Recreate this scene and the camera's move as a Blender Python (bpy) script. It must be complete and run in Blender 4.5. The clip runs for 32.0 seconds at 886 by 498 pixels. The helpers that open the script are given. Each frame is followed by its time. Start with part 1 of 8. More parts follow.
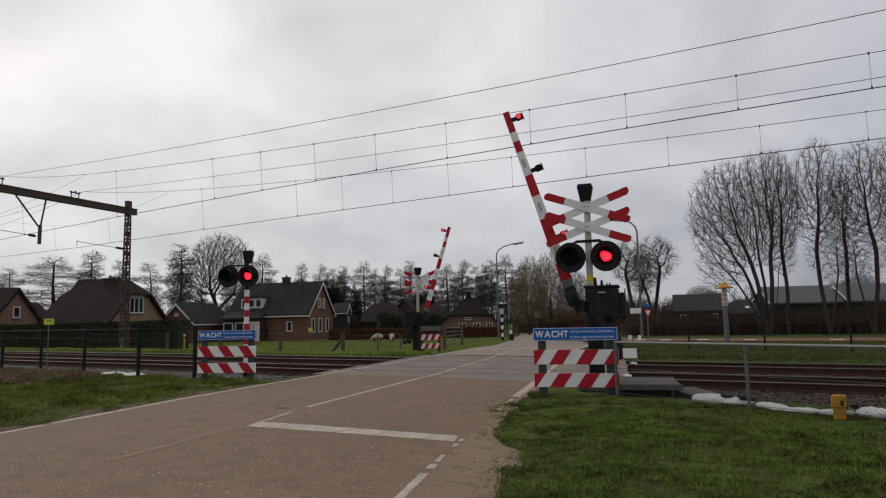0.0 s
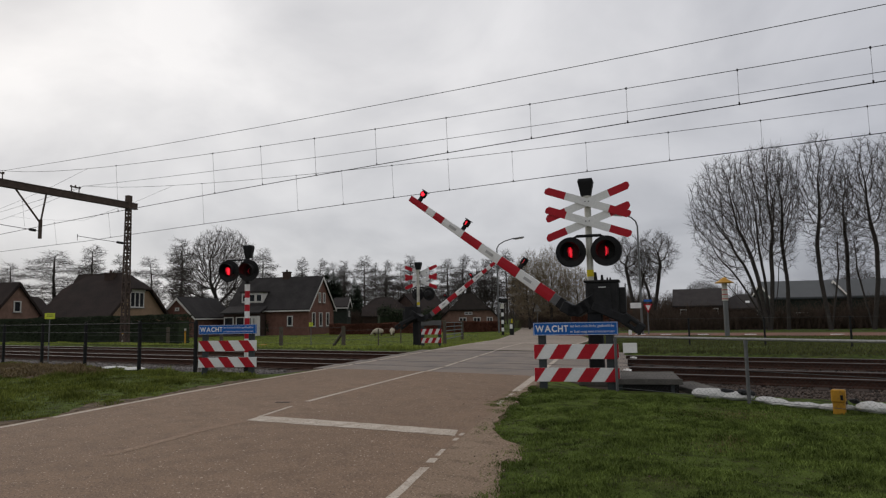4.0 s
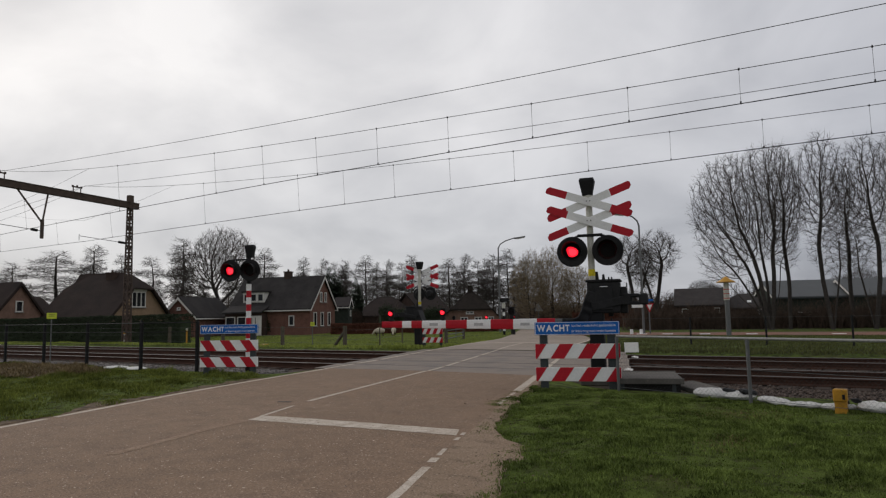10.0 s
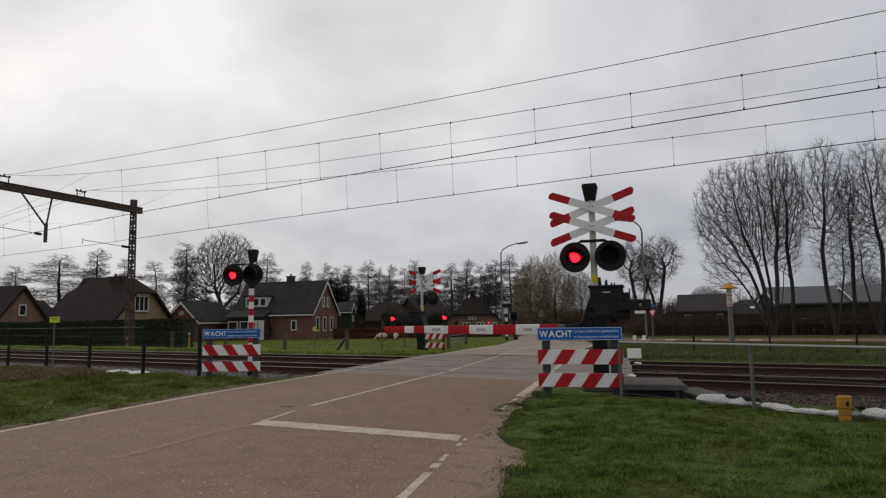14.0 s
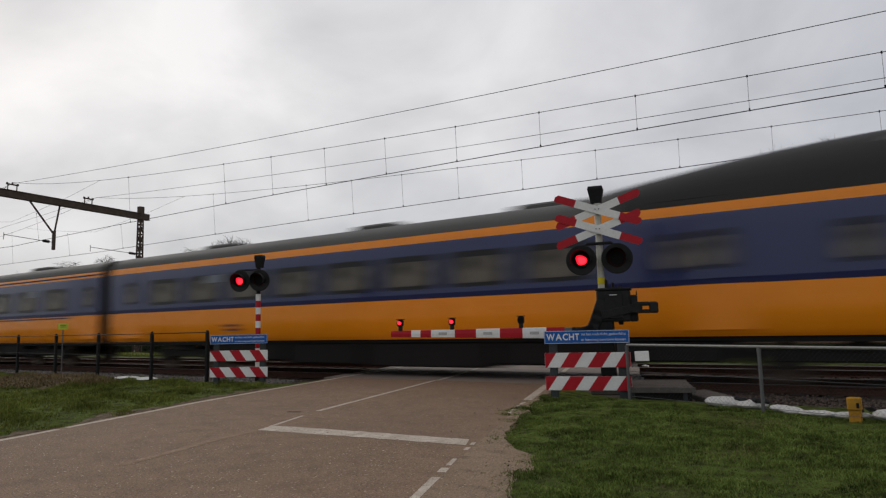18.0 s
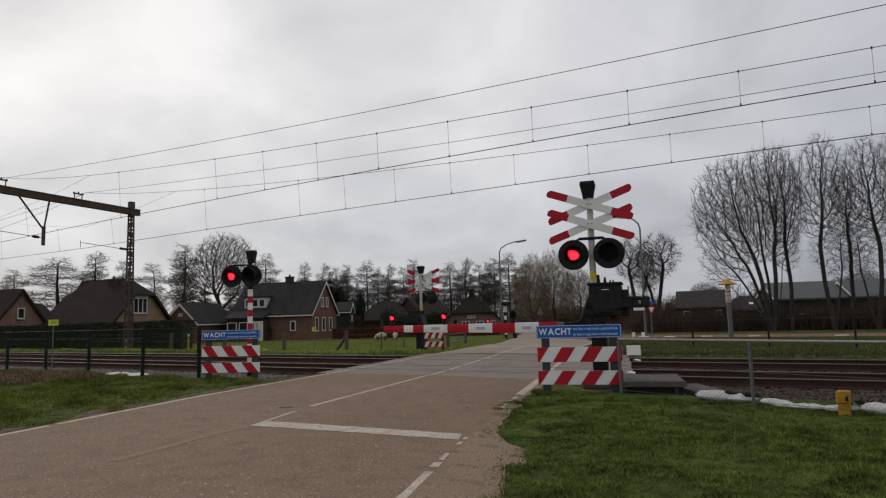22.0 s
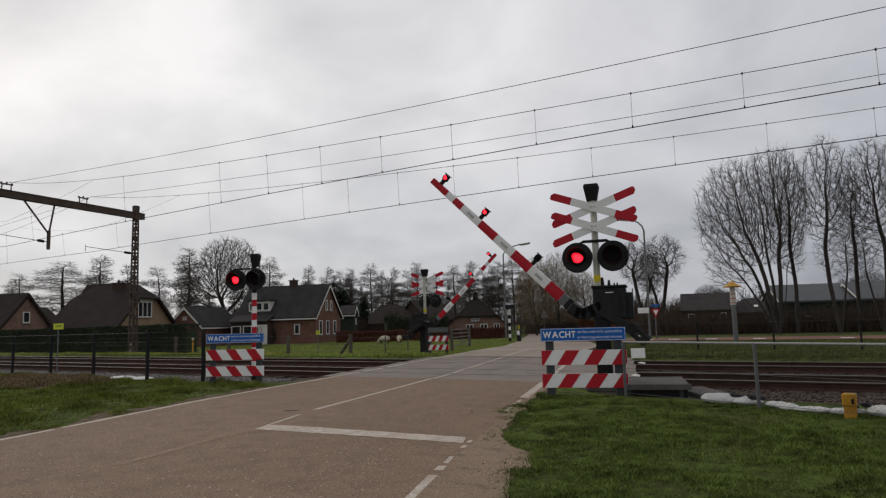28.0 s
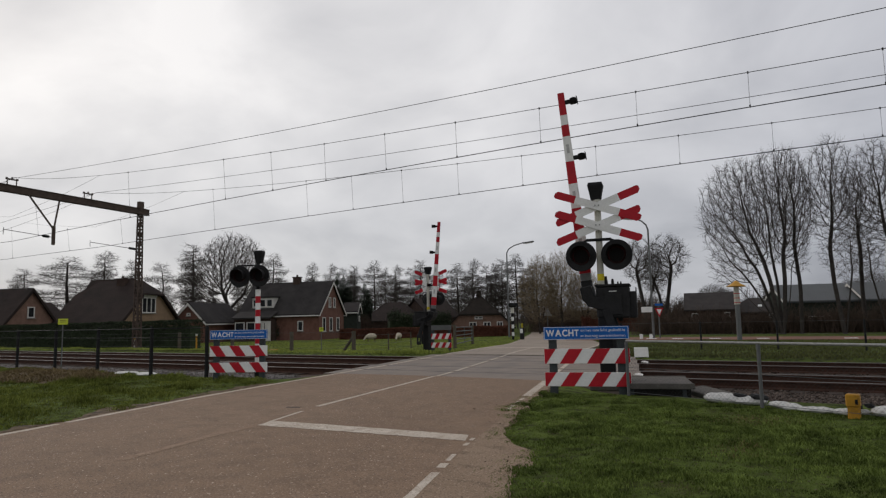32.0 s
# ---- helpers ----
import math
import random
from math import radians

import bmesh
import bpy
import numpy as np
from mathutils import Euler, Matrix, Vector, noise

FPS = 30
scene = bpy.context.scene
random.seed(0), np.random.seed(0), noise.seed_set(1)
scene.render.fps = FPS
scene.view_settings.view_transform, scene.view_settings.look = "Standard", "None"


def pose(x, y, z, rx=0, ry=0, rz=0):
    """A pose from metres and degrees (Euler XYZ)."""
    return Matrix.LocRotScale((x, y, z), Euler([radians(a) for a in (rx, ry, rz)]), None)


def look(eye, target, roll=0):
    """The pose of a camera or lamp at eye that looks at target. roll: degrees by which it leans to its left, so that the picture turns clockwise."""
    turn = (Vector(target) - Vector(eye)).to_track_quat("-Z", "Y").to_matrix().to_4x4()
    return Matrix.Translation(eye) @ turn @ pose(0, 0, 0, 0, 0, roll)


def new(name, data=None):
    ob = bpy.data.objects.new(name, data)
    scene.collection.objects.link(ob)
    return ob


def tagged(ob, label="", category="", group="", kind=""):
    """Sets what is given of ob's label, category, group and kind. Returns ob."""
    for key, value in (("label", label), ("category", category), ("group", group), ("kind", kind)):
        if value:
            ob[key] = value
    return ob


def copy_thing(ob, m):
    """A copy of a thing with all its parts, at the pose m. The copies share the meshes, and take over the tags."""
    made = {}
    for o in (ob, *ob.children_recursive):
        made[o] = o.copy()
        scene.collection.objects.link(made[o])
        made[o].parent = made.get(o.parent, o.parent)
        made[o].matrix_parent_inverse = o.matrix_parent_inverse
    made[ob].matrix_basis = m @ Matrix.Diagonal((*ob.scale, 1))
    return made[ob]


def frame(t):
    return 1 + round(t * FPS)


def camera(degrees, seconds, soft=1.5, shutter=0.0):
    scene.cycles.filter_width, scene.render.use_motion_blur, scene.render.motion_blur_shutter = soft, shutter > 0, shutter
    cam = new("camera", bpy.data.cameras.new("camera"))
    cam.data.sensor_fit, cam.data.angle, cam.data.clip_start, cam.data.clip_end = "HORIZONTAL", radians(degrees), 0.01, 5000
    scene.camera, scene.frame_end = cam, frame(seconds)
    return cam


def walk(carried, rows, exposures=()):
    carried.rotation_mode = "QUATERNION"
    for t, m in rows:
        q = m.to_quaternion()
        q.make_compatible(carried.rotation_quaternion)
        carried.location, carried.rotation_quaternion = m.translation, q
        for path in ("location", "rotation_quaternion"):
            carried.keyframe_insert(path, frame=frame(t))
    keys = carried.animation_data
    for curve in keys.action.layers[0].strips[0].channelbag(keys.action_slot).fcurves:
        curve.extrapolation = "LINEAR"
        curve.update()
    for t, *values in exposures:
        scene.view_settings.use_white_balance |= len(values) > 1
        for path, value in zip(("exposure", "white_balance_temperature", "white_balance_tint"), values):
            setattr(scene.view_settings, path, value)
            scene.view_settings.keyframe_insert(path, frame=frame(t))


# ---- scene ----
import itertools

# ---------------------------------------------------------------- camera
EYE = Vector((0.0, 0.0, 1.268))
cam = camera(68.0, 32.0, soft=1.25, shutter=0.62)


def gaze(yaw, pitch, roll):
    a, b = radians(yaw), radians(pitch)
    way = Vector((math.sin(a) * math.cos(b), math.cos(a) * math.cos(b), math.sin(b)))
    return look(EYE, EYE + way, roll)


# seconds, yaw, pitch, roll: a tripod head that is nudged a little
TURNS = [
    (0.0, -31.83, 6.24, -1.12), (0.5, -31.77, 6.15, -1.24), (1.0, -31.78, 6.12, -1.20), (1.5, -32.0, 6.08, -1.29),
    (2.0, -32.12, 6.08, -1.41), (2.5, -32.13, 6.06, -1.46), (3.0, -32.10, 6.01, -1.40), (3.5, -31.99, 5.92, -1.16),
    (5.5, -31.73, 5.33, -1.19), (6.0, -31.73, 5.54, -1.40), (6.5, -31.74, 5.63, -1.44), (7.0, -31.85, 5.64, -1.19),
    (7.5, -32.01, 5.51, -1.14), (8.0, -32.17, 5.47, -1.06), (8.5, -32.12, 5.49, -1.20), (9.0, -32.04, 5.55, -1.25),
    (9.5, -32.02, 5.65, -1.51), (10.0, -31.99, 5.74, -1.12), (10.5, -32.11, 5.81, -0.96), (11.0, -32.22, 5.85, -0.91),
    (11.5, -32.23, 5.93, -1.17), (12.0, -32.17, 6.02, -1.20), (12.5, -32.21, 6.08, -0.94), (13.0, -32.30, 6.16, -0.78),
    (13.5, -32.31, 6.22, -0.79), (14.0, -32.21, 6.19, -0.92), (14.5, -32.16, 6.23, -1.05), (16.5, -32.51, 6.57, -1.10),
    (17.0, -32.61, 6.53, -1.25), (17.5, -32.64, 6.48, -1.39), (18.0, -32.73, 6.55, -1.37), (18.5, -32.73, 6.58, -1.19),
    (19.0, -32.72, 6.61, -1.25), (19.5, -32.54, 6.58, -1.38), (20.0, -32.26, 6.59, -1.50), (20.5, -32.17, 6.56, -1.38),
    (21.0, -32.14, 6.42, -1.35), (21.5, -32.14, 6.23, -1.47), (22.0, -32.08, 6.10, -1.51), (22.5, -31.95, 6.12, -1.57),
    (23.0, -32.09, 6.37, -1.23), (23.5, -32.17, 6.39, -1.12), (24.0, -32.15, 6.31, -1.32), (24.5, -32.16, 6.18, -1.31),
    (25.0, -32.23, 6.05, -1.24), (25.5, -32.37, 6.03, -1.30), (27.5, -32.44, 6.02, -1.29), (28.0, -32.40, 6.38, -1.62),
    (28.5, -32.23, 6.52, -1.78), (29.0, -32.23, 6.58, -1.58), (29.5, -32.29, 6.57, -1.50), (30.0, -32.25, 6.50, -1.58),
    (30.5, -32.18, 6.24, -1.69), (31.0, -32.21, 6.25, -1.78), (31.5, -32.33, 6.24, -1.54), (32.0, -32.72, 6.19, -1.24)]
walk(cam, [(t, gaze(a, b, c)) for t, a, b, c in TURNS])

# ---------------------------------------------------------------- sky and sun
SUN_AZ, SUN_EL = -75.0, 30.0          # degrees from +y towards +x, and up
world = bpy.data.worlds.new("overcast_sky")
scene.world = world
world.use_nodes = True
wn, wl = world.node_tree.nodes, world.node_tree.links
wn.clear()


def wmath(op, a, b=None, c=None):
    n = wn.new("ShaderNodeMath")
    n.operation = op
    for i, v in enumerate((a, b, c)):
        if v is None:
            continue
        if isinstance(v, (int, float)):
            n.inputs[i].default_value = v
        else:
            wl.new(v, n.inputs[i])
    return n.outputs[0]


def build_world():
    tc = wn.new("ShaderNodeTexCoord")
    sep = wn.new("ShaderNodeSeparateXYZ")
    wl.new(tc.outputs["Generated"], sep.inputs[0])
    X, Y, Z = sep.outputs
    up = wmath("MAXIMUM", Z, 0.0)
    flat = wmath("ADD", up, 0.45)
    comb = wn.new("ShaderNodeCombineXYZ")
    wl.new(wmath("DIVIDE", X, flat), comb.inputs[0])
    wl.new(wmath("DIVIDE", Y, flat), comb.inputs[1])
    big = wn.new("ShaderNodeTexNoise")
    big.inputs["Scale"].default_value, big.inputs["Detail"].default_value = 2.7, 6.0
    big.inputs["Roughness"].default_value, big.inputs["Distortion"].default_value = 0.5, 0.3
    wl.new(comb.outputs[0], big.inputs["Vector"])
    # thick cloud: light grey lit from the sun's side, bluish grey away from it
    side = wmath("ADD", wmath("MULTIPLY", X, math.sin(radians(SUN_AZ))), wmath("MULTIPLY", Y, math.cos(radians(SUN_AZ))))
    glow = wn.new("ShaderNodeMapRange")
    glow.inputs["From Min"].default_value, glow.inputs["From Max"].default_value = -0.3, 0.95
    wl.new(side, glow.inputs["Value"])
    ramp = wn.new("ShaderNodeValToRGB")
    e = ramp.color_ramp.elements
    e[0].position, e[0].color = 0.28, (0.575, 0.578, 0.60, 1)
    e[1].position, e[1].color = 0.64, (0.86, 0.855, 0.862, 1)
    wl.new(big.outputs["Fac"], ramp.inputs["Fac"])
    warm = wn.new("ShaderNodeMix")
    warm.data_type, warm.blend_type = "RGBA", "MULTIPLY"
    warm.inputs["Factor"].default_value = 1.0
    tone = wn.new("ShaderNodeValToRGB")
    t = tone.color_ramp.elements
    t[0].position, t[0].color = 0.0, (0.78, 0.78, 0.80, 1)
    t[1].position, t[1].color = 1.0, (1.19, 1.165, 1.135, 1)
    t.new(0.42).color = (0.755, 0.765, 0.805, 1)
    wl.new(glow.outputs[0], tone.inputs["Fac"])
    wl.new(ramp.outputs["Color"], warm.inputs["A"])
    wl.new(tone.outputs["Color"], warm.inputs["B"])
    # towards the horizon the cloud deck darkens and turns bluer
    low = wn.new("ShaderNodeMapRange")
    low.inputs["From Min"].default_value, low.inputs["From Max"].default_value = 0.02, 0.34
    wl.new(Z, low.inputs["Value"])
    haze = wn.new("ShaderNodeValToRGB")
    h = haze.color_ramp.elements
    h[0].position, h[0].color = 0.0, (0.67, 0.69, 0.725, 1)
    h[1].position, h[1].color = 1.0, (1, 1, 1, 1)
    wl.new(low.outputs[0], haze.inputs["Fac"])
    deck = wn.new("ShaderNodeMix")
    deck.data_type, deck.blend_type = "RGBA", "MULTIPLY"
    deck.inputs["Factor"].default_value = 1.0
    wl.new(warm.outputs["Result"], deck.inputs["A"])
    wl.new(haze.outputs["Color"], deck.inputs["B"])
    sky = wn.new("ShaderNodeTexSky")
    sky.sky_type, sky.sun_disc = "NISHITA", False
    sky.sun_elevation, sky.sun_rotation = radians(SUN_EL), radians(SUN_AZ)
    clear = wn.new("ShaderNodeBackground")
    clear.inputs["Strength"].default_value = 0.08
    wl.new(sky.outputs[0], clear.inputs["Color"])
    cloud = wn.new("ShaderNodeBackground")
    cloud.inputs["Strength"].default_value = 0.98
    wl.new(deck.outputs["Result"], cloud.inputs["Color"])
    mix = wn.new("ShaderNodeMixShader")
    mix.inputs["Fac"].default_value = 0.93
    wl.new(clear.outputs[0], mix.inputs[1])
    wl.new(cloud.outputs[0], mix.inputs[2])
    out = wn.new("ShaderNodeOutputWorld")
    wl.new(mix.outputs[0], out.inputs["Surface"])


build_world()
sun_data = bpy.data.lights.new("sun", "SUN")
sun_data.energy, sun_data.angle, sun_data.color = 0.6, radians(25), (1.0, 0.95, 0.88)
sun = new("sun", sun_data)
sun.matrix_basis = look((0, 0, 60), (-math.sin(radians(SUN_AZ)) * 60, -math.cos(radians(SUN_AZ)) * 60,
                                      60 - 60 * math.tan(radians(SUN_EL))))
scene.view_settings.exposure = 0.0

# ---------------------------------------------------------------- materials
def mat(name, color, rough=0.6, metal=0.0, vary=0.12, scale=3.0, fine=60.0, bump=0.1, spec=0.22, island=0.0, tint=None,
        coords="Object", emit=0.0, coat=0.0, rand=0.0):
    """A worn surface: broad stains and fine grain change colour, gloss and relief."""
    m = bpy.data.materials.new(name)
    m.use_nodes = True
    n, l = m.node_tree.nodes, m.node_tree.links
    b = n["Principled BSDF"]
    b.inputs["Roughness"].default_value, b.inputs["Metallic"].default_value = rough, metal
    b.inputs["Specular IOR Level"].default_value = spec
    b.inputs["Coat Weight"].default_value = coat
    tc = n.new("ShaderNodeTexCoord")
    big, small = n.new("ShaderNodeTexNoise"), n.new("ShaderNodeTexNoise")
    big.inputs["Scale"].default_value, big.inputs["Detail"].default_value = scale, 4.0
    small.inputs["Scale"].default_value, small.inputs["Detail"].default_value = fine, 2.0
    for t in (big, small):
        l.new(tc.outputs[coords], t.inputs["Vector"])
    dark = tuple(c * (1 - vary * 1.6) for c in color)
    light = tuple(min(1, c * (1 + vary * 1.4)) for c in (tint or color))
    ramp = n.new("ShaderNodeValToRGB")
    e = ramp.color_ramp.elements
    e[0].position, e[0].color = 0.28, (*dark, 1)
    e[1].position, e[1].color = 0.72, (*light, 1)
    mixf = n.new("ShaderNodeMath")
    mixf.operation = "MULTIPLY_ADD"
    mixf.inputs[1].default_value = 0.45
    l.new(small.outputs["Fac"], mixf.inputs[0])
    half = n.new("ShaderNodeMath")
    half.operation = "MULTIPLY"
    half.inputs[1].default_value = 0.55
    l.new(big.outputs["Fac"], half.inputs[0])
    l.new(half.outputs[0], mixf.inputs[2])
    l.new(mixf.outputs[0], ramp.inputs["Fac"])
    col = ramp.outputs["Color"]
    if island or rand:
        hsv = n.new("ShaderNodeHueSaturation")
        src = n.new("ShaderNodeNewGeometry").outputs["Random Per Island"] if island else n.new("ShaderNodeObjectInfo").outputs["Random"]
        mr = n.new("ShaderNodeMapRange")
        k = island or rand
        mr.inputs["To Min"].default_value, mr.inputs["To Max"].default_value = 1 - k, 1 + k
        l.new(src, mr.inputs["Value"])
        l.new(mr.outputs[0], hsv.inputs["Value"])
        l.new(col, hsv.inputs["Color"])
        col = hsv.outputs["Color"]
    l.new(col, b.inputs["Base Color"])
    rr = n.new("ShaderNodeMapRange")
    rr.inputs["To Min"].default_value, rr.inputs["To Max"].default_value = max(0.03, rough - 0.12), min(1, rough + 0.12)
    l.new(big.outputs["Fac"], rr.inputs["Value"])
    l.new(rr.outputs[0], b.inputs["Roughness"])
    if bump:
        bp = n.new("ShaderNodeBump")
        bp.inputs["Strength"].default_value, bp.inputs["Distance"].default_value = min(1, bump * 3), 0.006
        l.new(small.outputs["Fac"], bp.inputs["Height"])
        l.new(bp.outputs[0], b.inputs["Normal"])
    if emit:
        b.inputs["Emission Color"].default_value = (*color, 1)
        b.inputs["Emission Strength"].default_value = emit
    return m


def layered(name, layers, rough=0.9, bump=0.5, fine=90.0, spec=0.25):
    """A ground surface of several soils: (colour, noise scale, threshold, softness) laid over one another."""
    m = bpy.data.materials.new(name)
    m.use_nodes = True
    n, l = m.node_tree.nodes, m.node_tree.links
    b = n["Principled BSDF"]
    b.inputs["Roughness"].default_value, b.inputs["Specular IOR Level"].default_value = rough, spec
    tc = n.new("ShaderNodeTexCoord")
    col = None
    for i, (c, sc, thr, soft) in enumerate(layers):
        if col is None:
            rgb = n.new("ShaderNodeRGB")
            rgb.outputs[0].default_value = (*c, 1)
            col = rgb.outputs[0]
            continue
        t = n.new("ShaderNodeTexNoise")
        t.inputs["Scale"].default_value, t.inputs["Detail"].default_value = sc, 6.0
        mp = n.new("ShaderNodeMapping")
        mp.inputs["Location"].default_value = (i * 17.3, i * 5.1, 0)
        l.new(tc.outputs["Object"], mp.inputs["Vector"])
        l.new(mp.outputs[0], t.inputs["Vector"])
        mr = n.new("ShaderNodeMapRange")
        mr.inputs["From Min"].default_value, mr.inputs["From Max"].default_value = thr - soft, thr + soft
        l.new(t.outputs["Fac"], mr.inputs["Value"])
        mx = n.new("ShaderNodeMix")
        mx.data_type = "RGBA"
        l.new(mr.outputs[0], mx.inputs["Factor"])
        l.new(col, mx.inputs["A"])
        mx.inputs["B"].default_value = (*c, 1)
        col = mx.outputs["Result"]
    l.new(col, b.inputs["Base Color"])
    s = n.new("ShaderNodeTexNoise")
    s.inputs["Scale"].default_value, s.inputs["Detail"].default_value = fine, 4.0
    l.new(tc.outputs["Object"], s.inputs["Vector"])
    bp = n.new("ShaderNodeBump")
    bp.inputs["Strength"].default_value, bp.inputs["Distance"].default_value = bump, 0.02
    l.new(s.outputs["Fac"], bp.inputs["Height"])
    l.new(bp.outputs[0], b.inputs["Normal"])
    return m


def glass_mat(name, color=(0.02, 0.022, 0.025), rough=0.06):
    return mat(name, color, rough, vary=0.3, scale=1.2, fine=8, bump=0.0, spec=0.6)


M_ASPHALT = layered("asphalt", [((0.226, 0.146, 0.092), 0, 0, 0), ((0.188, 0.120, 0.076), 0.45, 0.55, 0.18),
                                ((0.245, 0.162, 0.106), 0.26, 0.58, 0.14), ((0.168, 0.108, 0.069), 3.1, 0.58, 0.14),
                                ((0.075, 0.053, 0.040), 70, 0.60, 0.05), ((0.30, 0.215, 0.150), 52, 0.60, 0.04),
                                ((0.62, 0.52, 0.41), 36, 0.685, 0.015)], 0.85, 0.4, 120)
M_ASPHALT_PALE = layered("pale_grey_asphalt", [((0.275, 0.225, 0.180), 0, 0, 0), ((0.23, 0.185, 0.145), 0.45, 0.55, 0.18), ((0.31, 0.26, 0.215), 0.3, 0.58, 0.14), ((0.12, 0.10, 0.085), 60, 0.62, 0.05)], 0.85, 0.35, 110)
M_LINE_OLD = layered("faded_line_paint", [((0.285, 0.198, 0.134), 0, 0, 0), ((0.245, 0.162, 0.106), 5, 0.50, 0.12), ((0.20, 0.130, 0.082), 30, 0.52, 0.06)], 0.85, 0.35, 120)
M_PATCH = layered("pale_gritty_verge", [((0.285, 0.205, 0.142), 0, 0, 0), ((0.215, 0.148, 0.098), 1.1, 0.52, 0.16),
                                        ((0.150, 0.102, 0.066), 6, 0.62, 0.07), ((0.40, 0.31, 0.23), 48, 0.63, 0.04), ((0.07, 0.052, 0.040), 60, 0.62, 0.04)], 0.95, 0.5, 70)
M_GRAVELBED = layered("grey_gravel_bed", [((0.085, 0.076, 0.070), 0, 0, 0), ((0.16, 0.148, 0.138), 20, 0.54, 0.06), ((0.03, 0.026, 0.023), 24, 0.58, 0.05)], 0.95, 1.0, 30)
M_GRAVEL = mat("grey_crushed_stone", (0.155, 0.143, 0.135), 0.9, vary=0.3, scale=9, fine=60, bump=0.2, island=0.5)
M_CROSSPLATE = layered("crossing_plates", [((0.205, 0.166, 0.136), 0, 0, 0), ((0.155, 0.130, 0.112), 1.3, 0.55, 0.1),
                                           ((0.19, 0.178, 0.165), 90, 0.66, 0.04)], 0.75, 0.25, 110)
M_LINE = layered("worn_road_paint", [((0.50, 0.43, 0.35), 0, 0, 0), ((0.41, 0.34, 0.27), 3.5, 0.55, 0.1), ((0.58, 0.51, 0.43), 8, 0.58, 0.08),
                                     ((0.20, 0.145, 0.108), 26, 0.64, 0.03), ((0.30, 0.24, 0.19), 70, 0.60, 0.05)], 0.8, 0.35, 110)
M_GROUND = layered("meadow_soil", [((0.070, 0.098, 0.020), 0, 0, 0), ((0.095, 0.128, 0.026), 0.25, 0.5, 0.12),
                                   ((0.072, 0.064, 0.028), 1.1, 0.66, 0.08), ((0.030, 0.036, 0.010), 5.0, 0.55, 0.1), ((0.050, 0.048, 0.020), 9.0, 0.64, 0.06)], 0.95, 0.8, 45, 0.06)
M_BALLAST = layered("ballast_bed", [((0.058, 0.039, 0.031), 0, 0, 0), ((0.110, 0.086, 0.072), 22, 0.55, 0.06),
                                    ((0.022, 0.015, 0.012), 18, 0.6, 0.05), ((0.080, 0.040, 0.027), 0.6, 0.55, 0.1)], 0.95, 1.0, 30)
M_DIRT = layered("brown_leafy_soil", [((0.105, 0.074, 0.046), 0, 0, 0), ((0.17, 0.122, 0.074), 9, 0.56, 0.06),
                                      ((0.04, 0.028, 0.018), 5, 0.6, 0.06)], 0.97, 0.9, 35)
M_REDPATH = layered("red_path", [((0.19, 0.095, 0.065), 0, 0, 0), ((0.15, 0.09, 0.07), 0.6, 0.55, 0.1), ((0.24, 0.14, 0.11), 30, 0.62, 0.05)], 0.9, 0.3, 70)
M_STONE = mat("ballast_stone", (0.090, 0.068, 0.056), 0.9, vary=0.3, scale=9, fine=60, bump=0.2, island=0.5)
M_RUST = mat("rusty_rail_side", (0.055, 0.027, 0.018), 0.9, vary=0.3, scale=6, fine=60, bump=0.2)
M_RAILTOP = mat("polished_rail_head", (0.15, 0.135, 0.125), 0.5, 0.5, vary=0.15, scale=2, fine=40, bump=0.03)
M_SLEEPER = mat("tarred_sleeper", (0.045, 0.031, 0.024), 0.95, vary=0.35, scale=5, fine=40, bump=0.25, rand=0.25)
M_CONCRETE = mat("weathered_concrete", (0.27, 0.26, 0.24), 0.9, vary=0.2, scale=3, fine=40, bump=0.2)
M_GALV = mat("galvanised_steel", (0.145, 0.148, 0.147), 0.55, 0.35, vary=0.15, scale=8, fine=50, bump=0.06)
M_TUBE = mat("pale_galvanised_tube", (0.30, 0.295, 0.28), 0.5, 0.3, vary=0.25, scale=30, fine=90, bump=0.06)
M_GREYPOST = mat("grey_painted_post", (0.045, 0.052, 0.054), 0.7, vary=0.2, scale=6, fine=50, bump=0.08)
M_FADED = mat("faded_grey_print", (0.42, 0.42, 0.41), 0.5, vary=0.15, scale=8, fine=40, bump=0.03)
M_WHITE = mat("white_enamel", (0.78, 0.78, 0.76), 0.45, vary=0.08, scale=4, fine=40, bump=0.03)
M_RED = mat("red_reflective_sheet", (0.43, 0.013, 0.024), 0.42, vary=0.12, scale=6, fine=50, bump=0.03)
M_BLUE = mat("blue_sign_sheet", (0.012, 0.115, 0.42), 0.4, vary=0.08, scale=4, fine=40, bump=0.02)
M_BLACK = mat("black_weathered_plastic", (0.020, 0.020, 0.0205), 0.62, vary=0.3, scale=8, fine=60, bump=0.08, spec=0.16)
M_BLACKMETAL = mat("black_painted_steel", (0.013, 0.013, 0.0135), 0.6, vary=0.3, scale=8, fine=60, bump=0.08, spec=0.16)
M_CREAM = mat("cream_post_paint", (0.50, 0.49, 0.43), 0.6, vary=0.16, scale=5, fine=50, bump=0.06)
M_YELLOW = mat("yellow_sheet", (0.62, 0.50, 0.02), 0.5, vary=0.1, scale=6, fine=40, bump=0.03)
M_LIME = mat("lime_yellow_sheet", (0.60, 0.66, 0.06), 0.5, vary=0.1, scale=6, fine=40, bump=0.03)
M_ORANGE = mat("orange_yellow_plastic", (0.46, 0.235, 0.025), 0.5, vary=0.15, scale=8, fine=40, bump=0.05)
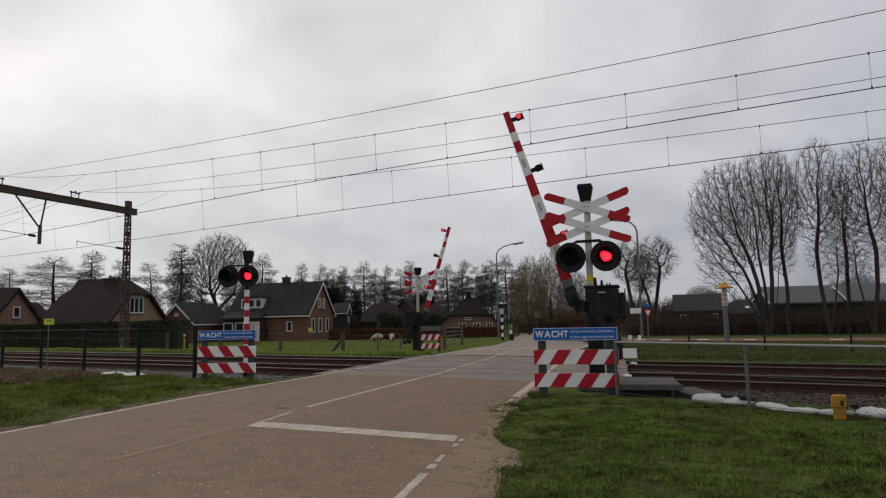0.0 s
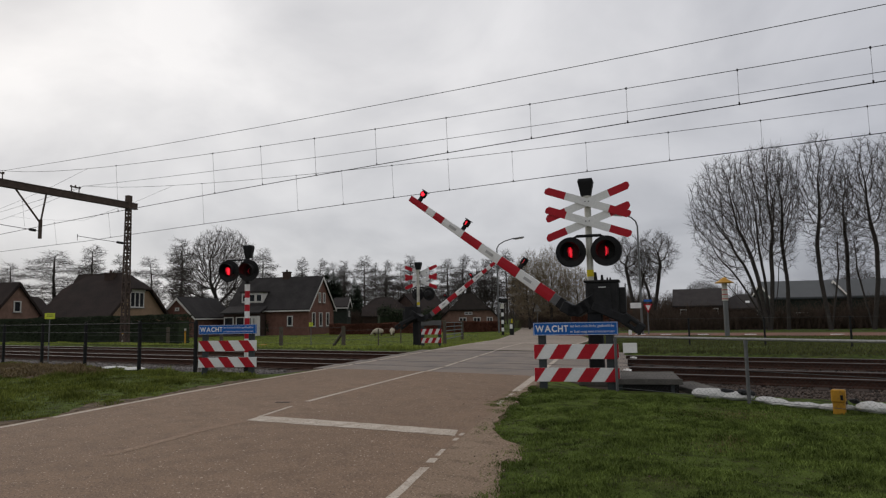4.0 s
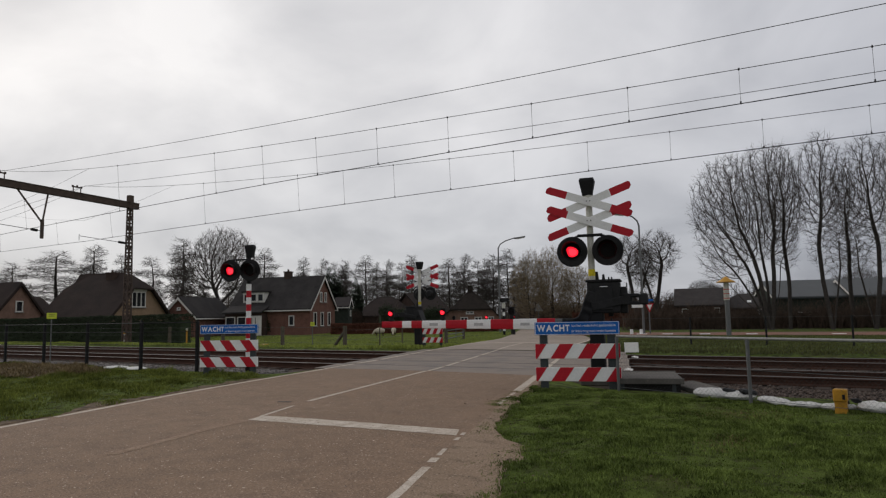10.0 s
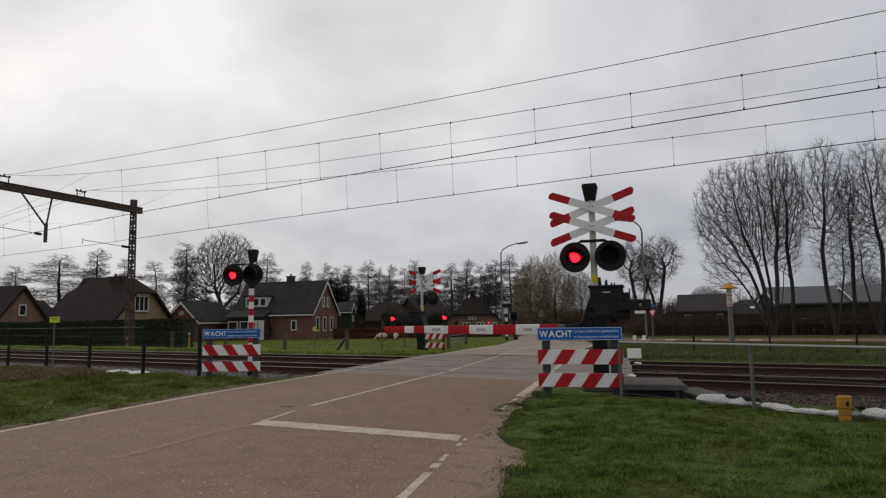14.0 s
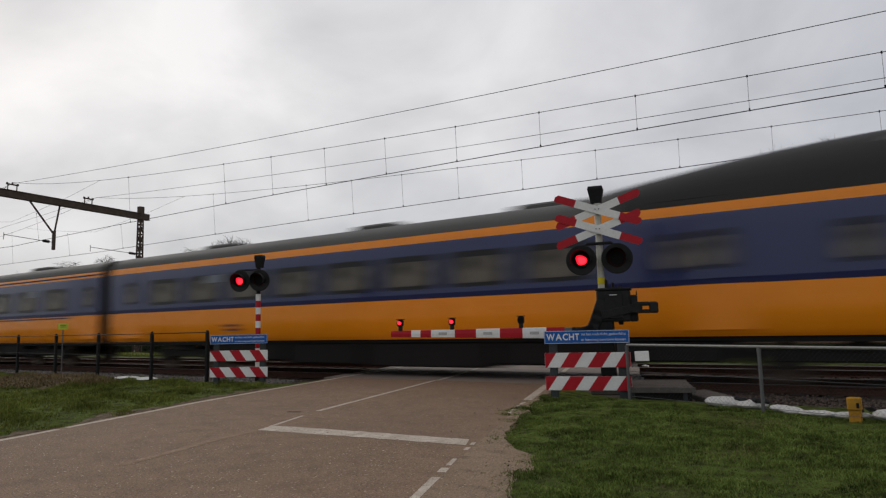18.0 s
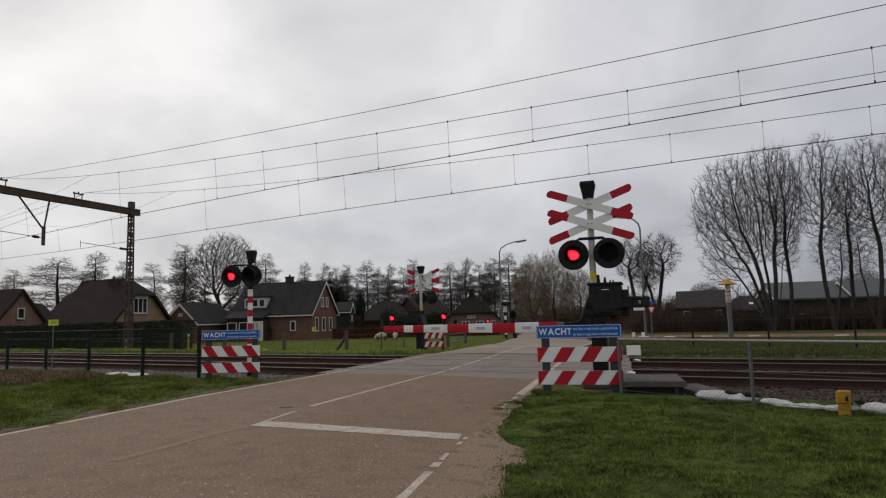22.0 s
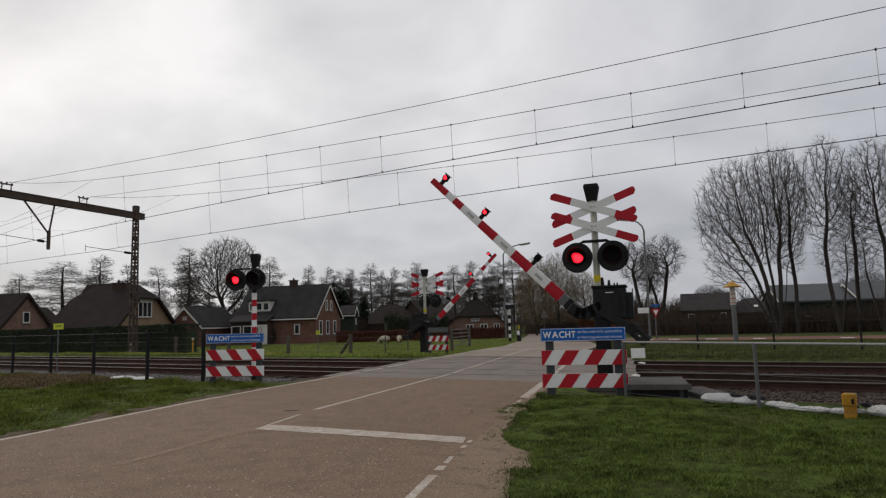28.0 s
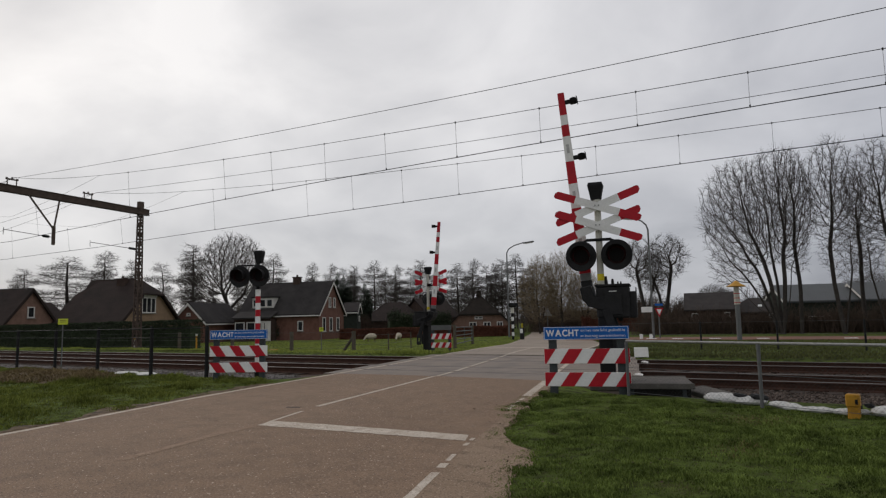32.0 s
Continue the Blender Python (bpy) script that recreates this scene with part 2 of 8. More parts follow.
M_LAMP_ON = mat("lit_red_lens", (0.80, 0.008, 0.022), 0.5, vary=0.0, bump=0, emit=1.5)
M_LAMP_CORE = mat("lit_red_core", (1.0, 0.030, 0.052), 0.5, vary=0.0, bump=0, emit=1.6)
M_LAMP_OFF = mat("dark_red_lens", (0.005, 0.004, 0.004), 0.5, vary=0.1, bump=0.02, spec=0.1)
M_MAST = mat("brown_mast_steel", (0.092, 0.068, 0.056), 0.9, 0.0, vary=0.3, scale=4, fine=50, bump=0.12)
M_WIRE = mat("oxidised_copper_wire", (0.03, 0.028, 0.027), 0.6, 0.4, vary=0.1, bump=0)
M_SACK = mat("white_woven_sack", (0.62, 0.61, 0.58), 0.8, vary=0.12, scale=9, fine=120, bump=0.25)
M_WOODPOST = mat("weathered_fence_wood", (0.10, 0.085, 0.065), 0.9, vary=0.3, scale=7, fine=60, bump=0.3)
M_BARK = mat("winter_bark", (0.050, 0.043, 0.038), 0.95, vary=0.3, scale=5, fine=40, bump=0.3)
M_TWIG = mat("bare_twigs", (0.066, 0.056, 0.050), 0.95, vary=0.2, scale=2, fine=20, bump=0.0)
M_TWIG_RED = mat("ochre_bare_twigs", (0.205, 0.158, 0.10), 0.95, vary=0.2, scale=2, fine=20, bump=0.0)
M_CONIFER = mat("dark_conifer_needles", (0.026, 0.040, 0.022), 0.9, vary=0.3, scale=3, fine=30, bump=0.0, island=0.3)
M_HEDGE = mat("clipped_evergreen_leaves", (0.028, 0.039, 0.019), 0.85, vary=0.35, scale=3, fine=30, bump=0.0, island=0.35)
M_BEECH = mat("brown_beech_leaves", (0.130, 0.052, 0.033), 0.9, vary=0.3, scale=3, fine=30, bump=0.0, island=0.35)
M_SHRUB = mat("dull_brown_shrub", (0.088, 0.062, 0.046), 0.95, vary=0.3, scale=3, fine=30, bump=0.0, island=0.35)
M_GRASS = mat("grass_blades", (0.066, 0.104, 0.020), 0.8, vary=0.50, scale=1.5, fine=6, bump=0.0, island=0.36, tint=(0.120, 0.158, 0.038), spec=0.05)
M_LEFTGRASS = mat("lush_verge_blades", (0.086, 0.113, 0.021), 0.8, vary=0.50, scale=1.1, fine=5, bump=0.0, island=0.4, tint=(0.138, 0.158, 0.033), spec=0.05)
M_GRASSFAR = mat("rough_dull_grass", (0.098, 0.106, 0.038), 0.85, vary=0.3, scale=0.6, fine=5, bump=0.0, island=0.35, spec=0.05)
M_PASTURE = mat("pasture_blades", (0.26, 0.33, 0.066), 0.8, vary=0.32, scale=0.35, fine=5, bump=0.0, island=0.3, tint=(0.27, 0.305, 0.07), spec=0.05)
M_STRAW = mat("dry_straw_grass", (0.17, 0.125, 0.06), 0.85, vary=0.3, scale=2, fine=9, bump=0.0, island=0.35)
M_WOOL = mat("cream_wool", (0.50, 0.44, 0.34), 0.95, vary=0.2, scale=9, fine=60, bump=0.4)
M_BRICK = mat("red_brick", (0.162, 0.083, 0.062), 0.95, vary=0.25, scale=2.5, fine=25, bump=0.2)
M_BRICKPALE = mat("faded_red_brick", (0.215, 0.132, 0.10), 0.95, vary=0.25, scale=2.5, fine=25, bump=0.2)
M_BRICKLIGHT = mat("buff_brick", (0.27, 0.185, 0.120), 0.9, vary=0.18, scale=2.5, fine=25, bump=0.2)
M_ROOF = mat("anthracite_roof_tiles", (0.032, 0.029, 0.028), 0.9, vary=0.45, scale=0.9, fine=14, bump=0.3)
M_ROOFBROWN = mat("dark_brown_roof_tiles", (0.029, 0.020, 0.017), 0.92, vary=0.45, scale=0.9, fine=14, bump=0.3)
M_THATCH = mat("old_thatch", (0.026, 0.021, 0.017), 0.95, vary=0.3, scale=2.0, fine=30, bump=0.4)
M_ROOFGREY = mat("grey_sheet_roof", (0.105, 0.11, 0.112), 0.7, vary=0.12, scale=0.8, fine=12, bump=0.1)
M_DARKWALL = mat("dark_green_timber_wall", (0.030, 0.036, 0.029), 0.9, vary=0.3, scale=3, fine=30, bump=0.2)
M_SLATE = mat("old_slate_roof", (0.045, 0.039, 0.037), 0.9, vary=0.3, scale=1.2, fine=14, bump=0.3)
M_OLDTILE = mat("old_brown_tiles", (0.032, 0.024, 0.021), 0.92, vary=0.3, scale=1.2, fine=14, bump=0.3)
M_OLDBRICK = mat("old_brown_brick", (0.060, 0.040, 0.032), 0.95, vary=0.25, scale=2.5, fine=25, bump=0.2)
M_DARKCONC = mat("dirty_dark_concrete", (0.115, 0.105, 0.094), 0.92, vary=0.25, scale=4, fine=40, bump=0.2)
M_TRIM = mat("white_painted_trim", (0.62, 0.60, 0.56), 0.5, vary=0.1, scale=4, fine=40, bump=0.03)
M_PANE = glass_mat("house_glass")
M_T_YEL = mat("train_yellow", (0.95, 0.285, 0.008), 0.28, spec=0.45, vary=0.06, scale=1.2, fine=20, bump=0.02)
M_T_BLUE = mat("train_blue", (0.036, 0.046, 0.125), 0.22, spec=0.5, vary=0.08, scale=1.2, fine=20, bump=0.02)
M_T_GREY = mat("train_roof_grey", (0.105, 0.103, 0.098), 0.7, vary=0.2, scale=1.5, fine=20, bump=0.06)
M_T_DARK = mat("train_underframe_soot", (0.014, 0.012, 0.011), 0.8, vary=0.3, scale=3, fine=30, bump=0.15)
# window glass: lit interior and reflections are put into its colour as warm blotches
M_T_GLASS = mat("train_glass_light_smears", (0.040, 0.038, 0.036), 0.25, vary=0.6, scale=1.8, fine=3, bump=0.0, spec=0.2, tint=(0.130, 0.117, 0.098))
M_T_STEEL = mat("wheel_steel", (0.10, 0.075, 0.06), 0.55, 0.6, vary=0.2, scale=5, fine=40, bump=0.1)


# ---------------------------------------------------------------- mesh building
class Mesh:
    """Vertices and faces, with a material slot for each face."""

    def __init__(self):
        self.v, self.f, self.m = [], [], []

    def face(self, idx, slot=0):
        self.f.append(tuple(idx))
        self.m.append(slot)

    def box(self, c, s, rot=None, bevel=0.0, slot=0):
        hx, hy, hz = s[0] / 2, s[1] / 2, s[2] / 2
        o = len(self.v)
        c = Vector(c)
        R = rot if rot is not None else Matrix.Identity(3)
        if bevel <= 0:
            for x, y, z in itertools.product((-hx, hx), (-hy, hy), (-hz, hz)):
                self.v.append(tuple(c + R @ Vector((x, y, z))))
            for q in ((0, 1, 3, 2), (4, 6, 7, 5), (0, 4, 5, 1), (2, 3, 7, 6), (0, 2, 6, 4), (1, 5, 7, 3)):
                self.face([o + i for i in q], slot)
            return self
        b = min(bevel, hx * 0.9, hy * 0.9, hz * 0.9)
        # a chamfered box: eight sections along z, as an octagon prism with narrowed ends
        ring = [(-hx + b, -hy), (hx - b, -hy), (hx, -hy + b), (hx, hy - b), (hx - b, hy), (-hx + b, hy), (-hx, hy - b), (-hx, -hy + b)]
        inner = [(max(-hx + b, min(hx - b, x)), max(-hy + b, min(hy - b, y))) for x, y in ring]
        for z, pts in ((-hz, inner), (-hz + b, ring), (hz - b, ring), (hz, inner)):
            for x, y in pts:
                self.v.append(tuple(c + R @ Vector((x, y, z))))
        for k in range(3):
            for i in range(8):
                j = (i + 1) % 8
                self.face([o + k * 8 + i, o + k * 8 + j, o + k * 8 + 8 + j, o + k * 8 + 8 + i], slot)
        self.face([o + i for i in reversed(range(8))], slot)
        self.face([o + 24 + i for i in range(8)], slot)
        return self

    def cyl(self, a, b, r0, r1=None, seg=10, slot=0, caps=True):
        a, b = Vector(a), Vector(b)
        r1 = r0 if r1 is None else r1
        d = (b - a).normalized()
        u = d.orthogonal().normalized()
        w = d.cross(u)
        o = len(self.v)
        for p, r in ((a, r0), (b, r1)):
            for i in range(seg):
                t = 2 * math.pi * i / seg
                self.v.append(tuple(p + (u * math.cos(t) + w * math.sin(t)) * r))
        for i in range(seg):
            j = (i + 1) % seg
            self.face((o + i, o + j, o + seg + j, o + seg + i), slot)
        if caps:
            self.face([o + i for i in reversed(range(seg))], slot)
            self.face([o + seg + i for i in range(seg)], slot)
        return self

    def tube(self, pts, r, seg=8, slot=0):
        """A bent pipe through the points; r is one radius or one for each point."""
        pts = [Vector(p) for p in pts]
        rs = r if isinstance(r, (list, tuple)) else [r] * len(pts)
        o = len(self.v)
        up = None
        for i, p in enumerate(pts):
            d = (pts[min(i + 1, len(pts) - 1)] - pts[max(i - 1, 0)]).normalized()
            if up is None:
                up = d.orthogonal().normalized()
            up = (up - d * up.dot(d)).normalized()
            w = d.cross(up)
            for k in range(seg):
                t = 2 * math.pi * k / seg
                self.v.append(tuple(p + (up * math.cos(t) + w * math.sin(t)) * rs[i]))
        for i in range(len(pts) - 1):
            for k in range(seg):
                j = (k + 1) % seg
                self.face((o + i * seg + k, o + i * seg + j, o + (i + 1) * seg + j, o + (i + 1) * seg + k), slot)
        self.face([o + i for i in reversed(range(seg))], slot)
        self.face([o + (len(pts) - 1) * seg + i for i in range(seg)], slot)
        return self

    def prism(self, pts, off, slot=0):
        """A flat outline carried along the vector off."""
        off = Vector(off)
        n, o = len(pts), len(self.v)
        for p in pts:
            self.v.append(tuple(p))
        for p in pts:
            self.v.append(tuple(Vector(p) + off))
        for i in range(n):
            j = (i + 1) % n
            self.face((o + i, o + j, o + n + j, o + n + i), slot)
        self.face([o + i for i in reversed(range(n))], slot)
        self.face([o + n + i for i in range(n)], slot)
        return self

    def lathe(self, profile, centre=(0, 0, 0), axis="z", seg=20, slot=0):
        """Turns (radius, height) pairs round an axis through the centre."""
        c = Vector(centre)
        o = len(self.v)
        for r, h in profile:
            for i in range(seg):
                t = 2 * math.pi * i / seg
                a, b = r * math.cos(t), r * math.sin(t)
                self.v.append(tuple(c + Vector({"z": (a, b, h), "y": (a, h, b), "x": (h, a, b)}[axis])))
        for k in range(len(profile) - 1):
            for i in range(seg):
                j = (i + 1) % seg
                self.face((o + k * seg + i, o + k * seg + j, o + (k + 1) * seg + j, o + (k + 1) * seg + i), slot)
        return self

    def quad(self, a, b, c, d, slot=0):
        o = len(self.v)
        self.v += [tuple(a), tuple(b), tuple(c), tuple(d)]
        self.face((o, o + 1, o + 2, o + 3), slot)
        return self

    def data(self, name, mats, smooth=False):
        me = bpy.data.meshes.new(name)
        me.from_pydata(self.v, [], self.f)
        for m in (mats if isinstance(mats, (list, tuple)) else [mats]):
            me.materials.append(m)
        if any(self.m):
            me.polygons.foreach_set("material_index", self.m)
        bm = bmesh.new()
        bm.from_mesh(me)
        bmesh.ops.recalc_face_normals(bm, faces=bm.faces)
        bm.to_mesh(me)
        bm.free()
        if smooth:
            me.polygons.foreach_set("use_smooth", [True] * len(me.polygons))
            me.set_sharp_from_angle(angle=radians(38))
        me.update()
        return me


def part(name, mesh, material, parent, label="", smooth=False):
    ob = new(name, mesh if isinstance(mesh, bpy.types.Mesh) else mesh.data(name, material, smooth))
    ob.parent = parent
    return tagged(ob, label)


def thing(name, label, category, m=None, group="", kind=""):
    ob = new(name)
    ob.empty_display_size = 0.1
    if m is not None:
        ob.matrix_basis = m
    return tagged(ob, label, category, group, kind)


def solo(name, mesh, material, label, category, group="", kind="", m=None, smooth=False):
    ob = new(name, mesh.data(name, material, smooth))
    if m is not None:
        ob.matrix_basis = m
    return tagged(ob, label, category, group, kind)


def raw_mesh(name, verts, faces, material):
    """A large mesh straight from arrays: verts n x 3, faces m x k."""
    me = bpy.data.meshes.new(name)
    verts, faces = np.asarray(verts, dtype=np.float32), np.asarray(faces, dtype=np.int32)
    k = faces.shape[1]
    me.vertices.add(len(verts))
    me.vertices.foreach_set("co", verts.ravel())
    me.loops.add(faces.size)
    me.loops.foreach_set("vertex_index", faces.ravel())
    me.polygons.add(len(faces))
    me.polygons.foreach_set("loop_start", np.arange(0, faces.size, k, dtype=np.int32))
    me.update(calc_edges=True)
    me.materials.append(material)
    return me

# ---------------------------------------------------------------- lie of the land
# z = 0 is the rail head; x runs along the tracks, y across them, away from the viewer
TRACK_Y = (14.68, 18.68)
ROAD_LEFT = [(-40, 2.6), (-10, -5.3), (0, -7.95), (3.9, -8.93), (7.6, -10.12), (10.3, -10.78), (13.7, -11.5), (15.8, -11.98), (19.0, -12.85),
             (24, -14.3), (29, -16.2), (36, -19.2), (50, -24.6), (70, -33.0), (120, -56)]
ROAD_RIGHT = [(-40, 11.0), (-10, 1.5), (0, -1.64), (4.1, -2.93), (5.4, -3.40), (9.0, -4.56), (10.1, -4.87), (13.3, -5.85), (18.2, -7.38),
              (24, -9.3), (30, -11.15), (36, -13.0), (43, -15.3), (50, -18.6), (70, -27.4), (120, -50)]
MIDDLE = [(5.8, -6.48), (7.43, -7.08), (9.1, -7.49), (13.66, -8.62), (15.4, -9.16), (19.5, -10.4), (24.25, -11.9), (30, -13.8)]


def interp(table, y):
    return float(np.interp(y, [p[0] for p in table], [p[1] for p in table]))


def smooth(a, b, t):
    s = max(0.0, min(1.0, (t - a) / (b - a)))
    return s * s * (3 - 2 * s)


def road_z(y):
    return -0.5 * smooth(21, 45, y)


def land_z(x, y):
    z = -0.5 * smooth(24, 45, y) * 0.4 - 0.3 * smooth(21.3, 24, y)
    z -= 0.22 * smooth(10.6, 12.2, y) * (1 - smooth(20.6, 21.4, y)) if -70 < x < 40 else 0.1 * smooth(10.6, 12.2, y)
    return z


def ground_z(x, y):
    """The ground sheet, which dips under the carriageway."""
    l, r = interp(ROAD_LEFT, y) - 0.35, interp(ROAD_RIGHT, y) + 0.25
    if l - 1.2 < x < r + 1.2 and y < 75:
        edge = min(smooth(l - 1.2, l, x), 1 - smooth(r, r + 1.2, x))
        inner = 0.10 if (l + 0.1 < x < r - 0.1) else 0.0
        return land_z(x, y) * (1 - edge) + (road_z(y) - 0.03 - inner) * edge
    n = noise.noise((x * 0.35, y * 0.35, 0)) * 0.05 + noise.noise((x * 1.3, y * 1.3, 4)) * 0.02
    return land_z(x, y) + n * (1 if y < 10.5 or y > 24 else 0.2)


def axis(stops):
    out = []
    for (a, b, step) in stops:
        n = max(1, round((b - a) / step))
        out += [a + (b - a) * i / n for i in range(n)]
    return out + [stops[-1][1]]


def build_ground():
    xs = axis([(-1500, -200, 130), (-200, -80, 12), (-80, -30, 2.0), (-30, 4, 0.45), (4, 30, 2.6), (30, 200, 17), (200, 1500, 130)])
    ys = axis([(-600, -60, 90), (-60, -6, 6), (-6, 0, 1.5), (0, 26, 0.45), (26, 60, 1.7), (60, 200, 14), (200, 2200, 200)])
    verts = [(x, y, ground_z(x, y)) for y in ys for x in xs]
    n = len(xs)
    faces = [(j * n + i, j * n + i + 1, (j + 1) * n + i + 1, (j + 1) * n + i) for j in range(len(ys) - 1) for i in range(n - 1)]
    ob = new("ground", raw_mesh("ground", verts, faces, M_GROUND))
    ob.data.polygons.foreach_set("use_smooth", [True] * len(ob.data.polygons))
    return tagged(ob, "flat green meadow and verges with worn soil", "ground", kind="structure")


build_ground()


def strip(name, left, right, y0, y1, step, lift, thick, material):
    """A slab of carriageway between two edge lines, with its cut sides."""
    m = Mesh()
    n = max(1, round((y1 - y0) / step))
    for i in range(n + 1):
        y = y0 + (y1 - y0) * i / n
        a, b, z = left(y), right(y), road_z(y) + lift
        for k in range(7):
            x = a + (b - a) * k / 6
            m.v.append((x, y, z + 0.02 * (1 - (2 * k / 6 - 1) ** 2)))
        m.v += [(b, y, z - thick), (a, y, z - thick)]
    for i in range(n):
        for k in range(9):
            if k == 7:
                continue
            p, q = i * 9 + k, i * 9 + (k + 1) % 9
            m.face((p, q, q + 9, p + 9))
    return m


def build_road():
    road = thing("road", "worn brown-grey asphalt country road over the tracks", "road", kind="structure")

    def l(y):
        return interp(ROAD_LEFT, y) - 0.12 + 0.03 * math.sin(y * 3.1) + 0.02 * math.sin(y * 7.7)

    def r(y):
        return interp(ROAD_RIGHT, y) + 0.10 + 0.03 * math.sin(y * 2.7 + 1) + 0.03 * math.sin(y * 6.1)
    part("near_carriageway", strip("near", l, r, -40, 12.55, 0.5, 0.0, 0.35, M_ASPHALT), M_ASPHALT, road, smooth=True)
    part("far_carriageway", strip("far", l, r, 20.75, 118, 1.0, 0.0, 0.35, M_ASPHALT_PALE), M_ASPHALT_PALE, road, smooth=True)
    return road


road = build_road()


def line_part(name, pts, width, label="", gaps=()):
    """A painted line laid along points, with worn, ragged edges."""
    m = Mesh()
    rnd = random.Random(len(pts) * 7 + int(width * 1000))
    path = []
    for (x0, y0), (x1, y1) in zip(pts, pts[1:]):
        n = max(1, int(math.hypot(x1 - x0, y1 - y0) / 0.14))
        path += [(x0 + (x1 - x0) * i / n, y0 + (y1 - y0) * i / n) for i in range(n)]
    path.append(pts[-1])
    rows = []
    for i, (x, y) in enumerate(path):
        ax, ay = path[max(0, i - 1)]
        bx, by = path[min(len(path) - 1, i + 1)]
        d = math.hypot(bx - ax, by - ay) or 1
        nx, ny = -(by - ay) / d, (bx - ax) / d
        w0, w1 = width / 2 * rnd.uniform(0.88, 1.04), width / 2 * rnd.uniform(0.88, 1.04)
        lo, hi = interp(ROAD_LEFT, y) - 0.12, interp(ROAD_RIGHT, y) + 0.10
        k = (x - lo) / (hi - lo) * 2 - 1
        z = road_z(y) + 0.02 * max(0, 1 - k * k) + 0.0025
        o = len(m.v)
        m.v += [(x + nx * w0, y + ny * w0, z), (x - nx * w1, y - ny * w1, z)]
        rows.append((o, y))
    for (a, ya), (b, yb) in zip(rows, rows[1:]):
        if any(g0 < ya < g1 for g0, g1 in gaps):
            continue
        m.face((a, a + 1, b + 1, b))
    return part(name, m, M_LINE, road, label)


def along(table, y0, y1, step, shift=0.0):
    n = max(1, round((y1 - y0) / step))
    return [(interp(table, y0 + (y1 - y0) * i / n) + shift, y0 + (y1 - y0) * i / n) for i in range(n + 1)]


line_part("edge_line", along(ROAD_LEFT, -6, 12.5, 1.0), 0.11, "worn white edge line", gaps=((4.6, 4.72), (8.1, 8.2)))
line_part("edge_line", along(ROAD_LEFT, 20.8, 46, 1.0), 0.11)
line_part("edge_line", along(ROAD_RIGHT, 0, 5.05, 0.5), 0.08, "chipped white edge line", gaps=((4.7, 4.82),))
line_part("edge_line", along(ROAD_RIGHT, 5.15, 6.25, 0.3), 0.05, gaps=((5.4, 5.75), (5.95, 6.05)))
line_part("edge_line", along(ROAD_RIGHT, 8.4, 9.7, 0.5), 0.06, gaps=((8.8, 9.0), (9.2, 9.4)))
line_part("edge_line", along(ROAD_RIGHT, 9.95, 12.5, 0.5), 0.15, "bright white edge line")
line_part("edge_line", along(ROAD_RIGHT, 20.8, 42, 1.0), 0.11)
line_part("centre_line", [(-6.57, 6.02), (-6.91, 6.95)], 0.055)
line_part("centre_line", along(MIDDLE, 7.43, 12.5, 0.8), 0.09, "thin white centre line")
line_part("centre_line", along(MIDDLE, 20.8, 27.5, 0.8), 0.09)
def near_stop_line():
    """The stop bar, whose inner end is cut along the centre line."""
    m = Mesh()
    rnd = random.Random(12)
    n = 24
    for i in range(n + 1):
        t = i / n
        for (x0, y0), (x1, y1), k in (((-6.49, 5.73), (-3.67, 6.04), -1), ((-6.59, 6.10), (-3.81, 6.38), 1)):
            x, y = x0 + (x1 - x0) * t, y0 + (y1 - y0) * t + rnd.uniform(-0.012, 0.012) - 0.012 * k
            lo, hi = interp(ROAD_LEFT, y) - 0.12, interp(ROAD_RIGHT, y) + 0.10
            q = (x - lo) / (hi - lo) * 2 - 1
            m.v.append((x, y, 0.02 * max(0, 1 - q * q) + 0.0028))
    for i in range(n):
        m.face((2 * i, 2 * i + 2, 2 * i + 3, 2 * i + 1))
    part("stop_line", m, M_LINE, road, "broad worn white stop line")


near_stop_line()
old = line_part("old_centre_line", [(-6.05, 3.7), (-6.23, 4.43), (-6.42, 5.14), (-6.49, 5.70)], 0.13, "faded trace of an old centre line", gaps=((4.15, 4.22),))
old.data.materials[0] = M_LINE_OLD
line_part("stop_line", [(-15.55, 27.7), (-12.75, 28.55)], 0.31)


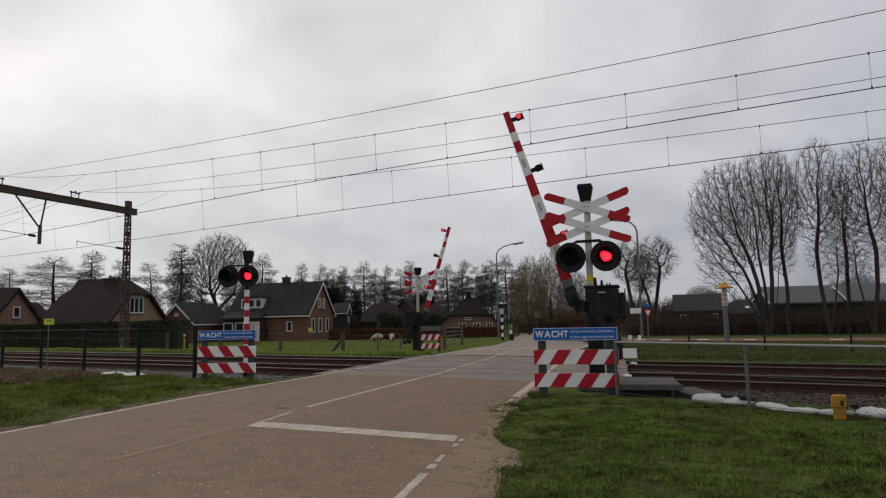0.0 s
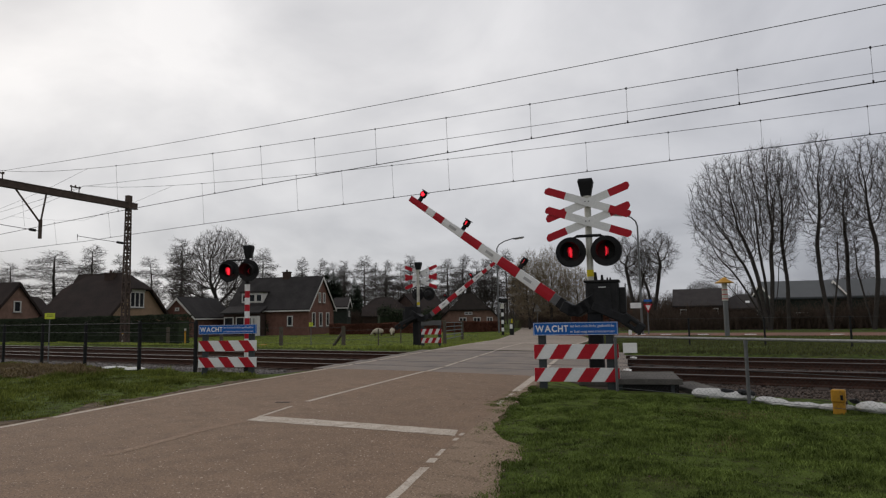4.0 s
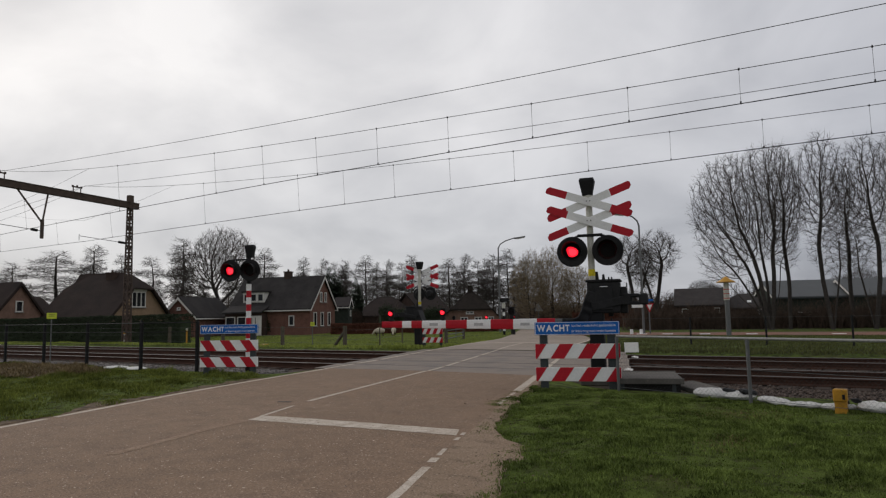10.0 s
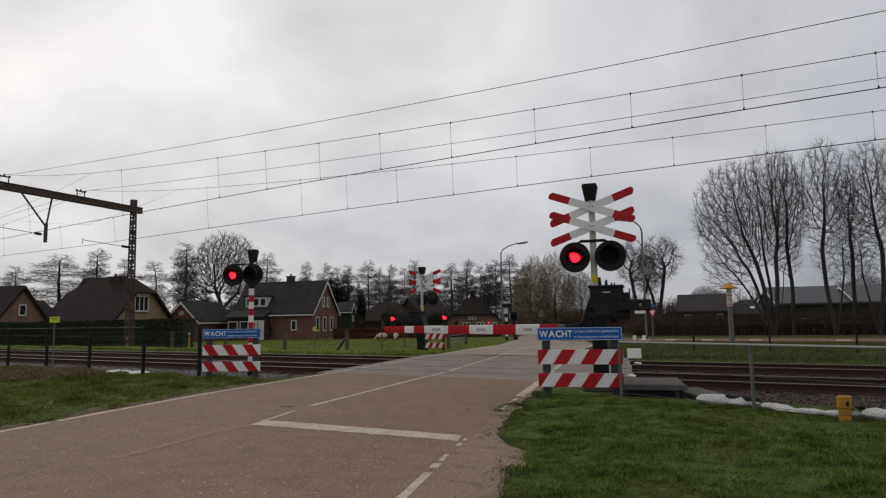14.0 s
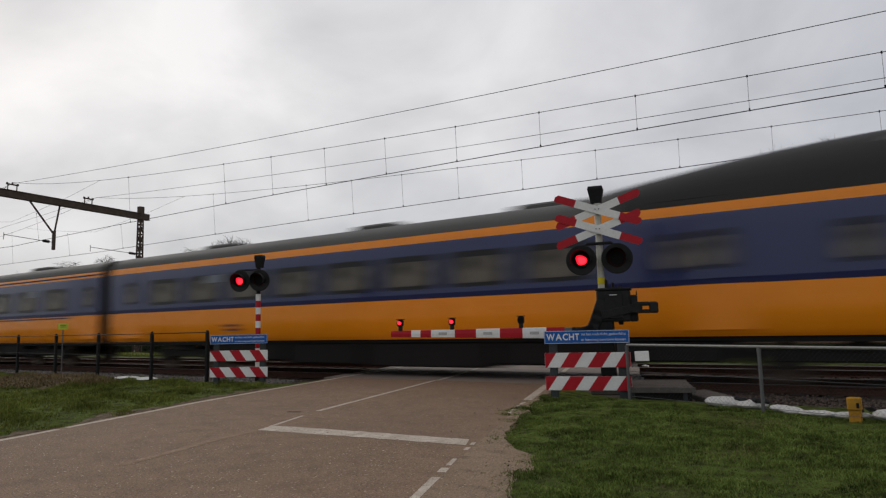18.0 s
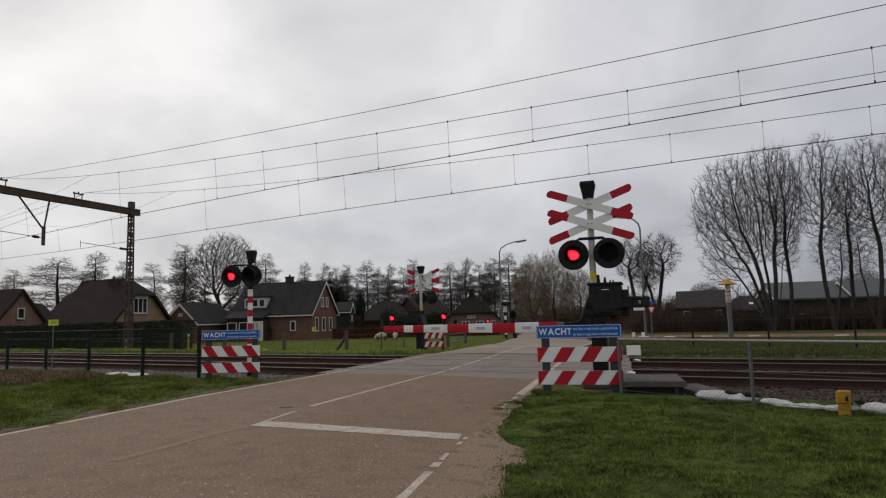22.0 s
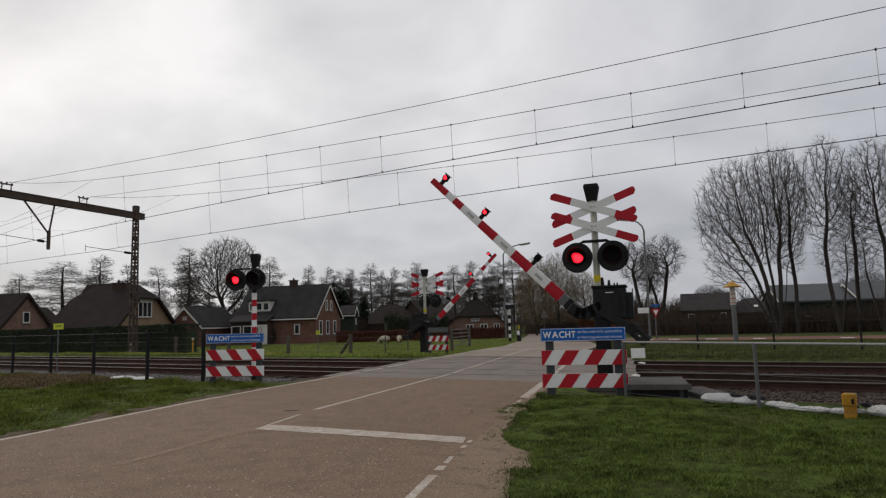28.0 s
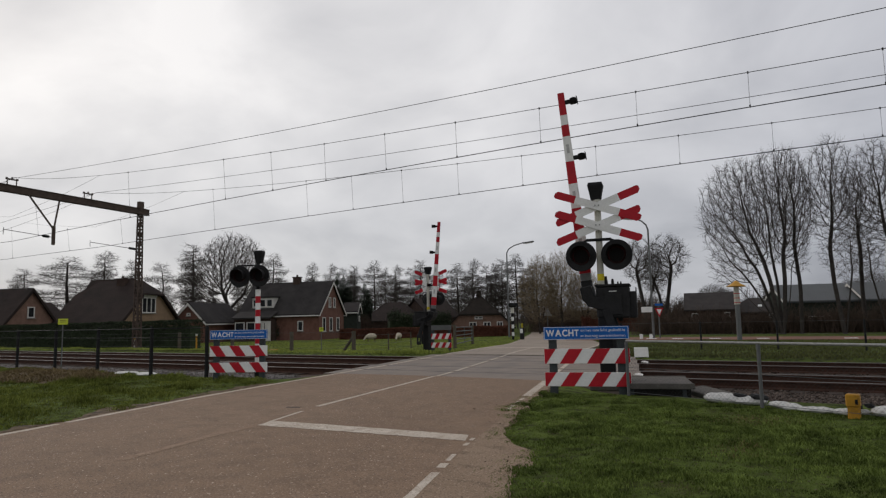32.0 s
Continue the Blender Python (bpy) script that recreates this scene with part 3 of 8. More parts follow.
def build_patch():
    """The pale, gritty shoulder between the asphalt and the grass, and an iron cover in the lane."""
    m = Mesh()
    outer = [(-5, 0.3), (0, -0.95), (2.5, -1.55), (3.6, -2.05), (4.2, -2.34), (4.75, -2.50), (5.2, -2.62), (5.9, -2.86), (6.25, -3.30), (6.65, -3.64), (7.5, -3.97), (8.5, -4.31), (9.8, -4.73), (10.6, -4.95), (12.5, -5.50)]
    rnd = random.Random(4)
    N = 340
    ys = [-5 + 17.4 * i / N for i in range(N + 1)]
    for y in ys:
        a = interp(ROAD_RIGHT, y) + 0.04
        b = float(np.interp(y, [p[0] for p in outer], [p[1] for p in outer])) + 0.16 * noise.noise((y * 1.1, 3, 0)) + 0.08 * noise.noise((y * 4.5, 7, 0)) + rnd.uniform(-0.008, 0.008)
        b = max(b + 0.12, a + 0.06)
        for k in range(9):
            x = a + (b - a) * k / 8
            g = ground_z(x, y)
            m.v.append((x, y, 0.003 if k < 5 else max(0.003, g + 0.004) if k < 8 else g - 0.02))
    for i in range(N):
        for k in range(8):
            o = i * 9 + k
            m.face((o, o + 1, o + 10, o + 9))
    part("gritty_shoulder", m, M_PATCH, road, "pale gritty worn shoulder", smooth=True)
    c = Mesh()
    c.box((-7.36, 7.21, 0.020), (0.22, 0.055, 0.008), Matrix.Rotation(radians(22), 3, "Z"), bevel=0.003)
    part("water_cover", c, M_BLACKMETAL, road, "small dark iron cover")


build_patch()


def build_side_path():
    m = Mesh()
    pts = [(x, 51.6 + 0.02 * (x + 10) + 0.00012 * (x + 10) ** 2) for x in range(-20, 130, 3)]
    for x, y in pts:
        m.v += [(x, y - 2.9, -0.48), (x, y - 2.85, -0.455), (x, y + 2.85, -0.455), (x, y + 2.9, -0.48)]
    for i in range(len(pts) - 1):
        for k in range(3):
            o = i * 4 + k
            m.face((o, o + 1, o + 5, o + 4))
    side = thing("side_road", "reddish side road running along the railway", "road", kind="structure")
    part("carriageway", m, M_REDPATH, side)
    for x in (-14.2, -12.3, -9.7, -6.6, -1.4):
        d = Mesh()
        d.prism([(x, 50.0, -0.452), (x + 0.75, 50.1, -0.452), (x + 0.6, 50.75, -0.452), (x - 0.1, 50.6, -0.452)], (0, 0, 0.02))
        part("white_marking", d, M_WHITE, side, "white painted road marking")


build_side_path()


# ---------------------------------------------------------------- railway
def build_track(yc):
    t = thing("railway_track", "straight rails on dark sleepers in rusty ballast", "railway track", kind="structure")
    rails = Mesh()
    for s in (-1, 1):
        y = yc + s * 0.7525
        r = Mesh()
        prof = [(-0.075, -0.16), (0.075, -0.16), (0.075, -0.148), (0.012, -0.12), (0.012, -0.045), (0.036, -0.032), (0.036, -0.008), (0.028, 0.0),
                (-0.028, 0.0), (-0.036, -0.008), (-0.036, -0.032), (-0.012, -0.045), (-0.012, -0.12), (-0.075, -0.148)]
        xs = [-700, -200, -80, -30, -10, 10, 40, 120, 600]
        for x in xs:
            r.v += [(x, y + a, b) for a, b in prof]
        n = len(prof)
        for i in range(len(xs) - 1):
            for k in range(n):
                j = (k + 1) % n
                r.face((i * n + k, i * n + j, (i + 1) * n + j, (i + 1) * n + k), 1 if k in (6, 7, 8) else 0)
        part("rail", r, [M_RUST, M_RAILTOP], t, "rusty rail with a bright worn head")
    sl = Mesh().box((0, 0, -0.225), (0.26, 2.55, 0.14), bevel=0.02)
    me = sl.data("sleeper", M_SLEEPER)
    for i in range(108):
        x = -60 + i * 0.6
        if -13.6 < x < -4.2 and yc < 16 or -14.9 < x < -5.4 and yc > 16:
            continue
        o = part("sleeper", me, None, t)
        o.location = (x, yc, 0)
    return t


for yc in TRACK_Y:
    build_track(yc)


def build_bed():
    """The ballast bed and its loose stones."""
    m = Mesh()
    prof = [(10.55, -0.30), (11.6, -0.21), (12.9, -0.185), (16.6, -0.20), (20.5, -0.185), (21.6, -0.24), (22.6, -0.42)]
    xs = axis([(-700, -100, 100), (-100, -40, 6), (-40, 12, 0.8), (12, 60, 8), (60, 600, 90)])
    for x in xs:
        for y, z in prof:
            m.v.append((x, y + 0.10 * noise.noise((x * 0.6, y, 2)), z + 0.03 * noise.noise((x * 0.9, y * 1.3, 0))))
    n = len(prof)
    for i in range(len(xs) - 1):
        for k in range(n - 1):
            o = i * n + k
            m.face((o, o + n, o + n + 1, o + 1), 1 if k < 2 and xs[i] < -12 else 0)
    solo("ballast_bed", m, [M_BALLAST, M_GRAVELBED], "rust-brown ballast bed under the rails", "ballast", kind="structure", smooth=True)
    rng = np.random.default_rng(3)
    base = np.array([(1, 0, 0), (-1, 0, 0), (0, 1, 0), (0, -1, 0), (0, 0, 1), (0, 0, -1)], dtype=float)
    tri = np.array([(0, 2, 4), (2, 1, 4), (1, 3, 4), (3, 0, 4), (2, 0, 5), (1, 2, 5), (3, 1, 5), (0, 3, 5)])
    def strew(n, label, material, spot, lo, hi):
        x, y = spot(n)
        n = len(x)
        z = np.interp(y, [p[0] for p in prof], [p[1] for p in prof]) + 0.012
        size = rng.uniform(lo, hi, n)[:, None, None]
        v = base[None] * rng.uniform(0.6, 1.3, (n, 6, 1)) * size
        a = rng.uniform(0, 6.28, n)
        c, s = np.cos(a)[:, None], np.sin(a)[:, None]
        v = np.stack([v[..., 0] * c - v[..., 1] * s, v[..., 0] * s + v[..., 1] * c, v[..., 2] * 0.8 + v[..., 0] * 0.3], -1)
        v += np.stack([x, y, z], -1)[:, None, :]
        f = tri[None] + (np.arange(n) * 6)[:, None, None]
        ob = new("ballast_stones", raw_mesh("ballast_stones", v.reshape(-1, 3), f.reshape(-1, 3), material))
        tagged(ob, label, "ballast", kind="stuff")

    def tracks(n):
        x = np.where(rng.random(n) < 0.35, rng.uniform(-5, 3.5, n), rng.uniform(-46, 3.5, n))
        y = np.where(rng.random(n) < 0.45, rng.uniform(10.6, 13.4, n), rng.uniform(13.0, 21.6, n))
        keep = ~((x > -14.6) & (x < -3.8))
        keep |= (y < 12.2) & ((x < -12.8) | (x > -4.0))
        return x[keep], y[keep]

    def cess(n):
        return rng.uniform(-40, -13.2, n), rng.uniform(10.7, 13.3, n)
    strew(26000, "loose rusty-brown ballast stones along the tracks", M_STONE, tracks, 0.018, 0.042)
    strew(15000, "clean grey crushed stone between fence and track", M_GRAVEL, cess, 0.022, 0.05)


build_bed()


def build_deck():
    """Level crossing plates between and beside the rails, each one a slab."""
    d = thing("crossing_deck", "grey concrete level crossing plates between the rails", "level crossing deck", kind="structure")
    bands = ((12.56, 13.85), (14.02, 15.34), (15.52, 17.84), (18.02, 19.34), (19.52, 20.74))
    for k, (y0, y1) in enumerate(bands):
        ym = (y0 + y1) / 2
        a, b = interp(ROAD_LEFT, ym) - 0.55, interp(ROAD_RIGHT, ym) + 1.95
        n = 5
        sk = -0.29 * (y1 - y0) / 2
        for i in range(n):
            x0, x1 = a + (b - a) * i / n + 0.002, a + (b - a) * (i + 1) / n - 0.002
            z = 0.001 * math.sin(i * 3 + k * 2)
            m = Mesh()
            m.prism([(x0 - sk, y0, z - 0.2), (x1 - sk, y0, z - 0.2), (x1 + sk, y1, z - 0.2), (x0 + sk, y1, z - 0.2)], (0, 0, 0.2))
            part("plate", m, M_CROSSPLATE, d)
    for table, y0, y1, w, shift in ((ROAD_LEFT, 12.6, 20.7, 0.11, 0), (MIDDLE, 12.6, 20.7, 0.09, 0), (ROAD_RIGHT, 12.6, 20.7, 0.11, 0)):
        for b0, b1 in bands:
            m = Mesh()
            xa, xb = interp(table, b0), interp(table, b1)
            m.prism([(xa - w / 2, b0 + 0.01, 0.006), (xa + w / 2, b0 + 0.01, 0.006), (xb + w / 2, b1 - 0.01, 0.006), (xb - w / 2, b1 - 0.01, 0.006)], (0, 0, 0.004))
            part("painted_line", m, M_LINE, d)
    for x, y in ((-4.30, 14.5), (-5.30, 18.5)):
        m = Mesh()
        m.prism([(x - 0.06, y - 0.22, 0.004), (x + 0.10, y - 0.14, -0.03), (x + 0.02, y + 0.20, -0.02), (x - 0.09, y + 0.18, 0.004)], (0, 0, 0.02))
        part("end_plate", m, M_TRIM, d, "white sloping end plate")


build_deck()

# ---------------------------------------------------------------- crossing equipment
def text_mesh(words, size, depth=0.002, bold=0.0):
    cu = bpy.data.curves.new("words", "FONT")
    cu.body, cu.size, cu.extrude, cu.offset = words, size, depth, bold
    cu.align_x, cu.align_y = "LEFT", "CENTER"
    tmp = bpy.data.objects.new("words", cu)
    me = bpy.data.meshes.new_from_object(tmp)
    bpy.data.objects.remove(tmp)
    bpy.data.curves.remove(cu)
    return me


def words(name, body, width, size, at, material, parent, bold=0.0):
    """Lettering on a board's front (towards -y), stretched to the given width."""
    me = text_mesh(body, size, bold=bold)
    co = np.empty(len(me.vertices) * 3, dtype=np.float32)
    me.vertices.foreach_get("co", co)
    co = co.reshape(-1, 3)
    k = width / (co[:, 0].max() - co[:, 0].min())
    out = np.stack([at[0] + (co[:, 0] - co[:, 0].min()) * k, at[1] - co[:, 2], at[2] + co[:, 1]], -1)
    me.vertices.foreach_set("co", out.astype(np.float32).ravel())
    me.materials.clear()
    me.materials.append(material)
    me.update()
    return part(name, me, None, parent)


FLASH = []            # lit discs that turn over: (object, pose when dark, which side)


def lamp_face(parent, at, r, phase, face=Matrix.Identity(4)):
    """The lens of a flashing lamp: a thin turning disc, lit on one face and dark on the other."""
    m = Mesh()
    seg = 24

    def blob(k, dy, cx, cz):
        """The uneven outline of the glowing patch that the ribbed lens shows."""
        out = []
        for i in range(seg):
            t = 2 * math.pi * i / seg
            q = k * r * (0.70 + 0.12 * math.cos(t + 0.7) + 0.30 * max(0.0, math.cos(t - 2.6)) ** 4 + 0.05 * math.cos(3 * t + 0.5))
            out.append((cx * r + q * math.cos(t), dy, cz * r + q * math.sin(t)))
        return out
    m.v += blob(0.72, -0.0046, 0.06, -0.04) + blob(1.0, -0.0042, 0.0, 0.0)
    m.v += [(r * math.cos(2 * math.pi * i / seg), -0.003, r * math.sin(2 * math.pi * i / seg)) for i in range(seg)]
    m.face(list(range(seg)), 2)
    for k, slot in ((0, 0), (seg, 1)):
        for i in range(seg):
            j = (i + 1) % seg
            m.face((k + i, k + j, k + seg + j, k + seg + i), slot)
    m.lathe([(r, -0.003), (r, 0.003)], axis="y", seg=20, slot=1)
    m.lathe([(r, 0.003), (0.0, 0.004)], axis="y", seg=20, slot=1)
    ob = part("flasher", m, [M_LAMP_ON, M_LAMP_OFF, M_LAMP_CORE], parent, "red flashing lens")
    base = Matrix.Translation(at) @ face
    ob.matrix_basis = base
    FLASH.append((ob, base, phase))
    return ob


def signal_head(parent, x, y, z, r, phase):
    """A round black backing board with a hood and a red lens, facing -y."""
    h = Mesh()
    h.lathe([(0.0, 0.012), (r * 0.97, 0.012), (r, 0.0), (r, -0.016), (r * 0.96, -0.024), (r * 0.58, -0.012)], (x, y, z), "y", 36)
    head = part("signal_head", h, M_BLACK, parent, "round black signal backing board", smooth=True)
    b = Mesh()
    b.lathe([(0.0, 0.16), (r * 0.42, 0.15), (r * 0.56, 0.10), (r * 0.58, -0.012)], (x, y, z), "y", 24)
    part("lamp_housing", b, M_BLACK, head, smooth=True)
    v = Mesh()
    n = 22
    for ring, (rad, dy) in enumerate(((r * 0.60, -0.01), (r * 0.66, -0.24), (r * 0.63, -0.24), (r * 0.57, -0.01))):
        for i in range(n + 1):
            t = radians(-28 + 236 * i / n)
            k = 0.75 + 0.25 * math.sin(max(0.0, min(math.pi, t)))
            v.v.append((x + rad * math.cos(t), y + (dy * k if dy < -0.1 else dy), z + rad * math.sin(t)))
    for q in range(3):
        for i in range(n):
            o = q * (n + 1) + i
            v.face((o, o + 1, o + n + 2, o + n + 1))
    part("hood", v, M_BLACK, head, smooth=True)
    w = Mesh()
    w.lathe([(r * 0.58, -0.012), (r * 0.50, 0.03), (0.0, 0.035)], (x, y, z), "y", 24)
    part("reflector_well", w, M_BLACKMETAL, head, smooth=True)
    lamp_face(head, (x, y - 0.02, z), r * 0.47, phase)
    return head


def cross_beams(sig, z, y, cx=0.0):
    """A St Andrew's cross: two tapered-end beams with red tips."""
    for s, dy in ((1, 0.0), (-1, -0.02)):
        a = radians(20) * s
        R = Matrix.Rotation(-a, 3, "Y")
        L, w = 1.56, 0.135

        def pts(x0, x1, cut0, cut1, yy):
            q = []
            for x, zz in ((x0, -w / 2), (x1 - (cut1 and 0.05), -w / 2), (x1, -w / 2 + (0.05 if cut1 else 0)), (x1, w / 2 - (0.02 if cut1 else 0)),
                          (x1 - (cut1 and 0.03), w / 2), (x0, w / 2)):
                q.append(R @ Vector((x, yy, zz)) + Vector((cx, y + dy, z)))
            return q
        b = Mesh()
        b.prism(pts(-0.40, 0.40, False, False, 0), R @ Vector((0, 0.012, 0)))
        beam = part("cross_beam", b, M_WHITE, sig, "white beam of the warning cross with red ends")
        for e in (1, -1):
            t = Mesh()
            q = pts(0.403, L / 2, False, True, -0.001)
            if e < 0:
                Rz = Matrix.Rotation(math.pi, 3, R @ Vector((0, 1, 0)))
                c = Vector((cx, y + dy, z))
                q = [c + Rz @ (p - c) for p in q]
            t.prism(q, R @ Vector((0, 0.013, 0)))
            part("red_tip", t, M_RED, beam)
        for bx in (-0.03, 0.03):
            d = Mesh()
            d.cyl((cx + bx, y + dy - 0.012, z + 0.012), (cx + bx, y + dy, z + 0.012), 0.011, seg=8)
            part("bolt", d, M_GALV, beam)


def horn(sig, x, y, z, k=1.0):
    m = Mesh()
    prof = [(0.088 * k, 0.0), (0.10 * k, 0.08), (0.135 * k, 0.26), (0.118 * k, 0.31)]
    o = 0
    for hw, h in prof:
        for a, b in ((-1, -1), (1, -1), (1, 1), (-1, 1)):
            m.v.append((x + a * hw, y + b * hw * 0.75, z + h))
    for q in range(3):
        for i in range(4):
            j = (i + 1) % 4
            m.face((q * 4 + i, q * 4 + j, q * 4 + 4 + j, q * 4 + 4 + i))
    m.face((12, 13, 14, 15))
    m.face((3, 2, 1, 0))
    return part("bell_horn", m, M_BLACKMETAL, sig, "dark bell horn on the post")


def build_signal(at, rz, name_label, heads=(-0.31, 0.30), cross_x=0.0):
    sig = thing("crossing_signal", name_label, "crossing signal", pose(*at, 0, 0, rz), "crossing signals with gates")
    p = Mesh()
    p.cyl((0, 0, 1.30), (0, 0, 3.32), 0.058, seg=18)
    p.cyl((0, 0, 3.30), (0, 0, 3.34), 0.075, seg=18)
    part("post", p, M_CREAM, sig, "cream painted round post", smooth=True)
    t = Mesh()
    t.cyl((0, 0, 1.90), (0, 0, 2.02), 0.0605, seg=18)
    part("yellow_band", t, M_YELLOW, sig)
    f = Mesh()
    f.box((0.05, 0.12, 0.06), (0.62, 0.5, 0.12), bevel=0.02)
    f.cyl((0, 0, 0.10), (0, 0, 0.22), 0.11, 0.09, seg=14)
    part("footing", f, M_DARKCONC, sig, "dark concrete footing")
    cross_beams(sig, 3.215, -0.095, cross_x)
    cross_beams(sig, 2.865, -0.095, cross_x)
    for z in (3.215, 2.865):
        part("cross_bracket", Mesh().box((0, -0.065, z), (0.16, 0.03, 0.12), bevel=0.008), M_GALV, sig)
    horn(sig, -0.02, 0, 3.34)
    a = Mesh()
    a.box((0, -0.06, 2.62), (0.44, 0.05, 0.05), bevel=0.01)
    for s in (-1, 1):
        a.tube([(s * 0.20, -0.06, 2.62), (s * 0.29, -0.08, 2.58), (s * 0.31, -0.08, 2.45)], 0.02, 8)
    part("lamp_bracket", a, M_BLACKMETAL, sig)
    signal_head(sig, heads[0], -0.13, 2.335, 0.268, 0)
    signal_head(sig, heads[1], -0.13, 2.335, 0.268, 1)
    # gate machine: a black cabinet on a pedestal, with its lid, label and cable glands
    c = Mesh()
    c.box((0.19, 0.13, 1.52), (0.56, 0.44, 0.56), bevel=0.03)
    c.box((0.19, 0.13, 1.81), (0.60, 0.47, 0.045), bevel=0.012)
    c.box((0.52, 0.14, 1.47), (0.13, 0.30, 0.46), bevel=0.02)
    c.box((0.20, -0.10, 1.50), (0.30, 0.03, 0.40), bevel=0.01)
    c.cyl((0.30, 0.05, 1.26), (0.30, 0.05, 1.19), 0.05, 0.035, seg=10)
    part("gate_machine", c, M_BLACK, sig, "black gate machine cabinet")
    lb = Mesh()
    lb.box((0.20, -0.098, 1.69), (0.13, 0.012, 0.045), bevel=0.004)
    part("label_plate", lb, M_WHITE, sig)
    for x, h, w in ((0.07, 0.15, 0.045), (0.19, 0.10, 0.03), (0.28, 0.05, 0.018), (0.33, 0.05, 0.018), (0.58, 0.08, 0.012)):
        z = 1.83 if x < 0.5 else 1.69
        part("cable_gland", Mesh().cyl((x, 0.1, z), (x, 0.1, z + h), w, w * 0.6, seg=8), M_BLACK, sig)
    d = Mesh()
    d.box((0.05, 0.06, 0.63), (0.25, 0.28, 1.26), bevel=0.02)
    part("pedestal", d, M_BLACKMETAL, sig, "dark grey gate pedestal")
    return sig


near_signal = build_signal((-3.92, 11.22, 0), 14, "double-cross railway signal on a cream post with black gate machine")
far_signal = build_signal((-15.10, 22.3, -0.19), 187, "double-cross railway signal seen from behind across the tracks", (-0.42, 0.08), -0.08)


def build_gate(name_label, side):
    """A barrier arm: x runs along the arm, the turning axis is y at the origin."""
    g = thing("barrier_arm", name_label, "barrier", None, "barrier arms")
    C = -0.27

    def half(s):
        return 0.106 - 0.046 * (s - 0.6) / 3.57
    bands = [(0.75, 1.08, 1), (1.08, 1.52, 0), (1.52, 1.95, 1), (1.95, 2.41, 0), (2.41, 2.83, 1), (2.83, 3.31, 0), (3.31, 3.53, 1), (3.53, 3.72, 0), (3.72, 4.15, 1)]
    for s0, s1, red in bands:
        m = Mesh()
        a, b = half(s0), half(s1)
        for s, h in ((s0, a), (s1, b)):
            m.v += [(s, -0.028, C - h * 0.9), (s, -0.034, C), (s, -0.028, C + h * 0.9), (s, -0.018, C + h), (s, 0.018, C + h), (s, 0.028, C + h * 0.9),
                    (s, 0.034, C), (s, 0.028, C - h * 0.9), (s, 0.018, C - h), (s, -0.018, C - h)]
        for i in range(10):
            j = (i + 1) % 10
            m.face((i, j, 10 + j, 10 + i))
        m.face(list(range(9, -1, -1)))
        m.face(list(range(10, 20)))
        seg = part("arm_band", m, M_RED if red else M_WHITE, g)
        if not red and s1 - s0 > 0.3:
            for face_side in (-1, 1):
                k = Mesh()
                sm = (s0 + s1) / 2
                k.box((sm, face_side * 0.0355, C), (0.17, 0.002, 0.05))
                part("worn_label", k, M_FADED, seg)
    e = Mesh()
    e.box((0.60, 0, C), (0.31, 0.075, 0.19), bevel=0.012)
    part("arm_socket", e, M_GALV, g, "grey steel arm socket")
    b = Mesh()
    pts = []
    for x, z in ((0.56, 0.0), (0.44, 0.0), (0.32, 0.015), (0.23, 0.07), (0.17, 0.20), (0.12, 0.34), (0.06, 0.50)):
        pts.append((x, 0, C + z))
    for (x0, _, z0), (x1, _, z1) in zip(pts, pts[1:]):
        d = Vector((x1 - x0, 0, z1 - z0))
        a = math.atan2(d.z, -d.x)
        b.box(((x0 + x1) / 2, 0, (z0 + z1) / 2), (d.length + 0.12, 0.10 if x1 > 0.35 else 0.56, 0.17 if x1 > 0.45 else 0.20), Matrix.Rotation(a, 3, "Y"), bevel=0.015)
    part("crank_bracket", b, M_BLACK, g, "black cranked arm bracket")
    w = Mesh()
    for y in (-0.27, 0.27):
        w.box((-0.24, y, 0.09), (0.62, 0.05, 0.15), Matrix.Rotation(radians(12), 3, "Y"), bevel=0.015)
        w.box((-0.53, y, 0.155), (0.14, 0.06, 0.19), bevel=0.012)
        w.box((-0.66, y, 0.22), (0.16, 0.06, 0.06), bevel=0.012)
        w.box((-0.66, y, 0.09), (0.16, 0.06, 0.06), bevel=0.012)
        w.box((-0.80, y, 0.155), (0.14, 0.06, 0.19), bevel=0.02)
    w.cyl((0, -0.27, 0), (0, 0.27, 0), 0.06, seg=14)
    part("counterweight", w, M_BLACK, g, "black counterweight frame")
    for s, ph in ((3.96, -1), (2.89, 0), (1.55, 1)):
        h = half(s)
        st = Mesh()
        st.box((s, 0, C + h + 0.035), (0.075, 0.06, 0.09), bevel=0.012)
        st.box((s, 0, C + h + 0.145), (0.118, 0.095, 0.135), bevel=0.022)
        st.box((s, 0, C + h + 0.218), (0.132, 0.15, 0.014), bevel=0.005)
        ld = part("arm_lamp", st, M_BLACK, g, "small black arm lamp", smooth=True)
        for face, y in ((Matrix.Rotation(math.pi, 4, "Z"), 0.058),) if side > 0 else ((Matrix.Identity(4), -0.058),):
            lamp_face(ld, (s, y, C + h + 0.15), 0.056, ph, face)
    return g


near_gate = build_gate("red and white striped half-barrier arm with red lamps", 1)
far_gate = build_gate("red and white striped half-barrier arm beyond the tracks", -1)
NEAR_PIVOT, FAR_PIVOT = (-3.91, 11.40, 1.33), (-15.10, 22.12, 1.16)


def gate_pose(pivot, az, angle):
    return Matrix.Translation(pivot) @ Matrix.Rotation(radians(az), 4, "Z") @ Matrix.Rotation(-radians(angle), 4, "Y")


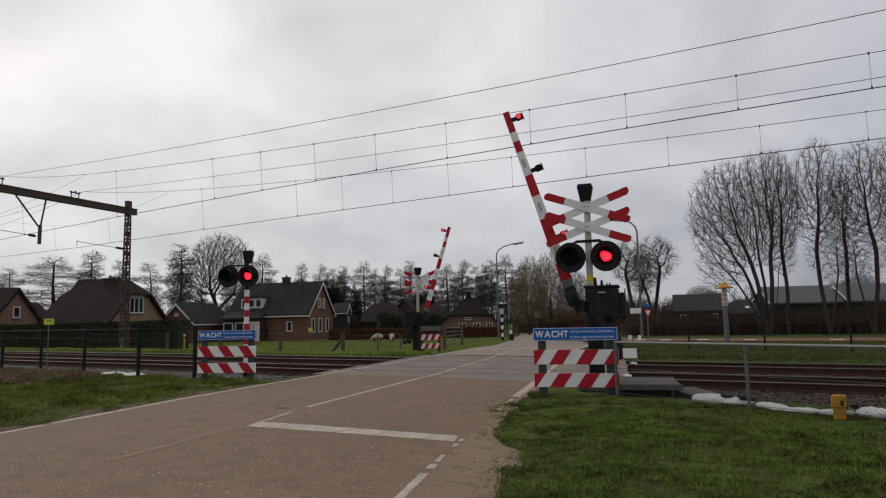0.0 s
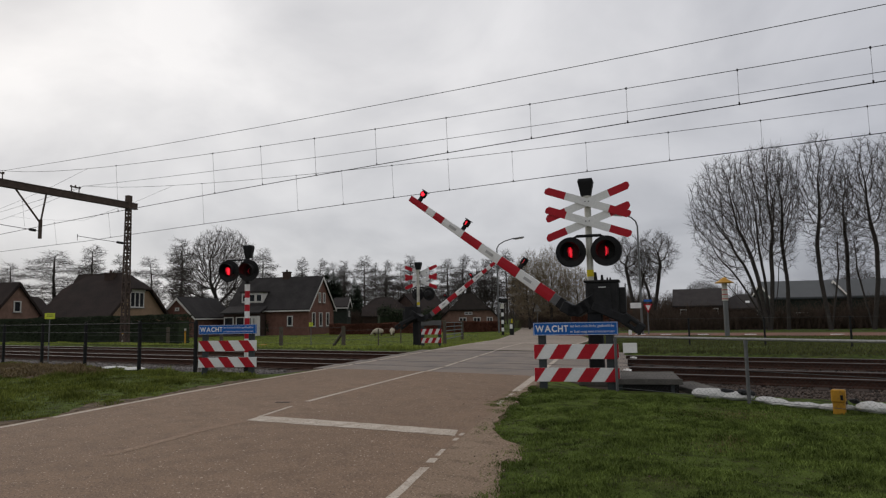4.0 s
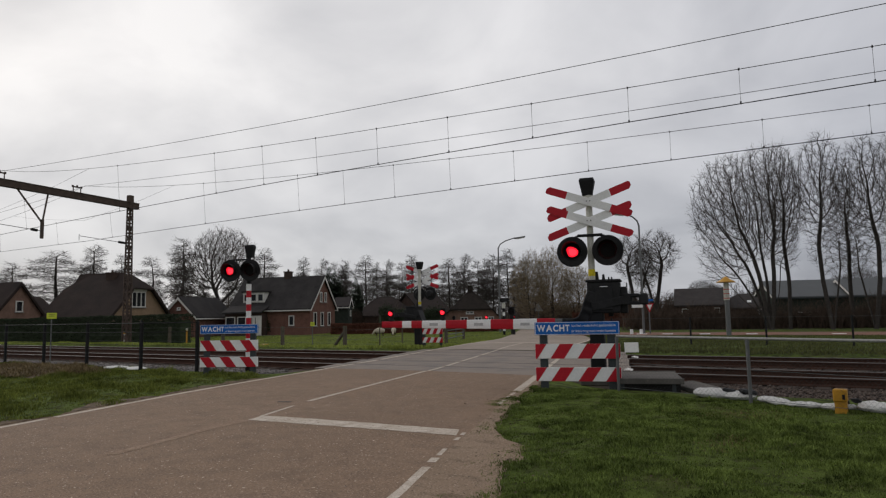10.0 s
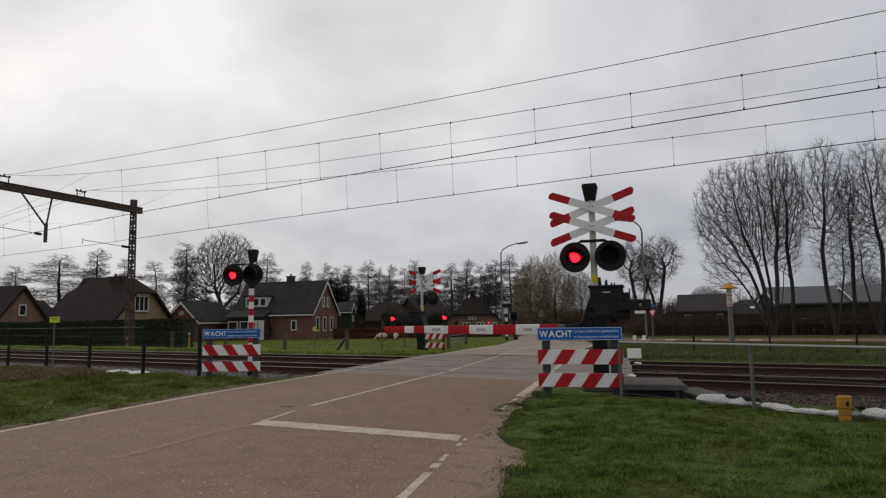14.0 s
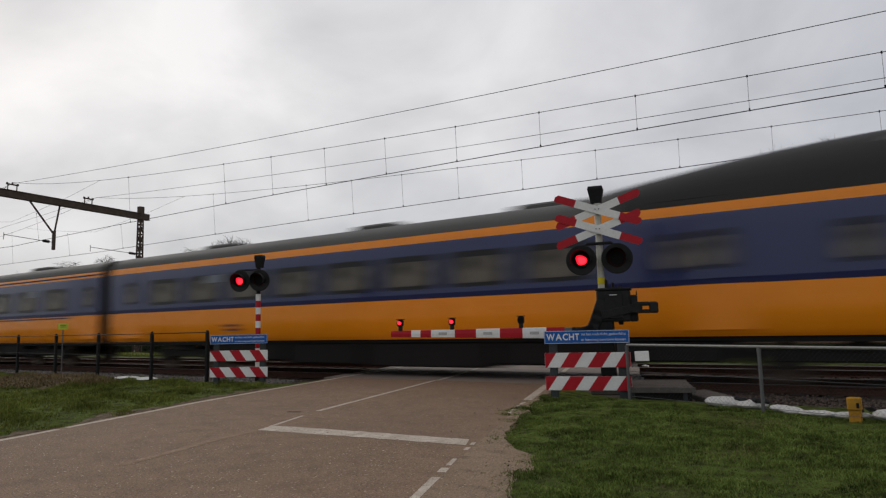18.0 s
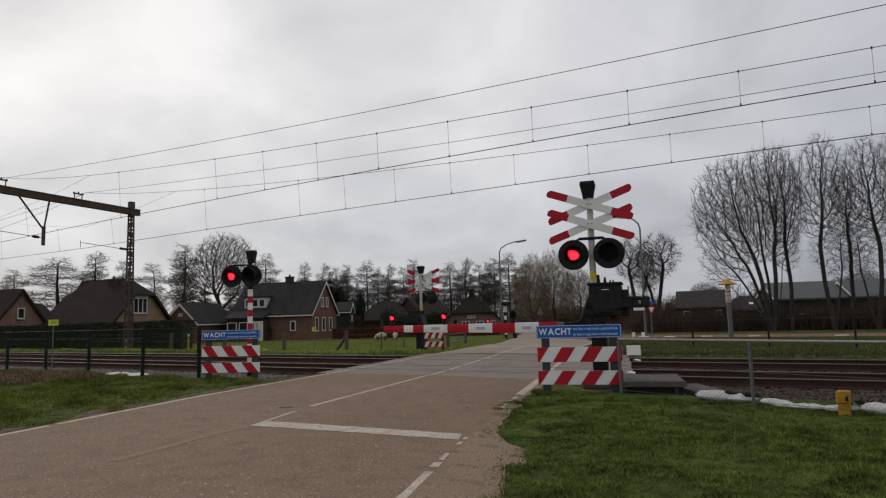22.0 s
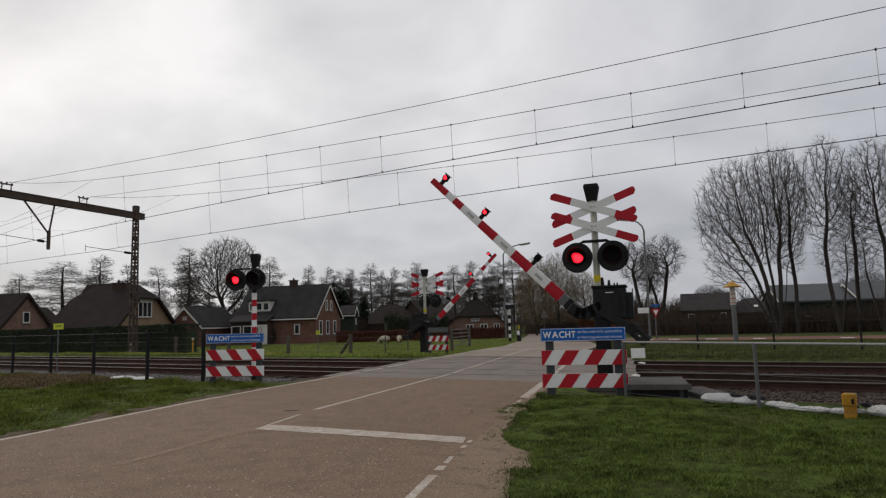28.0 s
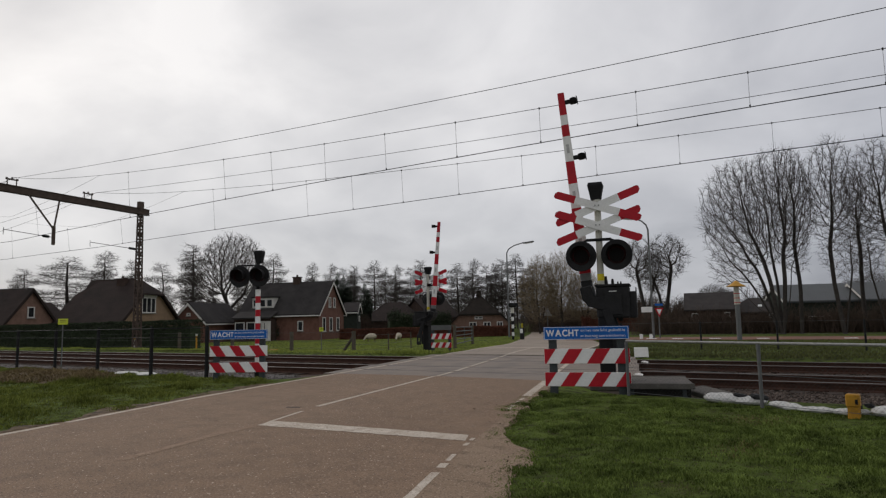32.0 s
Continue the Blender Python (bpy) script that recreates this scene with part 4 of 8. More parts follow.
def build_small_signal():
    s = thing("flashing_light_post", "red and white banded post with twin flashing lights", "crossing signal", pose(-12.63, 11.17, 0, 0, 0, 22))
    n = 11
    p = Mesh()
    part("foot", Mesh().cyl((0, 0, 0), (0, 0, 0.30), 0.07, seg=14), M_BLACKMETAL, s, smooth=True)
    p.cyl((0, 0, 2.12), (0, 0, 2.78), 0.05, seg=14)
    part("post", p, M_BLACKMETAL, s, smooth=True)
    me = {c: Mesh().cyl((0, 0, 0), (0, 0, 0.1655), 0.062, seg=14).data("post_band", c, True) for c in (M_RED, M_WHITE)}
    for i in range(n):
        o = part("post_band", me[M_WHITE if i % 2 == 0 else M_RED], None, s)
        o.location = (0, 0, 2.12 - 0.1655 * (i + 1))
    a = Mesh()
    a.box((-0.25, -0.05, 2.72), (0.56, 0.04, 0.04), bevel=0.008)
    part("lamp_bracket", a, M_BLACKMETAL, s)
    signal_head(s, -0.43, -0.12, 2.45, 0.268, 0)
    signal_head(s, 0.09, -0.12, 2.45, 0.268, 1)
    horn(s, 0.03, 0, 2.77, 0.84)
    return s


build_small_signal()


def striped_panel(board, z0, z1, width, lean, y=-0.06):
    """A white sheet with red slanted stripes, each a sheet of its own."""
    m = Mesh()
    m.box((0, y, (z0 + z1) / 2), (width, 0.02, z1 - z0), bevel=0.004)
    panel = part("striped_panel", m, M_WHITE, board, "white panel with red slanted stripes")
    h = z1 - z0
    pitch, w, sl, start = (width * 0.32, width * 0.163, width * 0.115, -0.139) if lean > 0 else (width * 0.344, width * 0.167, width * 0.125, 0.124)
    for i in range(-2, 5):
        x0 = -width / 2 + i * pitch + start * width
        poly = [(x0, z0), (x0 + w, z0), (x0 + w + lean * sl, z1), (x0 + lean * sl, z1)]
        clip = []
        xmin, xmax = -width / 2 + 0.003, width / 2 - 0.003
        for lim, keep in ((xmin, 1), (xmax, -1)):
            out = []
            for (ax, az), (bx, bz) in zip(poly, poly[1:] + poly[:1]):
                ia, ib = (ax - lim) * keep >= 0, (bx - lim) * keep >= 0
                if ia:
                    out.append((ax, az))
                if ia != ib:
                    t = (lim - ax) / (bx - ax)
                    out.append((lim, az + (bz - az) * t))
            poly = out
            if len(poly) < 3:
                break
        if len(poly) < 3:
            continue
        s = Mesh()
        s.prism([(px, y - 0.0135, pz) for px, pz in poly], (0, 0.003, 0))
        part("red_stripe", s, M_RED, panel)


def build_board(at, rz, lean, label, back=False, width=1.40):
    b = thing("warning_board", label, "warning board", pose(*at, 0, 0, rz), "warning boards at the crossing")
    for x in (-width * 0.40, width * 0.40):
        p = Mesh()
        p.box((x, 0, 0.52), (0.13, 0.09, 1.16), bevel=0.01)
        part("post", p, M_GREYPOST, b, "dark grey plastic post")
    s = Mesh()
    s.box((0, -0.06, 1.005), (width, 0.024, 0.215), bevel=0.006)
    sign = part("blue_sign", s, M_BLUE if not back else M_GALV, b, "blue sign with white lettering")
    if not back:
        fr = Mesh()
        for z in (0.905, 1.105):
            fr.box((0, -0.0735, z), (width - 0.02, 0.003, 0.006))
        for x in (-width / 2 + 0.012, width / 2 - 0.012):
            fr.box((x, -0.0735, 1.005), (0.006, 0.003, 0.196))
        part("white_border", fr, M_WHITE, sign)
        for ch, x, w in (("W", 0.0, 0.155), ("A", 0.155, 0.115), ("C", 0.275, 0.095), ("H", 0.378, 0.092), ("T", 0.478, 0.075)):
            words("letter", ch, w * 0.92, 0.15, (-width / 2 + 0.04 + x, -0.075, 1.003), M_WHITE, sign, bold=0.004)
        for line, z in (("tot het rode licht gedoofd is", 1.048), ("er kan nog een trein komen", 0.958)):
            room = {"i": 0.5, "l": 0.5, "t": 0.62, "r": 0.66, "m": 1.5, "f": 0.6, " ": 0.6}
            x, k = -width / 2 + 0.62, 0.72 / sum(room.get(c, 1.0) for c in line)
            for word in line.split():
                w = k * sum(room.get(c, 1.0) for c in word)
                words("lettering", word, w, 0.06, (x, -0.075, z), M_WHITE, sign)
                x += w + k * room[" "]
    striped_panel(b, 0.50, 0.745, width, lean)
    striped_panel(b, 0.125, 0.355, width, lean)
    return b


build_board((-4.03, 10.66, 0), 17, 1, "blue wait sign over two red-striped panels beside the road")
build_board((-12.585, 10.58, 0.03), 26, -1, "blue wait sign over two red-striped panels by the black fence", width=1.42)
build_board((-16.0, 24.6, -0.06), 22, 1, "striped warning board seen beyond the tracks", back=True, width=0.95)


# ---------------------------------------------------------------- fences and trackside clutter
def tube_fence():
    f = thing("trackside_fence", "galvanised tubular fence with chain-link mesh", "fence")
    line = [(-3.34, 10.62), (-1.29, 9.80), (0.95, 8.92), (3.3, 8.0)]
    t = Mesh()
    t.tube([(x, y, 0.87) for x, y in line], 0.019, 10)
    part("top_rail", t, M_TUBE, f, smooth=True)
    for x, y in line:
        p = Mesh()
        p.cyl((x, y, -0.1), (x, y, 0.86), 0.024, seg=12)
        p.cyl((x, y, 0.80), (x, y, 0.845), 0.029, seg=12)
        part("post", p, M_GALV, f, smooth=True)
    w = Mesh()
    for z in (0.06, 0.45):
        w.tube([(x, y - 0.01, z) for x, y in line], 0.004, 4)
    part("tension_wire", w, M_GALV, f)
    for (x0, y0), (x1, y1) in zip(line, line[1:]):
        L = math.hypot(x1 - x0, y1 - y0)
        h, step = 0.80, 0.062
        verts, faces = [], []
        ux, uy = (x1 - x0) / L, (y1 - y0) / L
        r = 0.0014
        for sgn in (1, -1):
            k = -h
            while k < L:
                a0, a1 = max(0, k), min(L, k + h)
                if a1 - a0 > 0.02:
                    za, zb = 0.05 + (a0 - k if sgn > 0 else h - (a0 - k)), 0.05 + (a1 - k if sgn > 0 else h - (a1 - k))
                    o = len(verts)
                    for a, z in ((a0, za), (a1, zb)):
                        px, py = x0 + ux * a, y0 + uy * a - 0.012 - 0.004 * sgn
                        verts += [(px - uy * r, py + ux * r, z), (px + uy * r, py - ux * r, z), (px, py, z + 1.4 * r)]
                    faces += [(o, o + 1, o + 4, o + 3), (o + 1, o + 2, o + 5, o + 4), (o + 2, o, o + 3, o + 5)]
                k += step
        part("chain_link", raw_mesh("chain_link", verts, faces, M_GREYPOST), None, f)
    s = solo("fence_notice", Mesh().box((0, 0, 0), (0.27, 0.012, 0.155), bevel=0.003), M_WHITE, "small plain white notice on the fence", "sign",
             m=pose(-3.06, 10.47, 0.70, 0, -2, -22))
    return f, s


tube_fence()


def post_fence():
    f = thing("black_rail_fence", "low black post and rail fence beside the track", "fence")
    posts = [(-13.78, 10.58), (-15.4, 10.15), (-18.1, 10.3), (-21.05, 10.65), (-24.4, 11.1), (-28.0, 11.35), (-31.8, 11.5), (-36, 11.6), (-41, 11.7)]
    for x, y in posts:
        p = Mesh()
        p.box((x, y, 0.58), (0.075, 0.075, 1.30), bevel=0.01)
        p.box((x, y, 1.24), (0.05, 0.05, 0.05), bevel=0.008)
        part("post", p, M_BLACKMETAL, f)
    for z, r in ((1.21, 0.012), (0.98, 0.009), (0.66, 0.006)):
        t = Mesh()
        t.tube([(x, y - 0.055, z) for x, y in posts], r, 6)
        part("rail", t, M_BLACKMETAL, f)


post_fence()


def wire_fence(name, posts, h, label, r=0.045, wires=(0.95, 0.6, 0.3), braced=(), material=None):
    f = thing("wire_fence", label, "fence")
    for i, (x, y, z) in enumerate(posts):
        p = Mesh()
        p.cyl((x, y, z - 0.2), (x, y, z + h), r, r * 0.92, seg=10)
        part("post", p, material or M_WOODPOST, f)
        if i in braced:
            b = Mesh()
            b.cyl((x - 0.9, y + 0.1, z), (x, y, z + h * 0.8), r * 0.7, seg=8)
            part("brace", b, material or M_WOODPOST, f)
    for k in wires:
        w = Mesh()
        w.tube([(x, y - r, z + h * k) for x, y, z in posts], 0.006, 4)
        part("wire", w, M_GALV, f)


wire_fence("pasture", [(-41.5, 23.6, -0.25), (-37.4, 23.7, -0.25), (-33.3, 23.7, -0.25), (-29.0, 23.9, -0.27), (-24.74, 24.1, -0.3), (-20.5, 23.95, -0.3)], 1.15,
           "weathered wooden pasture fence posts with wire", 0.10, braced=(5,))
wire_fence("pasture_far", [(-20.5, 23.95, -0.3), (-20.4, 26.5, -0.33), (-22.6, 31.5, -0.36)], 1.0, "thin pasture fence towards the field gate", 0.035, wires=(0.95, 0.5))
wire_fence("right_far", [(-10.4, 32.4, -0.36), (-6.7, 32.6, -0.36), (-3.5, 32.8, -0.36), (-0.2, 32.6, -0.36), (3.2, 32.8, -0.36), (7, 33, -0.36)], 1.30,
           "dark slender fence posts with wire beyond the tracks", 0.045, wires=(0.97, 0.55), material=M_BLACKMETAL)


def field_gate():
    g = thing("field_gate", "grey tubular steel field gate", "gate")
    a, b = Vector((-20.2, 32.5, -0.35)), Vector((-24.0, 41.0, -0.45))
    for p, n in ((a, 0), (b, 1)):
        m = Mesh()
        m.box((p.x, p.y, p.z + 0.65), (0.16, 0.16, 1.35), bevel=0.02)
        part("gate_post", m, M_WOODPOST, g)
    for k in (0.25, 0.48, 0.72, 0.96, 1.2):
        m = Mesh()
        m.tube([a + Vector((0, 0, k)), b + Vector((0, 0, k))], 0.028, 8)
        part("bar", m, M_GALV, g)
    for t in (0.03, 0.5, 0.97):
        p = a.lerp(b, t)
        part("upright", Mesh().tube([p + Vector((0, 0, 0.2)), p + Vector((0, 0, 1.22))], 0.025, 8), M_GALV, g)


field_gate()


def sack(x, y, z, length, rz, seed, h=0.16, w=0.42):
    rnd = random.Random(seed)
    m = Mesh()
    n, seg = 12, 14
    for i in range(n + 1):
        t = i / n
        e = math.sin(math.pi * min(1, max(0, t))) ** 0.35 if 0 < t < 1 else 0.12
        for k in range(seg):
            a = 2 * math.pi * k / seg
            rr = 1 + 0.16 * noise.noise((i * 0.55 + seed * 9, math.cos(a) * 1.2, math.sin(a) * 1.2)) + 0.05 * math.sin(i * 2.2 + k)
            m.v.append(((t - 0.5) * length, math.cos(a) * w / 2 * e * rr, h / 2 + math.sin(a) * h / 2 * e * rr * (1.0 if math.sin(a) > 0 else 0.9)))
    for i in range(n):
        for k in range(seg):
            j = (k + 1) % seg
            m.face((i * seg + k, i * seg + j, (i + 1) * seg + j, (i + 1) * seg + k))
    m.face(list(range(seg)))
    m.face(list(range(n * seg, n * seg + seg)))
    return solo("sandbag", m, M_SACK, "slumped white woven sandbag lying on the ballast edge", "sandbag", "sandbags along the track", m=pose(x, y, z, 0, rnd.uniform(-3, 3), rz), smooth=True)


for i, (x, y, l, rz, h, w) in enumerate(((-1.86, 10.28, 0.55, -8, 0.13, 0.36), (-1.50, 10.22, 0.5, -24, 0.11, 0.34), (-1.02, 9.95, 0.52, -34, 0.085, 0.24), (-0.66, 9.78, 0.48, -16, 0.07, 0.22),
                                         (-0.28, 9.72, 0.42, 4, 0.075, 0.22), (0.12, 9.60, 0.42, -24, 0.12, 0.3), (0.5, 9.46, 0.5, -18, 0.13, 0.34))):
    sack(x, y, -0.02, l, rz, i, h=h * 1.25, w=w)
for i, (x, y, s) in enumerate(((-1.62, 10.22, 0.10), (-1.36, 10.12, 0.13), (-0.22, 9.62, 0.12), (-0.08, 9.66, 0.08))):
    solo("black_lump", Mesh().box((0, 0, 0), (s * 1.8, s, s * 0.5), bevel=s * 0.2), M_BLACK, "small black lump on the sacks", "scrap", "plastic scraps", m=pose(x, y, 0.12, 12 * i, 8, 40 * i))
sack(-16.75, 10.35, -0.02, 0.85, 8, 11, h=0.12)
sack(-15.95, 10.4, -0.02, 0.75, -6, 12, h=0.11)


def trackside_bits():
    g = thing("footplate_platform", "raised grey weathered footplate on legs by the track", "platform")
    m = Mesh()
    m.box((0, 0, 0.0), (1.0, 1.38, 0.03), bevel=0.006)
    for y in (-0.70, 0.70):
        m.box((0, y, -0.02), (1.02, 0.03, 0.09), bevel=0.005)
    part("plate", m, M_DARKCONC, g)
    # added near-black boards that stand in for the deep shade below the plate
    part("shade_board", Mesh().box((0, -0.60, -0.15), (0.92, 0.03, 0.22)), M_T_DARK, g, "added dark board standing in for the shade under the plate")
    part("shade_board", Mesh().box((0.43, 0, -0.15), (0.03, 1.1, 0.22)), M_T_DARK, g)
    for x, y in ((-0.44, -0.62), (0.36, -0.62), (-0.44, 0.62), (0.36, 0.62)):
        l = Mesh()
        l.box((x, y, -0.17), (0.06, 0.06, 0.30), bevel=0.006)
        part("leg", l, M_GREYPOST, g)
    g.matrix_basis = pose(-3.10, 11.50, 0.165, 0, 0, 18)
    s = solo("concrete_slab", Mesh().box((0, 0, 0), (1.5, 0.45, 0.09), bevel=0.015), M_DARKCONC, "dark grey concrete cable trough slab in the ballast", "concrete slab",
             m=pose(-2.12, 11.62, -0.07, 3, 4, -42))
    y = thing("cable_marker", "short post with an orange-yellow cable marker box", "marker post", pose(-0.24, 9.44, 0, 0, 0, -6))
    part("post", Mesh().box((0, 0, 0.05), (0.13, 0.10, 0.22), bevel=0.01), M_ORANGE, y)
    part("marker_box", Mesh().box((0, -0.01, 0.205), (0.15, 0.11, 0.15), bevel=0.012), M_ORANGE, y, "orange-yellow box")
    part("plate", Mesh().box((0.04, -0.068, 0.19), (0.03, 0.006, 0.06)), M_BLACKMETAL, y)


trackside_bits()


def notice_post(x, y, z, h, w, hh, material, label, r=0.02):
    p = thing("notice_post", label, "sign post", pose(x, y, z, 0, 0, math.degrees(math.atan2(-x, y))))
    part("pole", Mesh().cyl((0, 0, -0.1), (0, 0, h), r, seg=10), M_GALV, p, smooth=True)
    part("notice", Mesh().box((0, -0.03, h - hh / 2), (w, 0.012, hh), bevel=0.003), material, p)
    b = Mesh()
    for k in (0.3, 0.55):
        b.box((0, -0.038, h - hh * k), (w * 0.6, 0.002, hh * 0.08))
    part("print_bar", b, M_GREYPOST, p)


notice_post(-23.3, 12.0, -0.2, 1.80, 0.30, 0.20, M_LIME, "lime-yellow notice on a thin grey pole by the track")
notice_post(-24.3, 25.8, -0.32, 1.35, 0.21, 0.21, M_LIME, "small lime-yellow notice on a thin pole by the pasture")


def marker(x, y, z, h, material, label, w=0.10, cap=None):
    p = thing("marker_post", label, "marker post", pose(x, y, z))
    part("stake", Mesh().box((0, 0, h / 2), (w, w, h), bevel=0.015), material, p)
    if cap:
        part("cap", Mesh().box((0, 0, h - 0.05), (w + 0.02, w + 0.02, 0.10), bevel=0.01), cap, p)


marker(-35.3, 22.2, -0.15, 0.80, M_CREAM, "cream marker stake beside the far track", 0.08, M_ORANGE)
marker(-29.9, 22.3, -0.12, 0.95, M_ORANGE, "orange-yellow marker stake beside the far track", 0.07, M_CREAM)
marker(-34.2, 70.0, -0.5, 1.2, M_YELLOW, "yellow marker stake by the far road", 0.14)
marker(-23.8, 22.0, -0.15, 0.22, M_ORANGE, "low orange and brown track marker", 0.32)

# ---------------------------------------------------------------- overhead line
def build_portal():
    p = thing("catenary_portal", "brown steel catenary portal with lattice mast over both tracks", "catenary portal")
    a, b = Vector((-34.85, 22.05, -0.2)), Vector((-32.6, 8.9, -0.2))
    along_beam = (b - a).normalized()
    rot = Matrix.Rotation(math.atan2(along_beam.y, along_beam.x), 3, "Z")
    for foot, nm in ((a, "far"), (b, "near")):
        m = Mesh()
        for s in (-1, 1):
            for t in (-1, 1):
                lo, hi = foot + rot @ Vector((s * 0.165, t * 0.155, 0)), foot + rot @ Vector((s * 0.10, t * 0.095, 8.56))
                m.cyl(lo, hi, 0.042, 0.036, seg=6)
        mast = part("lattice_mast", m, M_MAST, p, "lattice mast of four brown steel angles")

        def leg(s, t, z):
            k = z / 8.56
            return foot + rot @ Vector((s * (0.165 - 0.065 * k), t * (0.155 - 0.06 * k), z))
        for i in range(14):
            z, h = 0.30 + i * 0.56, 0.56
            l = Mesh()
            up = 1 if i % 2 else -1
            for t in (-1, 1):
                a0, a1 = leg(-up, t, z), leg(up, t, z + h)
                l.cyl(a0, a1, 0.034, seg=4)
            for s in (-1, 1):
                a0, a1 = leg(s, -up, z), leg(s, up, z + h)
                l.cyl(a0, a1, 0.034, seg=4)
            for q0, q1 in ((-1, -1), (1, -1), (1, 1), (-1, 1)):
                b0, b1 = leg(q0, q1, z), leg(-q1, q0, z)
                l.cyl(b0, b1, 0.055, seg=4)
            part("lattice_plate", l, M_MAST, mast)
        cap = Mesh()
        cap.box(foot + Vector((0, 0, 8.36)), (0.30, 0.28, 0.56), rot, bevel=0.02)
        part("mast_cap", cap, M_MAST, mast)
        c = Mesh()
        c.box(foot + Vector((0, 0, 0.12)), (0.9, 0.9, 0.3), rot, bevel=0.04)
        part("footing", c, M_CONCRETE, mast)
    m = Mesh()
    e0, e1 = a - along_beam * 0.55, b + along_beam * 0.55
    mid = (e0 + e1) / 2 + Vector((0, 0, 8.07))
    m.box(mid + Vector((0, 0, 0.0)), ((e1 - e0).length, 0.22, 0.30), rot, bevel=0.01)
    m.box(mid + Vector((0, 0, 0.16)), ((e1 - e0).length, 0.30, 0.03), rot)
    m.box(mid - Vector((0, 0, 0.16)), ((e1 - e0).length, 0.30, 0.03), rot)
    part("cross_beam", m, M_MAST, p, "deep brown steel cross beam")

    def on_beam(y):
        t = (y - a.y) / (b.y - a.y)
        return a.lerp(b, t)
    for y in TRACK_Y:
        q = on_beam(y)
        for k, off in (("feeder", 0.9),):
            s = on_beam(y + 0.0)
            h = Mesh()
            for d in (-0.22, 0.22):
                h.cyl(s + along_beam * d + Vector((0, 0, 8.2)), s + along_beam * d + Vector((0, 0, 8.52)), 0.028, seg=6)
                h.cyl(s + along_beam * d * 1.15 + Vector((0, 0, 8.50)), s + along_beam * d * 1.15 + Vector((0, 0, 8.60)), 0.05, seg=8)
            h.box(s + Vector((0, 0, 8.53)), (0.58, 0.09, 0.06), rot, bevel=0.01)
            h.cyl(s + Vector((0, 0, 8.54)), s + Vector((0, 0, 8.64)), 0.05, 0.035, seg=8)
            part("insulator_frame", h, M_MAST, p)
    # hanging drop arm between the tracks, and the two steady arms
    d = on_beam(17.0)
    h = Mesh()
    h.cyl(d + along_beam * -0.1 + Vector((0, 0, 7.92)), d + along_beam * 0.15 + Vector((0, 0, 6.4)), 0.045, seg=8)
    h.cyl(d + along_beam * 1.5 + Vector((0, 0, 7.92)), d + along_beam * 0.15 + Vector((0, 0, 6.4)), 0.045, seg=8)
    h.box(d + along_beam * 0.15 + Vector((0, 0, 6.1)), (0.13, 0.13, 0.95), rot, bevel=0.01)
    part("drop_arm", h, M_MAST, p)
    for start, z, end_y, sag in ((d + along_beam * 0.15, 5.80, 14.4, 0.05), (a, 5.66, 18.9, 0.04)):
        e = on_beam(end_y)
        h = Mesh()
        s0 = Vector((start.x, start.y, z))
        s1 = Vector((e.x, e.y, z + 0.12))
        h.tube([s0, s0.lerp(s1, 0.3), s1], 0.016, 6)
        h.cyl(s0.lerp(s1, 0.10), s0.lerp(s1, 0.22), 0.07, seg=8)
        h.cyl(s1 + Vector((0, 0, -0.24)), s1 + Vector((0, 0, 0.10)), 0.014, seg=6)
        part("steady_arm", h, M_BLACKMETAL, p)


build_portal()


SUPPORT, SPAN = -33.5, 84.0        # a mast's x, and the way to the next one


def wire_z(co, x):
    """Height over the distance u from the nearer mast: constant, slope, sag and the steep rise at the insulator."""
    u = abs((x - SUPPORT + SPAN / 2) % SPAN - SPAN / 2)
    return co[0] + co[1] * u + co[2] * u * u + co[3] * math.exp(-u / 5)


CONTACT = {0: (5.402, 0.0199, -0.00049, 0), 1: (5.430, 0.00768, -0.00024, 0)}
MESSENGER = {0: (7.765, -0.0617, 0.00048, 0.654), 1: (7.856, -0.0767, 0.00076, 0.451)}
FEEDER = {0: (8.368, -0.0586, 0.00055, 0), 1: (8.290, -0.0602, 0.00059, 0)}


